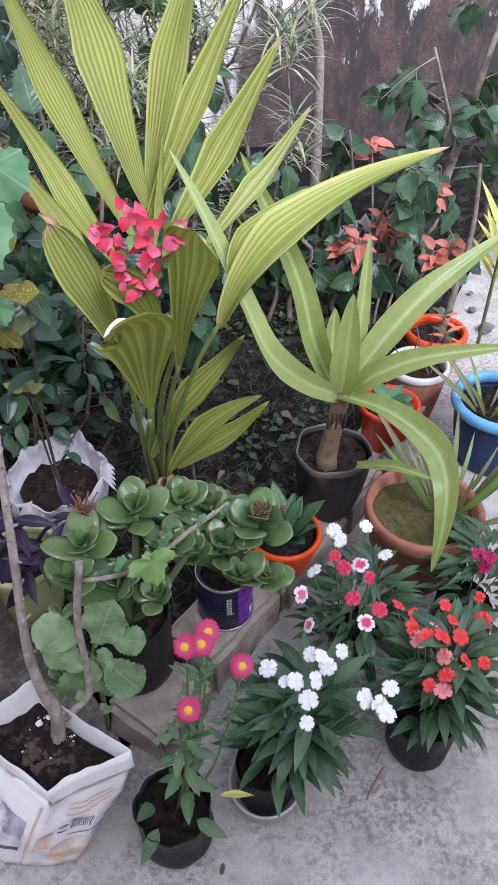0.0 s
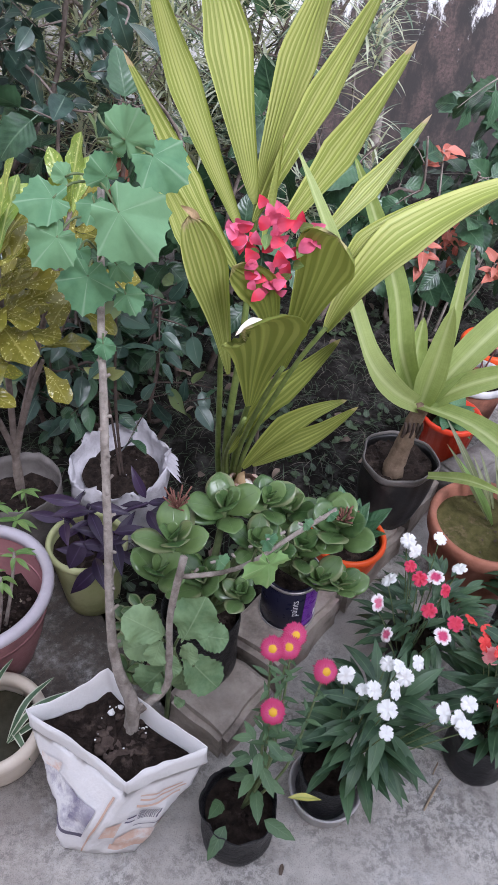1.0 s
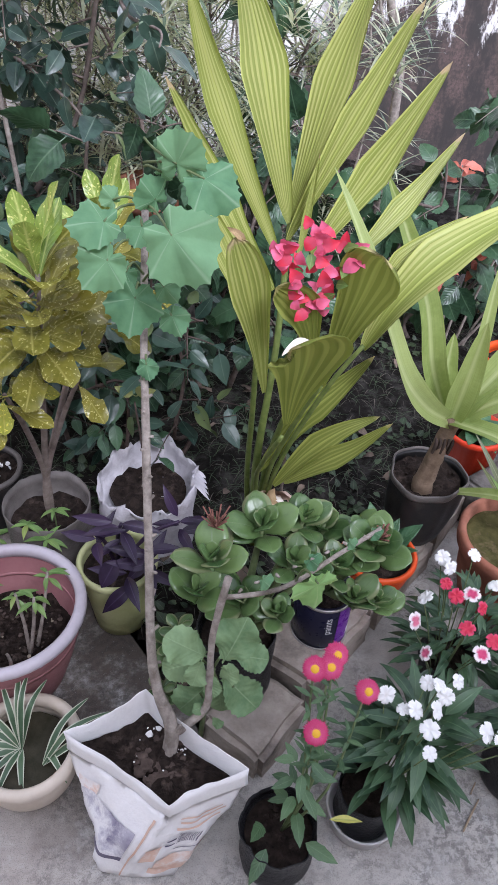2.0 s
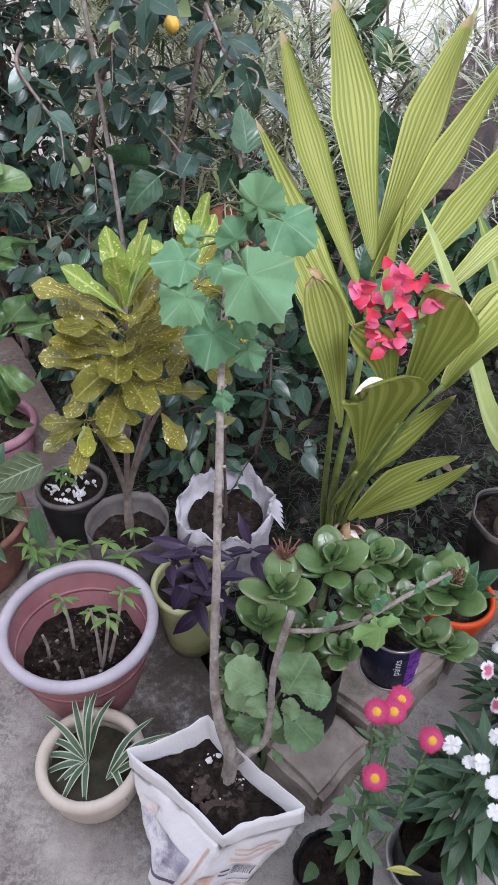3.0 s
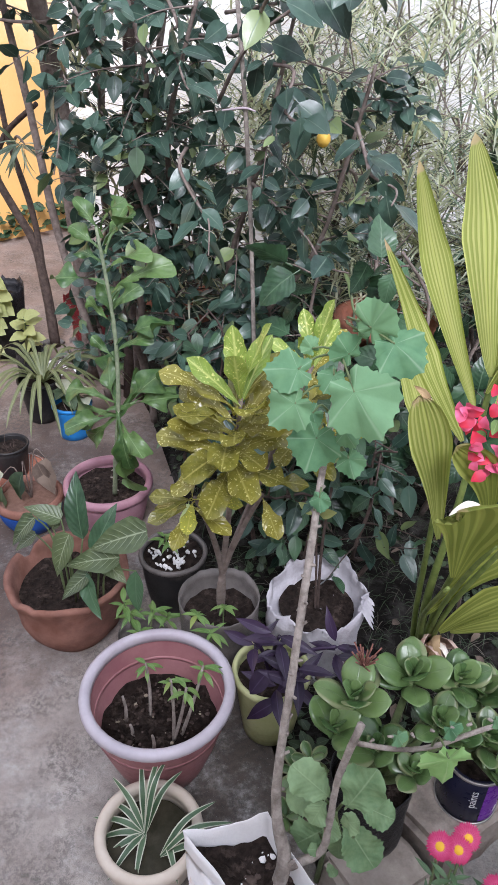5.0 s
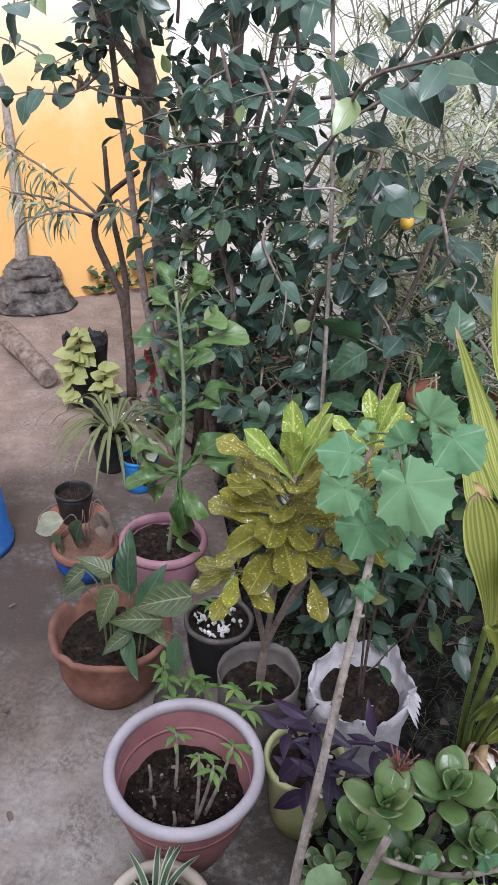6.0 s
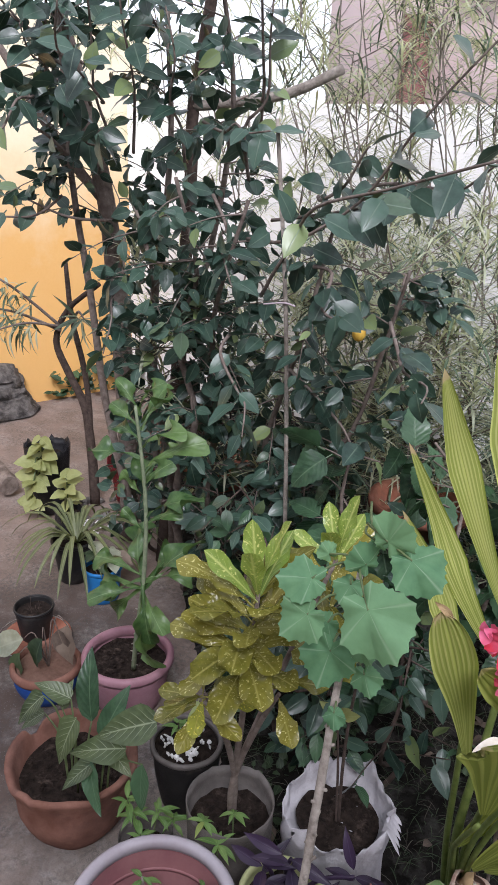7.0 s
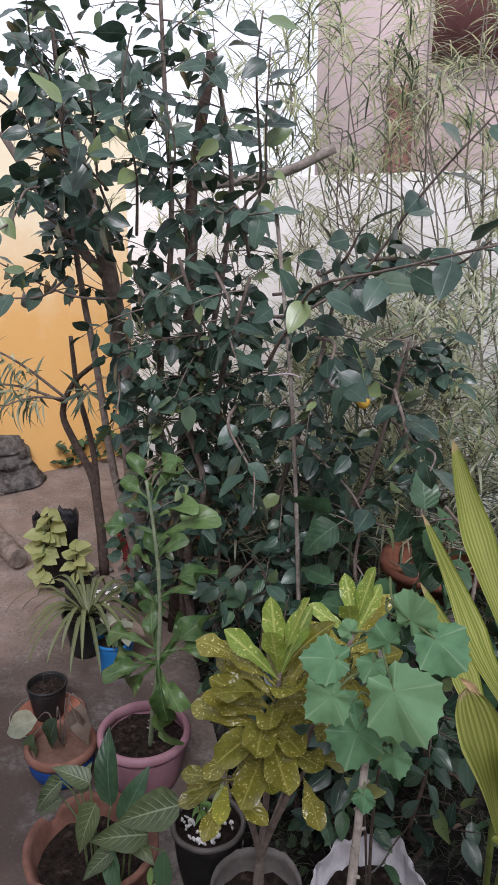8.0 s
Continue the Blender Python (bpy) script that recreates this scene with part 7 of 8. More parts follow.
def dianthus(name, label, at, top, n_leaf, blooms, meshes, spread, group="dianthus along the kerb", maker=None, lean=(0.3, 0.35)):
    """at: the container's foot; top: height of its soil; blooms: (x, y, z, colour)."""
    e = thing(name, at, label, "potted plant", group)
    maker(e)
    items = []
    for i in range(n_leaf):
        a = i * 2.39996
        u = i / n_leaf
        r0 = spread * math.sqrt(u) * 0.45
        hgt = top + 0.02 + (0.15 - 0.06 * u) * rand(0.1, 1.1)
        p = V(at[0] + r0 * math.cos(a) + lean[0] * (hgt - top), at[1] + r0 * math.sin(a) + lean[1] * (hgt - top), hgt)
        d = V(math.cos(a), math.sin(a) + 0.15, rand(0.3, 1.5) - 0.5 * u)
        items.append((rng.choice(meshes), frame_of(p, d, UP, rand(0.75, 1.15), rand(-0.3, 0.3))))
    stems = []
    for (x, y, z, c) in blooms:
        stems.append(tube([(at[0] + (x - at[0]) * 0.25, at[1] + (y - at[1]) * 0.25, top), (at[0] + (x - at[0]) * 0.7, at[1] + (y - at[1]) * 0.7, top + (z - top) * 0.6), (x, y + 0.004, z - 0.02)], [0.0016, 0.0014, 0.0012], 5))
        stems.append(tube([(x, y + 0.004, z - 0.024), (x, y + 0.002, z - 0.006)], [0.002, 0.0034], 6))
    for st in stems:
        part("stem", st, GREENSTEM, e)
    plant_items(e, items, (at[0], at[1] - 0.5, top + 0.3), reach=300)
    for (x, y, z, c) in blooms:
        put(FLOWERS[c], frame_of((x, y, z), (rand(-1, 1), rand(0.2, 1), rand(-0.1, 0.4)), V(rand(-0.9, 0.9), rand(-1.2, 0.1), 0.8), rand(0.65, 0.95)), e, "flower")
    return e


def bag_maker(at, r, h, ph):
    def make(e):
        grow_bag(e, at, r, h, BLACKBAG, 0.07, ph, 0.02)
        soil_disc((at[0], at[1], h * 0.82), r * 0.93, e, SOIL, 0.008)
    return make


def bowl_maker(e):
    part("bowl", lathe([(0.06, 0.0), (0.066, 0.004), (0.072, 0.045), (0.075, 0.05), (0.071, 0.052), (0.066, 0.04), (0.055, 0.01)], (0.148, 0.71, 0), 40), WHITEPOT, e, "shallow white plastic bowl")
    grow_bag(e, (0.148, 0.712, 0.008), 0.056, 0.12, BLACKBAG, 0.05, 0.5, 0.012)
    soil_disc((0.148, 0.712, 0.11), 0.052, e, SOIL, 0.006)


dianthus("white_dianthus", "white dianthus in flower, its black bag standing in a white bowl", (0.17, 0.735, 0), 0.11, 115, [(x, y, 0.34 + rand(-0.012, 0.012), "w") for x, y in ((0.23, 0.81), (0.25, 0.8), (0.26, 0.785), (0.29, 0.82), (0.18, 0.76), (0.2, 0.755), (0.235, 0.75), (0.22, 0.72), (0.215, 0.68), (0.15, 0.78), (0.32, 0.72), (0.345, 0.71), (0.352, 0.69), (0.365, 0.735))], dl_big, 0.13, maker=bowl_maker, lean=(0.45, 0.3))
dianthus("pink_dianthus", "pink and white dianthus in flower in a small black pot", (0.34, 1.0, 0), 0.1, 130, [(0.22, 0.93, 0.36, "p"), (0.34, 0.87, 0.35, "p"), (0.23, 0.86, 0.36, "p"), (0.32, 0.92, 0.36, "c"), (0.31, 0.99, 0.37, "c"), (0.295, 1.02, 0.37, "c"), (0.345, 1.0, 0.365, "p"), (0.36, 0.97, 0.36, "c"), (0.37, 0.9, 0.35, "c"), (0.3, 1.09, 0.37, "w"), (0.37, 1.1, 0.37, "w"), (0.4, 1.03, 0.36, "w"), (0.25, 0.99, 0.36, "w"), (0.31, 1.06, 0.37, "w")], dl, 0.2, maker=lambda e: (turned_pot(e, (0.36, 1.03, 0), 0.062, 0.11, 0.048, BLACKPOT, 0.004, 0.005, 0.01, None, 0, 0.03), soil_disc((0.36, 1.03, 0.092), 0.056, e, SOIL, 0.006)))
dianthus("red_dianthus", "scarlet and salmon dianthus in flower in a black bag", (0.478, 0.81, 0), 0.12, 115, [(x, y, 0.31 + rand(-0.015, 0.015), c) for x, y, c in ((0.42, 0.94, "r"), (0.45, 0.92, "r"), (0.51, 0.93, "r"), (0.58, 0.9, "r"), (0.52, 0.9, "r"), (0.53, 0.87, "r"), (0.46, 0.86, "r"), (0.49, 0.86, "r"), (0.49, 0.83, "s"), (0.45, 0.87, "s"), (0.48, 0.89, "s"), (0.45, 0.77, "r"), (0.47, 0.755, "s"), (0.48, 0.78, "r"), (0.53, 0.82, "r"), (0.56, 0.81, "r"), (0.44, 0.89, "r"))], dl_big, 0.13, maker=bag_maker((0.478, 0.81, 0), 0.066, 0.135, 0.3))
dianthus("magenta_dianthus", "deep magenta dianthus in a black bag", (0.62, 1.06, 0), 0.12, 130, [(0.62, 1.08, 0.3, "m"), (0.64, 1.07, 0.305, "m"), (0.625, 1.045, 0.3, "m"), (0.67, 1.05, 0.3, "m"), (0.6, 0.98, 0.28, "r")], dl, 0.17, maker=bag_maker((0.62, 1.08, 0), 0.066, 0.13, 1.3))

aster = thing("pink_asters_in_bag", (-0.025, 0.63, 0), "pink double asters with yellow centres in a black bag of soil", "potted plant")
grow_bag(aster, (-0.025, 0.632, 0), 0.068, 0.13, BLACKBAG, 0.06, 1.9, 0.025)
soil_disc((-0.025, 0.632, 0.1), 0.064, aster, SOIL, 0.012)
clods("crumbly_soil", (-0.025, 0.632, 0.104), 0.055, 40, 0.006, SOIL, aster)
ray_petal = leaf_mesh("petal", 0.0155, 0.0034, "strap", P_ASTER, 0.3, 0.2, 0.0, rows=4, cols=2, seed=99)
heads = ((0.014, 0.678, 0.385), (0.008, 0.755, 0.452), (0.035, 0.76, 0.452), (0.045, 0.78, 0.458), (0.103, 0.747, 0.405))
for (x, y, z) in heads:
    top = V(x, y, z)
    part("stem", tube([(-0.02, 0.635, 0.1), (x * 0.5, 0.66, z * 0.55), (x, y + 0.01, z - 0.04), (x, y, z - 0.004)], [0.003, 0.0026, 0.0022, 0.003], 6), GREENSTEM, aster)
    ax = V(rand(-0.25, 0.25), -0.62, 0.8).normalized()
    fl_ = part("flower", lathe([(0.002, -0.008), (0.006, -0.004), (0.009, 0.004), (0.0065, 0.0075)], (0, 0, 0), 14), P_EYE, aster, "pink aster with a yellow disc")
    fl_.matrix_basis = frame_of(top, V(1, 0.2, 0).cross(ax), ax)
    s1 = ax.cross(V(1, 0, 0)).normalized()
    s2 = ax.cross(s1)
    petals = []
    for ringi, (n, el, sc) in enumerate(((36, -0.15, 1.1), (34, 0.08, 1.02), (30, 0.28, 0.82), (24, 0.5, 0.5))):
        for k in range(n):
            a = 6.283 * k / n + ringi * 0.1
            d = (s1 * math.cos(a) + s2 * math.sin(a)) * math.cos(el) + ax * math.sin(el)
            petals.append((ray_petal, frame_of(top + ax * 0.001 * ringi + d * 0.0065, d, ax, sc * rand(0.9, 1.1))))
    merged("petal_ring", petals, fl_)
al = [leaf_mesh("leaf", 0.048, 0.02, "ovate", L_ASTER, 0.4, 0.2, 0.08, teeth=4, seed=100 + i) for i in range(3)]
al_s = [leaf_mesh("leaf", 0.034, 0.009, "lance", L_ASTER, 0.3, 0.2, 0.0, seed=110 + i) for i in range(2)]
for i in range(20):
    a = i * 2.4
    z = 0.14 + 0.011 * i
    put(rng.choice(al), frame_of((0.0 + 0.015 * math.cos(a), 0.66 + 0.015 * math.sin(a), z), (math.cos(a), math.sin(a), rand(-0.3, 0.5)), UP + V(0, -0.3, 0), rand(0.7, 1.2) * (1.2 - 0.025 * i)), aster)
for (x, y, z) in heads:
    for i in range(12):
        a = i * 2.4
        q = V(x * 0.5, 0.66, z * 0.55).lerp(V(x, y + 0.005, z), 0.2 + 0.06 * i)
        put(rng.choice(al_s), frame_of(q, (math.cos(a), math.sin(a), 0.5), UP, rand(0.7, 1.1)), aster)
for p, d in (((0.02, 0.6, 0.14), (0.8, -0.5, 0.1)), ((-0.05, 0.59, 0.13), (-0.4, -0.8, -0.2)), ((-0.06, 0.62, 0.16), (-0.2, -0.6, 0.7))):
    put(al[0], frame_of(p, d, (0, -0.5, 1), 1.35), aster)
yl = leaf_mesh("leaf", 0.07, 0.014, "lance", L_YELLOW, 0.5, 0.5, 0.2, seed=120)
put(yl, frame_of((0.06, 0.63, 0.17), (0.9, 0.1, -0.05), UP, 1.0), aster, label="yellowing leaf")

# ---- pots east of the kerb ----
clay = thing("clay_pot_with_grass", (0.56, 1.305, 0), "round terracotta pot of mossy soil with thin grassy shoots", "potted plant")
part("pot", lathe([(0.08, 0), (0.095, 0.005), (0.12, 0.1), (0.13, 0.19), (0.144, 0.2), (0.146, 0.232), (0.14, 0.24), (0.128, 0.235), (0.122, 0.18), (0.115, 0.15)], (0.553, 1.29, 0), 48, 0.004), TERRA, clay)
soil_disc((0.553, 1.29, 0.205), 0.127, clay, MOSSY, 0.012)
clods("litter", (0.553, 1.29, 0.207), 0.11, 30, 0.004, DRYSOIL, clay, squash=0.3)
gl = [leaf_mesh("leaf", 0.26, 0.02, "blade", m, 0.6, 0.2, 0.03, rows=10, cols=2, seed=130 + i) for i, m in enumerate((L_SPIDERB, L_SEED, L_SPIDERB))]
for i in range(16):
    a = i * 2.4
    put(rng.choice(gl), frame_of((0.62 + 0.05 * math.cos(a), 1.33 + 0.04 * math.sin(a), 0.2), (math.cos(a) * 0.7, math.sin(a) * 0.7, 1.3), (0, -0.6, 0.6), rand(0.6, 1.15)), clay)
put(gl[0], frame_of((0.66, 1.25, 0.2), (0.8, -0.1, 0.45), (0, -0.5, 1), 1.1), clay)
heart = leaf_mesh("leaf", 0.05, 0.04, "broad", L_COVER, 0.3, 0.1, 0.05, seed=140)
for p in ((0.62, 1.22, 0.22), (0.64, 1.25, 0.23), (0.61, 1.26, 0.22)):
    put(heart, frame_of(p, (rand(-1, 1), -0.7, 0.4), (0, -0.5, 1), rand(0.8, 1.1)), clay)

bluerim = thing("blue_rimmed_pot", (0.875, 1.73, 0), "navy plastic pot with a sky-blue rim, soil and thin shoots", "potted plant")
turned_pot(bluerim, (0.875, 1.735, 0), 0.135, 0.23, 0.1, NAVY, 0.006, 0.014, 0.032, SKYBLUE, 0.004, 0.06)
soil_disc((0.875, 1.735, 0.185), 0.125, bluerim, SOIL, 0.014)
clods("crumbly_soil", (0.875, 1.735, 0.19), 0.11, 90, 0.008, SOIL, bluerim)
for i in range(9):
    a = i * 2.4
    put(rng.choice(gl), frame_of((0.83 + 0.03 * math.cos(a), 1.72 + 0.03 * math.sin(a), 0.19), (math.cos(a) * 0.8, math.sin(a) * 0.6, 1.0), (0, -0.6, 0.6), rand(0.6, 1.0)), bluerim)

creamrim = thing("cream_rimmed_clay_pot", (0.67, 1.95, 0), "brown clay pot with a cream rim and reddish twigs", "potted plant")
turned_pot(creamrim, (0.67, 1.95, 0), 0.092, 0.21, 0.065, TERRA, 0.006, 0.008, 0.025, WHITEPOT, 0.004, 0.05)
soil_disc((0.67, 1.95, 0.175), 0.084, creamrim, SOIL, 0.01)
red_leaf = [leaf_mesh("leaf", 0.06, 0.018, "lance", m, 0.4, 0.2, 0.0, seed=150 + i) for i, m in enumerate((L_CORAL, L_COVER))]
cuttings(creamrim, (0.67, 1.95, 0.18), 7, 0.16, red_leaf, 0.05, 0.5, 0.3, MAROON, 0.0025)

orange2 = thing("orange_pot_with_sapling", (0.79, 2.22, 0), "orange plastic pot with a woody stem growing in it", "potted plant")
turned_pot(orange2, (0.79, 2.215, 0), 0.1, 0.17, 0.075, ORANGE, 0.005, 0.011, 0.03, None, 0.0, 0.05)
soil_disc((0.79, 2.215, 0.135), 0.09, orange2, SOIL, 0.01)
part("trunk", tube([(0.8, 2.2, 0.13), (0.83, 2.23, 0.3), (0.87, 2.3, 0.5), (0.86, 2.33, 0.7)], [0.014, 0.012, 0.009, 0.006], 8, 0.06), BARK, orange2)

basket = thing("red_ribbed_basket_pot", (0.53, 1.69, 0), "red ribbed plastic basket pot with dark leaves", "potted plant")
part("pot", lathe([(0.055, 0), (0.062, 0.004), (0.078, 0.17), (0.088, 0.175), (0.088, 0.19), (0.08, 0.192), (0.07, 0.15)], (0.53, 1.69, 0.06), 64, ridges=22), REDPL, basket)
soil_disc((0.53, 1.69, 0.22), 0.072, basket, SOIL, 0.01)
bl = [leaf_mesh("leaf", 0.09, 0.05, "ovate", L_SANS, 0.4, 0.2, 0.06, seed=160 + i) for i in range(2)]
for i in range(14):
    a = i * 2.4
    put(rng.choice(bl), frame_of((0.53, 1.69, 0.24), (math.cos(a), math.sin(a), 0.9 - 0.08 * i), UP, rand(0.7, 1.1)), basket)
slabs = thing("broken_slab", (0.62, 1.62, 0), "broken piece of pale concrete leaning by the kerb", "rubble")
part("piece", block((0.2, 0.09, 0.16), (0.6, 1.6, 0.08), 35, 0.01, 0.01, 2), GREYSTONE, slabs)

straws = thing("fallen_straw", (0.37, 0.72, 0), "dry plant straw on the concrete", "litter")
part("straw", tube([(0.355, 0.69, 0.003), (0.375, 0.72, 0.004), (0.4, 0.755, 0.003)], [0.002, 0.0025, 0.0015], 5), CANE, straws)
part("straw", tube([(0.385, 0.765, 0.003), (0.4, 0.79, 0.004)], [0.0015, 0.0015], 5), CANE, straws)
chips = thing("fallen_leaves", (0.06, 0.58, 0), "curled dry leaves lying on the concrete", "litter")
dryl = [leaf_mesh("leaf", 0.035, 0.012, "ovate", L_DRY, 0.8, 0.4, 0.2, seed=170 + i) for i in range(2)]
for x, y in ((0.065, 0.575), (-1.25, 0.98), (-1.22, 1.01), (-1.27, 1.02), (-1.2, 0.97), (-1.29, 0.97), (-1.0, 0.82), (-1.24, 1.04), (-1.21, 1.035), (-1.15, 0.7), (0.45, 0.5), (0.0, 0.5), (-1.5, 1.35), (-1.6, 1.1), (-0.9, 0.66)):
    put(rng.choice(dryl), frame_of((x, y, 0.006), (rand(-1, 1), rand(-1, 1), 0), UP, rand(0.7, 1.2)), chips)


# ---- shrubs and trees of the bed ----
def limb(p, q, r0, r1, sag=0.0, jog=0.03, n=4):
    p, q = Vector(p), Vector(q)
    pts = [p]
    for i in range(1, n):
        u = i / n
        pts.append(p.lerp(q, u) + V(rand(-jog, jog), rand(-jog, jog), rand(-jog, jog) - sag * math.sin(math.pi * u)))
    pts.append(q)
    return pts, [r0 + (r1 - r0) * i / n for i in range(n + 1)]


def shrub(e, stems, twigs, twig_len, per_twig, meshes, bark, near, droop=0.4, size=(0.7, 1.15), reach=300, twig_r=0.002, low=0.25, flat=0.5):
    """stems: (foot, end, thickness). Twigs leave them at all heights, leaves stand along the twigs."""
    items, tw = [], []
    for foot, end, r, *bare in stems:
        pts, rad = limb(foot, end, r, r * 0.3, 0.0, 0.07, 6)
        part("stem", tube(pts, rad, 8, 0.06), bark, e)
        first = bare[0] if bare else low
        for k in range(twigs):
            u = first + (1 - first) * (k + rng.random()) / twigs
            j = min(len(pts) - 2, int(u * (len(pts) - 1)))
            b = pts[j].lerp(pts[j + 1], u * (len(pts) - 1) - j)
            a = rand(0, 6.283)
            d = V(math.cos(a), math.sin(a), rand(-flat, flat + 0.3)).normalized()
            ln = twig_len * rand(0.5, 1.2) * (1.15 - 0.4 * u)
            tip = b + d * ln + V(0, 0, -0.1 * ln)
            tw.append(tube([b, b.lerp(tip, 0.5) + V(0, 0, 0.05 * ln), tip], [twig_r * 1.6, twig_r, twig_r * 0.5], 4))
            items += twig_leaves(b, tip, meshes, per_twig, droop, 0.8, size)
    tagged(part("twig_mass", join(tw), bark, e), kind="stuff")
    plant_items(e, items, near, reach=reach)


# the leathery-leaved tree that fills the back of the bed
sl = [leaf_mesh("leaf", 0.07, 0.042, "ovate", L_SHRUB, b, 0.18, 0.06, rows=7, stalk=0.012, seed=200 + i) for i, b in enumerate((0.3, 0.6, 0.15, 0.45))]
tree = thing("leathery_leaved_tree", (-1.55, 2.45, 0), "many-stemmed small tree with dark leathery oval leaves", "tree")
shrub(tree, [
    ((-1.62, 2.45, 0.0), (-1.75, 2.2, 2.35), 0.02, 0.62), ((-1.5, 2.5, 0.0), (-1.4, 2.3, 2.4), 0.02, 0.45), ((-1.42, 2.45, 0.0), (-1.1, 2.1, 2.1), 0.02, 0.35),
    ((-1.3, 2.4, 0.0), (-0.95, 2.0, 1.55), 0.018), ((-1.25, 2.35, 0.0), (-1.15, 1.95, 1.6), 0.018), ((-1.1, 2.3, 0.0), (-0.7, 2.0, 1.5), 0.015),
    ((-1.35, 2.35, 0.0), (-1.35, 2.05, 1.5), 0.016, 0.35), ((-1.0, 2.3, 0.0), (-0.5, 2.05, 1.4), 0.014)],
    34, 0.27, 9, sl, BARK, (-1.0, 1.4, 1.3), 0.25, (0.5, 1.15))
# reaching branches with larger leaves
sb = [leaf_mesh("leaf", 0.09, 0.054, "ovate", L_SHRUB, b, 0.15, 0.08, rows=7, stalk=0.012, seed=210 + i) for i, b in enumerate((0.3, 0.5, 0.2))]
for p, q, n in (((-1.7, 2.2, 1.9), (-1.75, 1.85, 2.12), 16), ((-1.75, 2.2, 1.8), (-1.62, 1.9, 1.98), 16), ((-1.75, 2.25, 1.75), (-1.5, 1.9, 1.84), 15), ((-1.7, 2.2, 1.7), (-1.35, 1.9, 1.72), 14), ((-1.4, 2.3, 2.0), (-1.3, 1.95, 2.15), 14), ((-1.15, 2.1, 1.75), (-0.85, 1.9, 1.72), 13), ((-0.9, 2.05, 1.5), (-0.4, 1.9, 1.6), 13), ((-1.55, 2.2, 1.45), (-2.25, 2.15, 1.62), 15), ((-1.75, 2.2, 1.52), (-2.1, 2.1, 1.42), 9), ((-0.95, 2.0, 1.45), (-0.2, 1.22, 1.66), 13), ((-1.7, 2.1, 1.9), (-1.45, 1.5, 1.66), 13), ((-1.5, 2.1, 1.8), (-1.2, 1.55, 1.95), 11), ((-0.9, 2.0, 1.3), (-0.28, 1.7, 1.9), 12), ((-1.6, 2.2, 1.9), (-1.9, 1.8, 2.2), 9), ((-1.0, 2.1, 1.6), (-0.85, 1.9, 2.1), 9), ((-1.75, 2.2, 2.0), (-1.5, 1.8, 2.25), 9), ((-0.8, 2.0, 1.1), (-0.45, 1.75, 0.98), 7), ((-1.54, 2.10, 1.79), (-1.60, 1.85, 2.19), 13), ((-1.48, 2.10, 1.72), (-1.39, 1.80, 2.21), 14), ((-1.39, 2.10, 1.66), (-1.21, 1.85, 2.17), 14), ((-0.97, 2.10, 1.75), (-0.87, 1.90, 2.18), 13), ((-1.21, 2.10, 1.64), (-1.15, 1.90, 2.00), 12), ((-0.75, 2.00, 1.57), (-0.58, 1.85, 1.69), 8), ((-0.64, 1.95, 1.59), (-0.26, 1.60, 1.66), 9), ((-1.64, 2.10, 1.65), (-1.69, 1.90, 1.85), 10), ((-1.06, 2.00, 1.56), (-0.89, 1.80, 1.35), 8), ((-1.43, 2.10, 1.41), (-1.34, 1.85, 1.10), 9), ((-0.73, 1.95, 1.40), (-0.57, 1.75, 1.30), 9), ((-0.97, 1.95, 1.19), (-0.80, 1.70, 0.99), 9), ((-0.50, 1.90, 1.29), (-0.34, 1.60, 1.19), 8)):
    pts, rad = limb(p, q, 0.0055, 0.002, 0.02, 0.03)
    part("branch", tube(pts, rad, 6, 0.06), BARK, tree)
    for me_, m in twig_leaves(p, q, sb, n, 0.6, 0.8, (0.75, 1.15)):
        if open_air(m.translation):
            put(me_, m, tree)
part("sawn_trunk", tube([(-1.55, 2.5, 0.0), (-1.5, 2.55, 0.9), (-1.48, 2.6, 1.6), (-1.47, 2.6, 1.83), (-1.38, 2.6, 2.27)], [0.03, 0.028, 0.024, 0.022, 0.02], 10, 0.05), DARKBARK, tree)
part("sawn_branch", tube([(-1.47, 2.6, 1.83), (-1.33, 2.6, 1.84), (-1.1, 2.6, 1.87), (-0.92, 2.6, 1.94)], [0.02, 0.018, 0.017, 0.016], 10, 0.05), PALEBARK, tree, "pale sawn-off branch")
part("trunk", tube([(-1.8, 2.6, 0.0), (-1.75, 2.55, 0.5), (-1.72, 2.45, 1.2), (-1.74, 2.4, 1.6), (-1.85, 2.35, 2.1)], [0.045, 0.042, 0.038, 0.032, 0.025], 11, 0.06), BARK, tree)
part("branch", tube([(-1.73, 2.4, 1.5), (-1.85, 2.3, 1.7), (-2.0, 2.2, 2.0)], [0.02, 0.017, 0.012], 8, 0.05), BARK, tree)
cane = thing("bamboo_stake", (-0.78, 1.95, 0.0), "thin grey cane stake tied with a cloth strip", "stake")
part("cane", tube([(-0.74, 1.95, 0.0), (-0.77, 1.945, 0.8), (-0.8, 1.94, 1.3), (-0.85, 1.94, 1.75)], [0.0065, 0.0065, 0.006, 0.005], 8, 0.05), PALEBARK, cane)
part("tie", tube([(-0.86, 1.93, 1.29), (-0.8, 1.93, 1.3), (-0.765, 1.925, 1.295)], [0.002, 0.003, 0.002], 5), TWINE, cane, "pale cloth strip")
lemon = thing("yellow_fruit", (-0.588, 1.936, 1.243), "single ripe yellow fruit hanging among leaves", "fruit")
part("flesh", lathe([(0.002, -0.02), (0.011, -0.016), (0.018, -0.004), (0.017, 0.008), (0.01, 0.017), (0.003, 0.02)], (-0.588, 1.936, 1.243), 20), FRUIT, lemon)
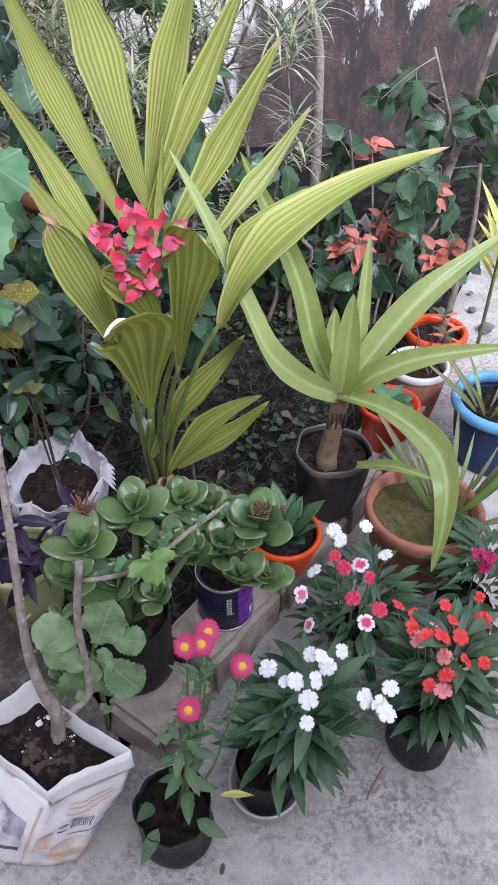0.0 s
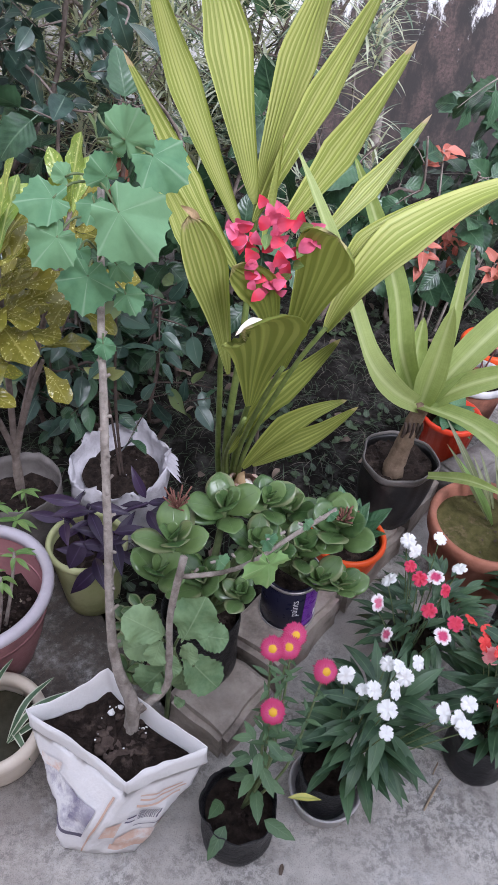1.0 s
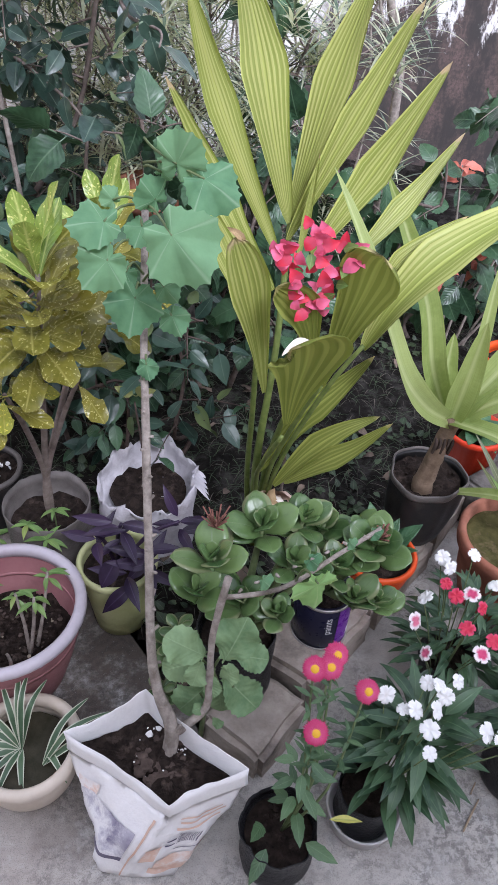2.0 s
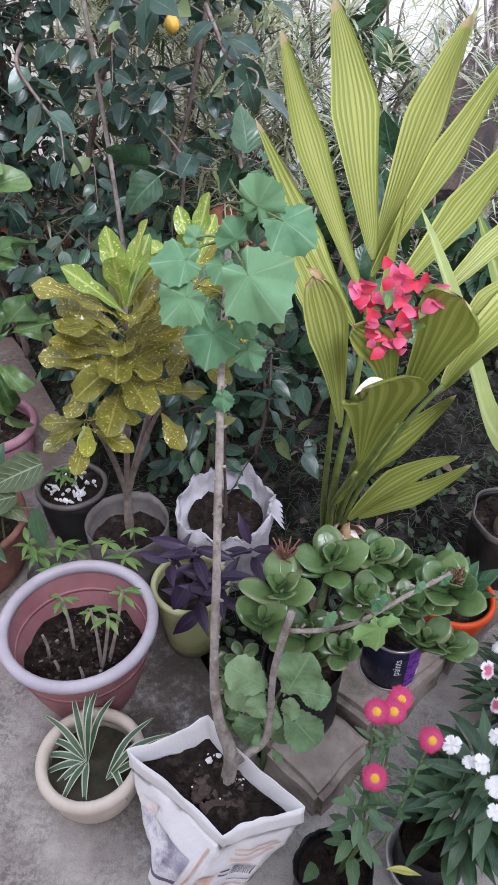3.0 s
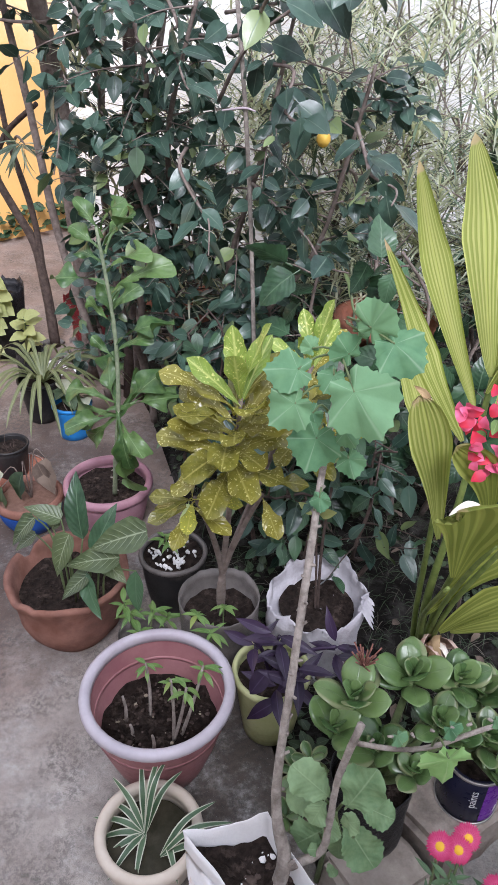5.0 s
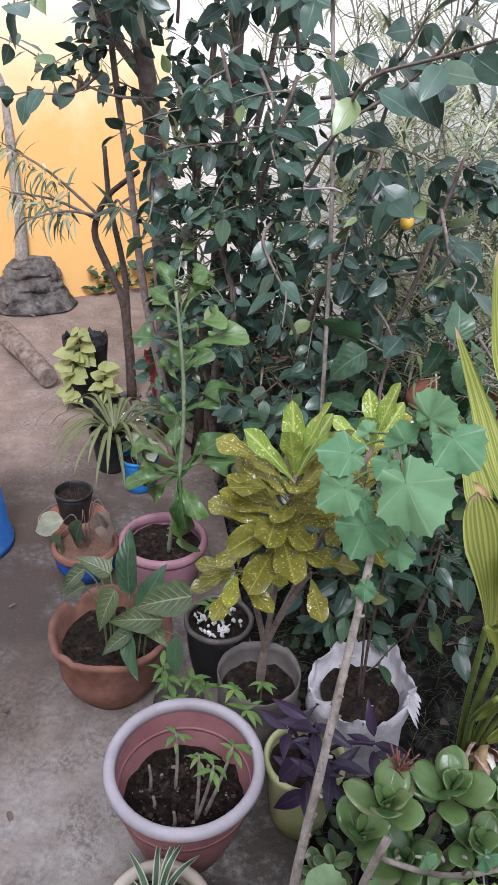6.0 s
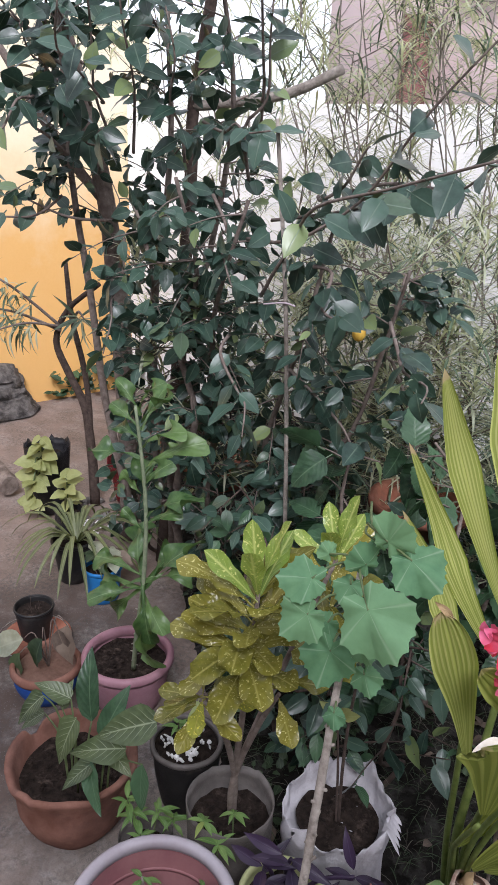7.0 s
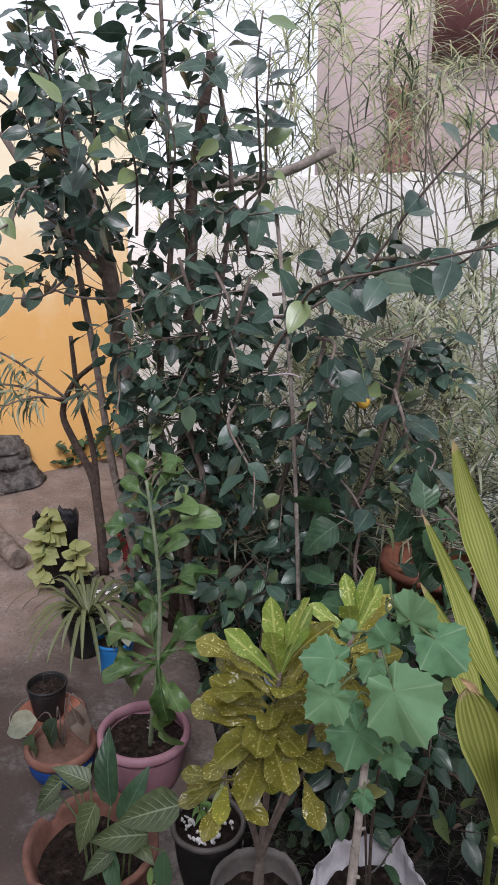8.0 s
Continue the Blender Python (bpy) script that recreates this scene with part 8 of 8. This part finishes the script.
part("stalk", tube([(-0.588, 1.936, 1.27), (-0.6, 1.95, 1.33), (-0.64, 1.99, 1.38)], [0.002, 0.002, 0.002], 5), GREENSTEM, lemon)

# thin-leaved shrub behind it
nl = [leaf_mesh("leaf", 0.16, 0.0105, "blade", m, b, 0.15, 0.0, rows=6, cols=2, seed=220 + i) for i, (m, b) in enumerate(((L_NARROW, 0.7), (L_PALENARROW, 0.4), (L_PALENARROW, 0.9)))]
nl_p = [leaf_mesh("leaf", 0.19, 0.0095, "blade", m, b, 0.15, 0.0, rows=7, cols=2, seed=230 + i) for i, (m, b) in enumerate(((L_PALENARROW, 1.3), (L_PALENARROW, 0.8), (L_NARROW, 1.0)))]


def tufted(e, canes, tufts, meshes, bark, near, n_leaf=26, size=(0.7, 1.1), reach=300):
    items, tw = [], []
    for foot, end, r in canes:
        pts, rad = limb(foot, end, r, r * 0.45, 0.0, 0.09, 7)
        part("stem", tube(pts, rad, 7, 0.06), bark, e)
        for k in range(tufts):
            u = 0.25 + 0.8 * (k + rng.random()) / tufts
            u = min(1.0, u)
            j = min(len(pts) - 2, int(u * (len(pts) - 1)))
            b = pts[j].lerp(pts[j + 1], u * (len(pts) - 1) - j)
            tip = b + V(rand(-0.3, 0.3), rand(-0.3, 0.2), rand(0.02, 0.3))
            tw.append(tube([b, b.lerp(tip, 0.5) + V(0, 0, -0.02), tip], [0.0028, 0.0024, 0.002], 5))
            for i in range(n_leaf):
                a = i * 2.39996
                d = V(math.cos(a), math.sin(a), rand(-0.2, 1.3))
                items.append((rng.choice(meshes), frame_of(tip - V(0, 0, 0.003 * i), d, UP, rand(*size))))
    tagged(part("twig_mass", join(tw), bark, e), kind="stuff")
    plant_items(e, items, near, reach=reach)


thin = thing("narrow_leaved_shrub", (-0.85, 2.6, 0), "dense narrow-leaved shrub with tufts of grassy leaves", "shrub")
tufted(thin, [((-1.0 + 0.13 * i, 2.55 + 0.1 * (i % 3), 0.0), (-1.15 + 0.19 * i, 2.35 + 0.17 * (i % 3), 1.2 + 0.1 * (i % 4) - 0.05 * i), 0.01) for i in range(8)] + [((-1.0 + 0.2 * i, 2.75, 0.0), (-0.95 + 0.2 * i, 2.7, 1.35 - 0.05 * i), 0.008) for i in range(4)], 17, nl, BARK, (-0.7, 1.8, 1.0), 28, reach=200)
pale = thing("pale_reed_shrub", (-0.4, 3.2, 0), "tall pale narrow-leaved shrub by the wall", "shrub")
tufted(pale, [((-1.3 + 0.22 * i, 3.3 + 0.2 * (i % 2), 0.0), (-1.55 + 0.27 * i, 3.1 + 0.25 * (i % 3), 2.05 + 0.22 * (i % 4)), 0.006) for i in range(8)] + [((-1.2 + 0.2 * i, 3.35, 0.0), (-1.4 + 0.22 * i, 3.25, 2.35 + 0.14 * (i % 3)), 0.006) for i in range(6)] + [((-0.9 + 0.12 * i, 3.2, 0.0), (-1.25 + 0.17 * i, 3.15 + 0.1 * (i % 3), 2.45 - 0.12 * (i % 4)), 0.006) for i in range(7)], 10, nl_p, PALEBARK, (-0.5, 2.0, 1.8), 30, reach=150)
far = thing("far_reed_shrub", (-2.2, 3.9, 0), "tall thin-leaved shrub against the bright sky", "shrub")
tufted(far, [((-2.3 + 0.25 * i, 3.9 + 0.15 * (i % 2), 0.0), (-2.6 + 0.24 * i, 3.4 + 0.3 * (i % 3), 2.1 + 0.35 * (i % 3)), 0.006) for i in range(10)], 18, nl_p + nl, BARK, (-1.8, 2.5, 1.8), 20, reach=100)

forked = thing("forked_sapling", (-2.14, 2.8, 0), "leaning forked sapling with drooping narrow leaves", "tree")
part("trunk", tube([(-2.14, 2.8, 0.0), (-2.15, 2.8, 0.3), (-2.18, 2.8, 0.52), (-2.27, 2.8, 0.68), (-2.33, 2.8, 0.82), (-2.25, 2.8, 0.98), (-2.05, 2.78, 1.12)], [0.026, 0.023, 0.02, 0.018, 0.016, 0.013, 0.01], 9, 0.06), DARKBARK, forked)
part("branch", tube([(-2.152, 2.8, 0.28), (-2.15, 2.8, 0.5), (-2.17, 2.8, 0.7), (-2.23, 2.8, 0.95), (-2.25, 2.8, 1.2)], [0.014, 0.014, 0.014, 0.013, 0.01], 9, 0.06), DARKBARK, forked)
fn = [leaf_mesh("leaf", 0.15, 0.014, "lance", m, 0.9, 0.2, 0.0, rows=7, cols=2, seed=240 + i) for i, m in enumerate((L_NARROW, L_PALENARROW, L_NARROW))]
its = []
for p, q, n in (((-2.28, 2.78, 0.9), (-2.62, 2.55, 1.2), 52), ((-2.28, 2.78, 0.88), (-2.65, 2.6, 0.98), 52), ((-2.2, 2.78, 0.95), (-2.0, 2.6, 1.0), 26), ((-2.28, 2.78, 0.9), (-2.45, 2.5, 0.9), 22)):
    part("branch", tube([p, Vector(p).lerp(Vector(q), 0.5) + V(0, 0, 0.03), q], [0.008, 0.006, 0.003], 6), BARK, forked)
    its += twig_leaves(p, q, fn, n, 0.55, 0.9, (0.7, 1.1), 0.3)
plant_items(forked, its, (-2.2, 2.0, 1.0))

# hibiscus bushes
hl = [leaf_mesh("leaf", 0.12, 0.085, "ovate", L_HIB, b, 0.2, 0.12, teeth=7, rows=12, stalk=0.02, seed=250 + i) for i, b in enumerate((0.4, 0.7, 0.3))]
hib = thing("hibiscus_bush", (0.3, 2.45, 0), "hibiscus bush with glossy toothed dark leaves", "shrub", "hibiscus bushes in the bed")
shrub(hib, [((0.3, 2.5, 0.0), (0.28, 2.25, 0.8), 0.012), ((0.35, 2.5, 0.0), (0.45, 2.4, 0.78), 0.012), ((0.5, 2.55, 0.0), (0.62, 2.35, 0.7), 0.012), ((0.2, 2.5, 0.0), (0.12, 2.35, 0.7), 0.01), ((0.7, 2.7, 0), (0.8, 2.6, 0.6), 0.012)], 8, 0.16, 4, hl, BARK, (0.3, 1.6, 0.8), 0.6, reach=250)
hib2 = thing("hibiscus_bush", (0.95, 3.0, 0), "hibiscus bush with a leaning pale trunk by the stained wall", "shrub", "hibiscus bushes in the bed")
shrub(hib2, [((0.9, 3.0, 0.0), (1.05, 2.95, 1.2), 0.025), ((0.9, 3.0, 0.0), (0.75, 2.7, 0.95), 0.015), ((1.1, 3.1, 0.0), (1.3, 2.8, 1.0), 0.015)], 9, 0.25, 6, hl, PALEBARK, (0.8, 2.0, 0.8), 0.6, reach=200)
hib3 = thing("hibiscus_bush", (-0.35, 1.95, 0), "hibiscus bush with large glossy leaves behind the palm", "shrub", "hibiscus bushes in the bed")
hl2 = [leaf_mesh("leaf", 0.12, 0.09, "broad", L_HIB, b, 0.12, 0.1, teeth=6, rows=12, stalk=0.02, seed=260 + i) for i, b in enumerate((0.5, 0.8))]
shrub(hib3, [((-0.3, 2.1, 0.0), (-0.35, 1.9, 1.0), 0.012), ((-0.4, 2.1, 0.0), (-0.55, 1.85, 0.95), 0.012), ((-0.2, 2.15, 0.0), (-0.05, 2.1, 0.95), 0.012), ((-0.5, 1.9, 0.0), (-0.62, 1.75, 0.6), 0.01), ((-0.1, 2.4, 0.0), (-0.1, 2.4, 1.25), 0.012)], 12, 0.2, 4, hl2 + hl, BARK, (-0.4, 1.4, 0.9), 0.6, reach=250)
low_b = thing("dark_leaved_bush", (-0.62, 1.62, 0), "low bush of dark glossy leaves in the bed", "shrub")
shrub(low_b, [((-0.5, 1.62, 0.0), (-0.48, 1.5, 0.62), 0.008), ((-0.65, 1.7, 0.0), (-0.7, 1.65, 0.75), 0.008), ((-0.35, 1.7, 0.0), (-0.25, 1.6, 0.6), 0.008), ((-0.8, 1.85, 0.0), (-0.85, 1.8, 0.8), 0.008), ((-0.95, 2.0, 0), (-1.0, 1.95, 0.7), 0.008)], 12, 0.18, 5, sap, DARKBARK, (-0.5, 1.2, 0.6), 0.5, reach=280)
fill = thing("dark_undergrowth", (-1.1, 2.3, 0), "tangled dark undergrowth at the foot of the trees", "shrub")
shrub(fill, [((-1.6 + 0.19 * i, 2.55 + 0.16 * (i % 3), 0.0), (-1.62 + 0.2 * i, 2.45 + 0.2 * (i % 2), 0.55 + 0.15 * (i % 3)), 0.01) for i in range(8)], 14, 0.22, 6, sl, DARKBARK, (-1.0, 1.6, 0.5), 0.5, reach=150)

# coral-leaved shrubs
cl = [leaf_mesh("leaf", 0.075, 0.034, "ovate", L_CORAL, b, 0.4, 0.2, rows=7, stalk=0.01, seed=270 + i) for i, b in enumerate((0.7, 1.3))]
coral = thing("coral_leaved_shrub", (0.7, 2.5, 0), "bare-stemmed shrub tipped with coral red leaves", "shrub")
for (x, y, z) in ((0.61, 2.48, 0.46), (0.77, 2.5, 0.56), (0.87, 2.5, 0.37), (0.46, 2.45, 0.39), (0.66, 2.5, 0.4), (0.52, 2.4, 0.42), (0.8, 2.45, 0.35), (0.56, 2.6, 0.68)):
    f = V(0.62 + (x - 0.65) * 0.35, 2.5, 0)
    part("stem", tube([f, f.lerp(V(x, y, z), 0.5) + V(rand(-0.04, 0.04), 0, -0.02), (x, y, z)], [0.007, 0.005, 0.003], 6, 0.08), PALEBARK, coral)
    for i in range(8):
        a = i * 2.4 + rand(-0.4, 0.4)
        put(rng.choice(cl), frame_of((x, y, z - 0.008 * i), (math.cos(a), math.sin(a) * 0.7 - 0.3, rand(-0.4, 1.0)), (0, -0.6, 0.9), rand(0.7, 1.1)), coral)
varie = thing("yellow_variegated_plant", (1.0, 2.35, 0), "narrow plant with yellow variegated upright leaves", "plant")
vl = [leaf_mesh("leaf", 0.2, 0.024, "blade", L_YELLOW, 0.3, 0.2, 0.03, rows=9, cols=2, seed=280 + i) for i in range(2)]
part("stem", tube([(1.0, 2.35, 0), (0.98, 2.3, 0.3), (0.97, 2.28, 0.5)], [0.008, 0.007, 0.004], 6), GREENSTEM, varie)
for i in range(16):
    a = i * 2.4
    put(rng.choice(vl), frame_of((0.98, 2.3, 0.3 + 0.012 * i), (math.cos(a) * 0.8, math.sin(a) * 0.6, 1.0), (0, -0.7, 0.5), rand(0.6, 1.1)), varie)
bare = thing("bare_tree", (0.47, 3.6, 0), "slim bare pale trunk with thin branches before the wall", "tree")
part("trunk", tube([(0.48, 3.6, 0.0), (0.47, 3.6, 0.5), (0.45, 3.6, 0.8), (0.36, 3.6, 1.05), (0.3, 3.6, 1.6)], [0.026, 0.024, 0.022, 0.018, 0.012], 9, 0.06), PALEBARK, bare)
part("branch", tube([(0.45, 3.6, 0.78), (0.36, 3.58, 0.9), (0.27, 3.56, 1.2)], [0.01, 0.008, 0.005], 6), PALEBARK, bare)

# ---- litter, ground cover and clutter in the bed ----
cover = [leaf_mesh("leaf", 0.03, 0.022, "broad", L_COVER, 0.4, 0.15, 0.1, rows=4, cols=2, seed=290 + i) for i in range(2)]
grass = [leaf_mesh("leaf", 0.06, 0.0022, "blade", m, 1.2, 0.1, 0.0, rows=4, cols=2, seed=295 + i) for i, m in enumerate((L_COVER, L_DULLSTRAW, L_COVER))]
items = []
for _ in range(16000):
    x, y = rand(-1.4, 1.2), rand(0.95, 3.4)
    if in_poly((x, y), BED):
        k = noise.noise(V(x * 3, y * 3, 0))
        me_ = rng.choice(cover) if k > 0.15 and rng.random() < 0.4 else rng.choice(grass)
        items.append((me_, frame_of((x, y, 0.02 + 0.03 * noise.noise(V(x, y, 0.02) * 2.2) + rand(0.0, 0.03)), (rand(-1, 1), rand(-1, 1), rand(0.0, 0.9)), UP, rand(0.6, 1.2))))
merged("ground_cover", items, None, "low weeds and dry grass litter over the bed")
bpy.data.objects["ground_cover"]["category"] = "ground cover"
dry = [leaf_mesh("leaf", 0.06, 0.03, "ovate", L_DRY, b, 0.3, 0.2, rows=5, cols=2, seed=300 + i) for i, b in enumerate((0.5, 1.2))]
items = []
for _ in range(150):
    x, y = rand(-1.2, 1.2), rand(0.95, 3.6)
    if in_poly((x, y), BED):
        items.append((rng.choice(dry), frame_of((x, y, 0.05), (rand(-1, 1), rand(-1, 1), rand(-0.2, 0.2)), UP + V(rand(-0.4, 0.4), rand(-0.4, 0.4), 0), rand(0.5, 1.1))))
merged("leaf_litter", items, None, "fallen dry leaves on the bed")
bpy.data.objects["leaf_litter"]["category"] = "leaf litter"

junk = thing("white_plastic_bag", (-0.61, 3.46, 0.3), "crumpled white plastic bag among the shrubs", "bag")
grow_bag(junk, (-0.55, 3.46, 0.0), 0.16, 0.55, SACK, 0.16, 0.2, 0.1)
junk2 = thing("grey_cement_bag", (0.62, 2.75, 0), "slumped grey cement bag in the bed", "bag")
grow_bag(junk2, (0.58, 2.75, 0), 0.12, 0.26, plain("grey_cement_bag", (0.3, 0.29, 0.3), (0.45, 0.44, 0.45), 14, 0.7, 0.6, 0.02), 0.14, 1.1, 0.08)
junk3 = thing("clay_pot_in_shrubs", (-0.5, 2.35, 0), "terracotta bowl half hidden in the undergrowth", "flower pot")
part("bowl", lathe([(0.08, 0), (0.1, 0.01), (0.17, 0.13), (0.18, 0.13), (0.18, 0.16), (0.16, 0.155), (0.14, 0.1)], (-0.45, 2.4, 0.45), 36), TERRA, junk3)
part("pedestal", block((0.2, 0.2, 0.46), (-0.45, 2.4, 0.22), 10, 0.01, 0.006, 2), GREYSTONE, junk3, "rough stone block under the bowl")
stones_ = thing("grey_rubble", (0.9, 2.7, 0), "grey stones and broken concrete by the wall", "rubble")
clods("stone", (0.95, 2.75, 0), 0.35, 22, 0.03, GREYSTONE, stones_)
clods("stone", (0.1, 3.0, 0), 0.5, 40, 0.03, GREYSTONE, stones_)
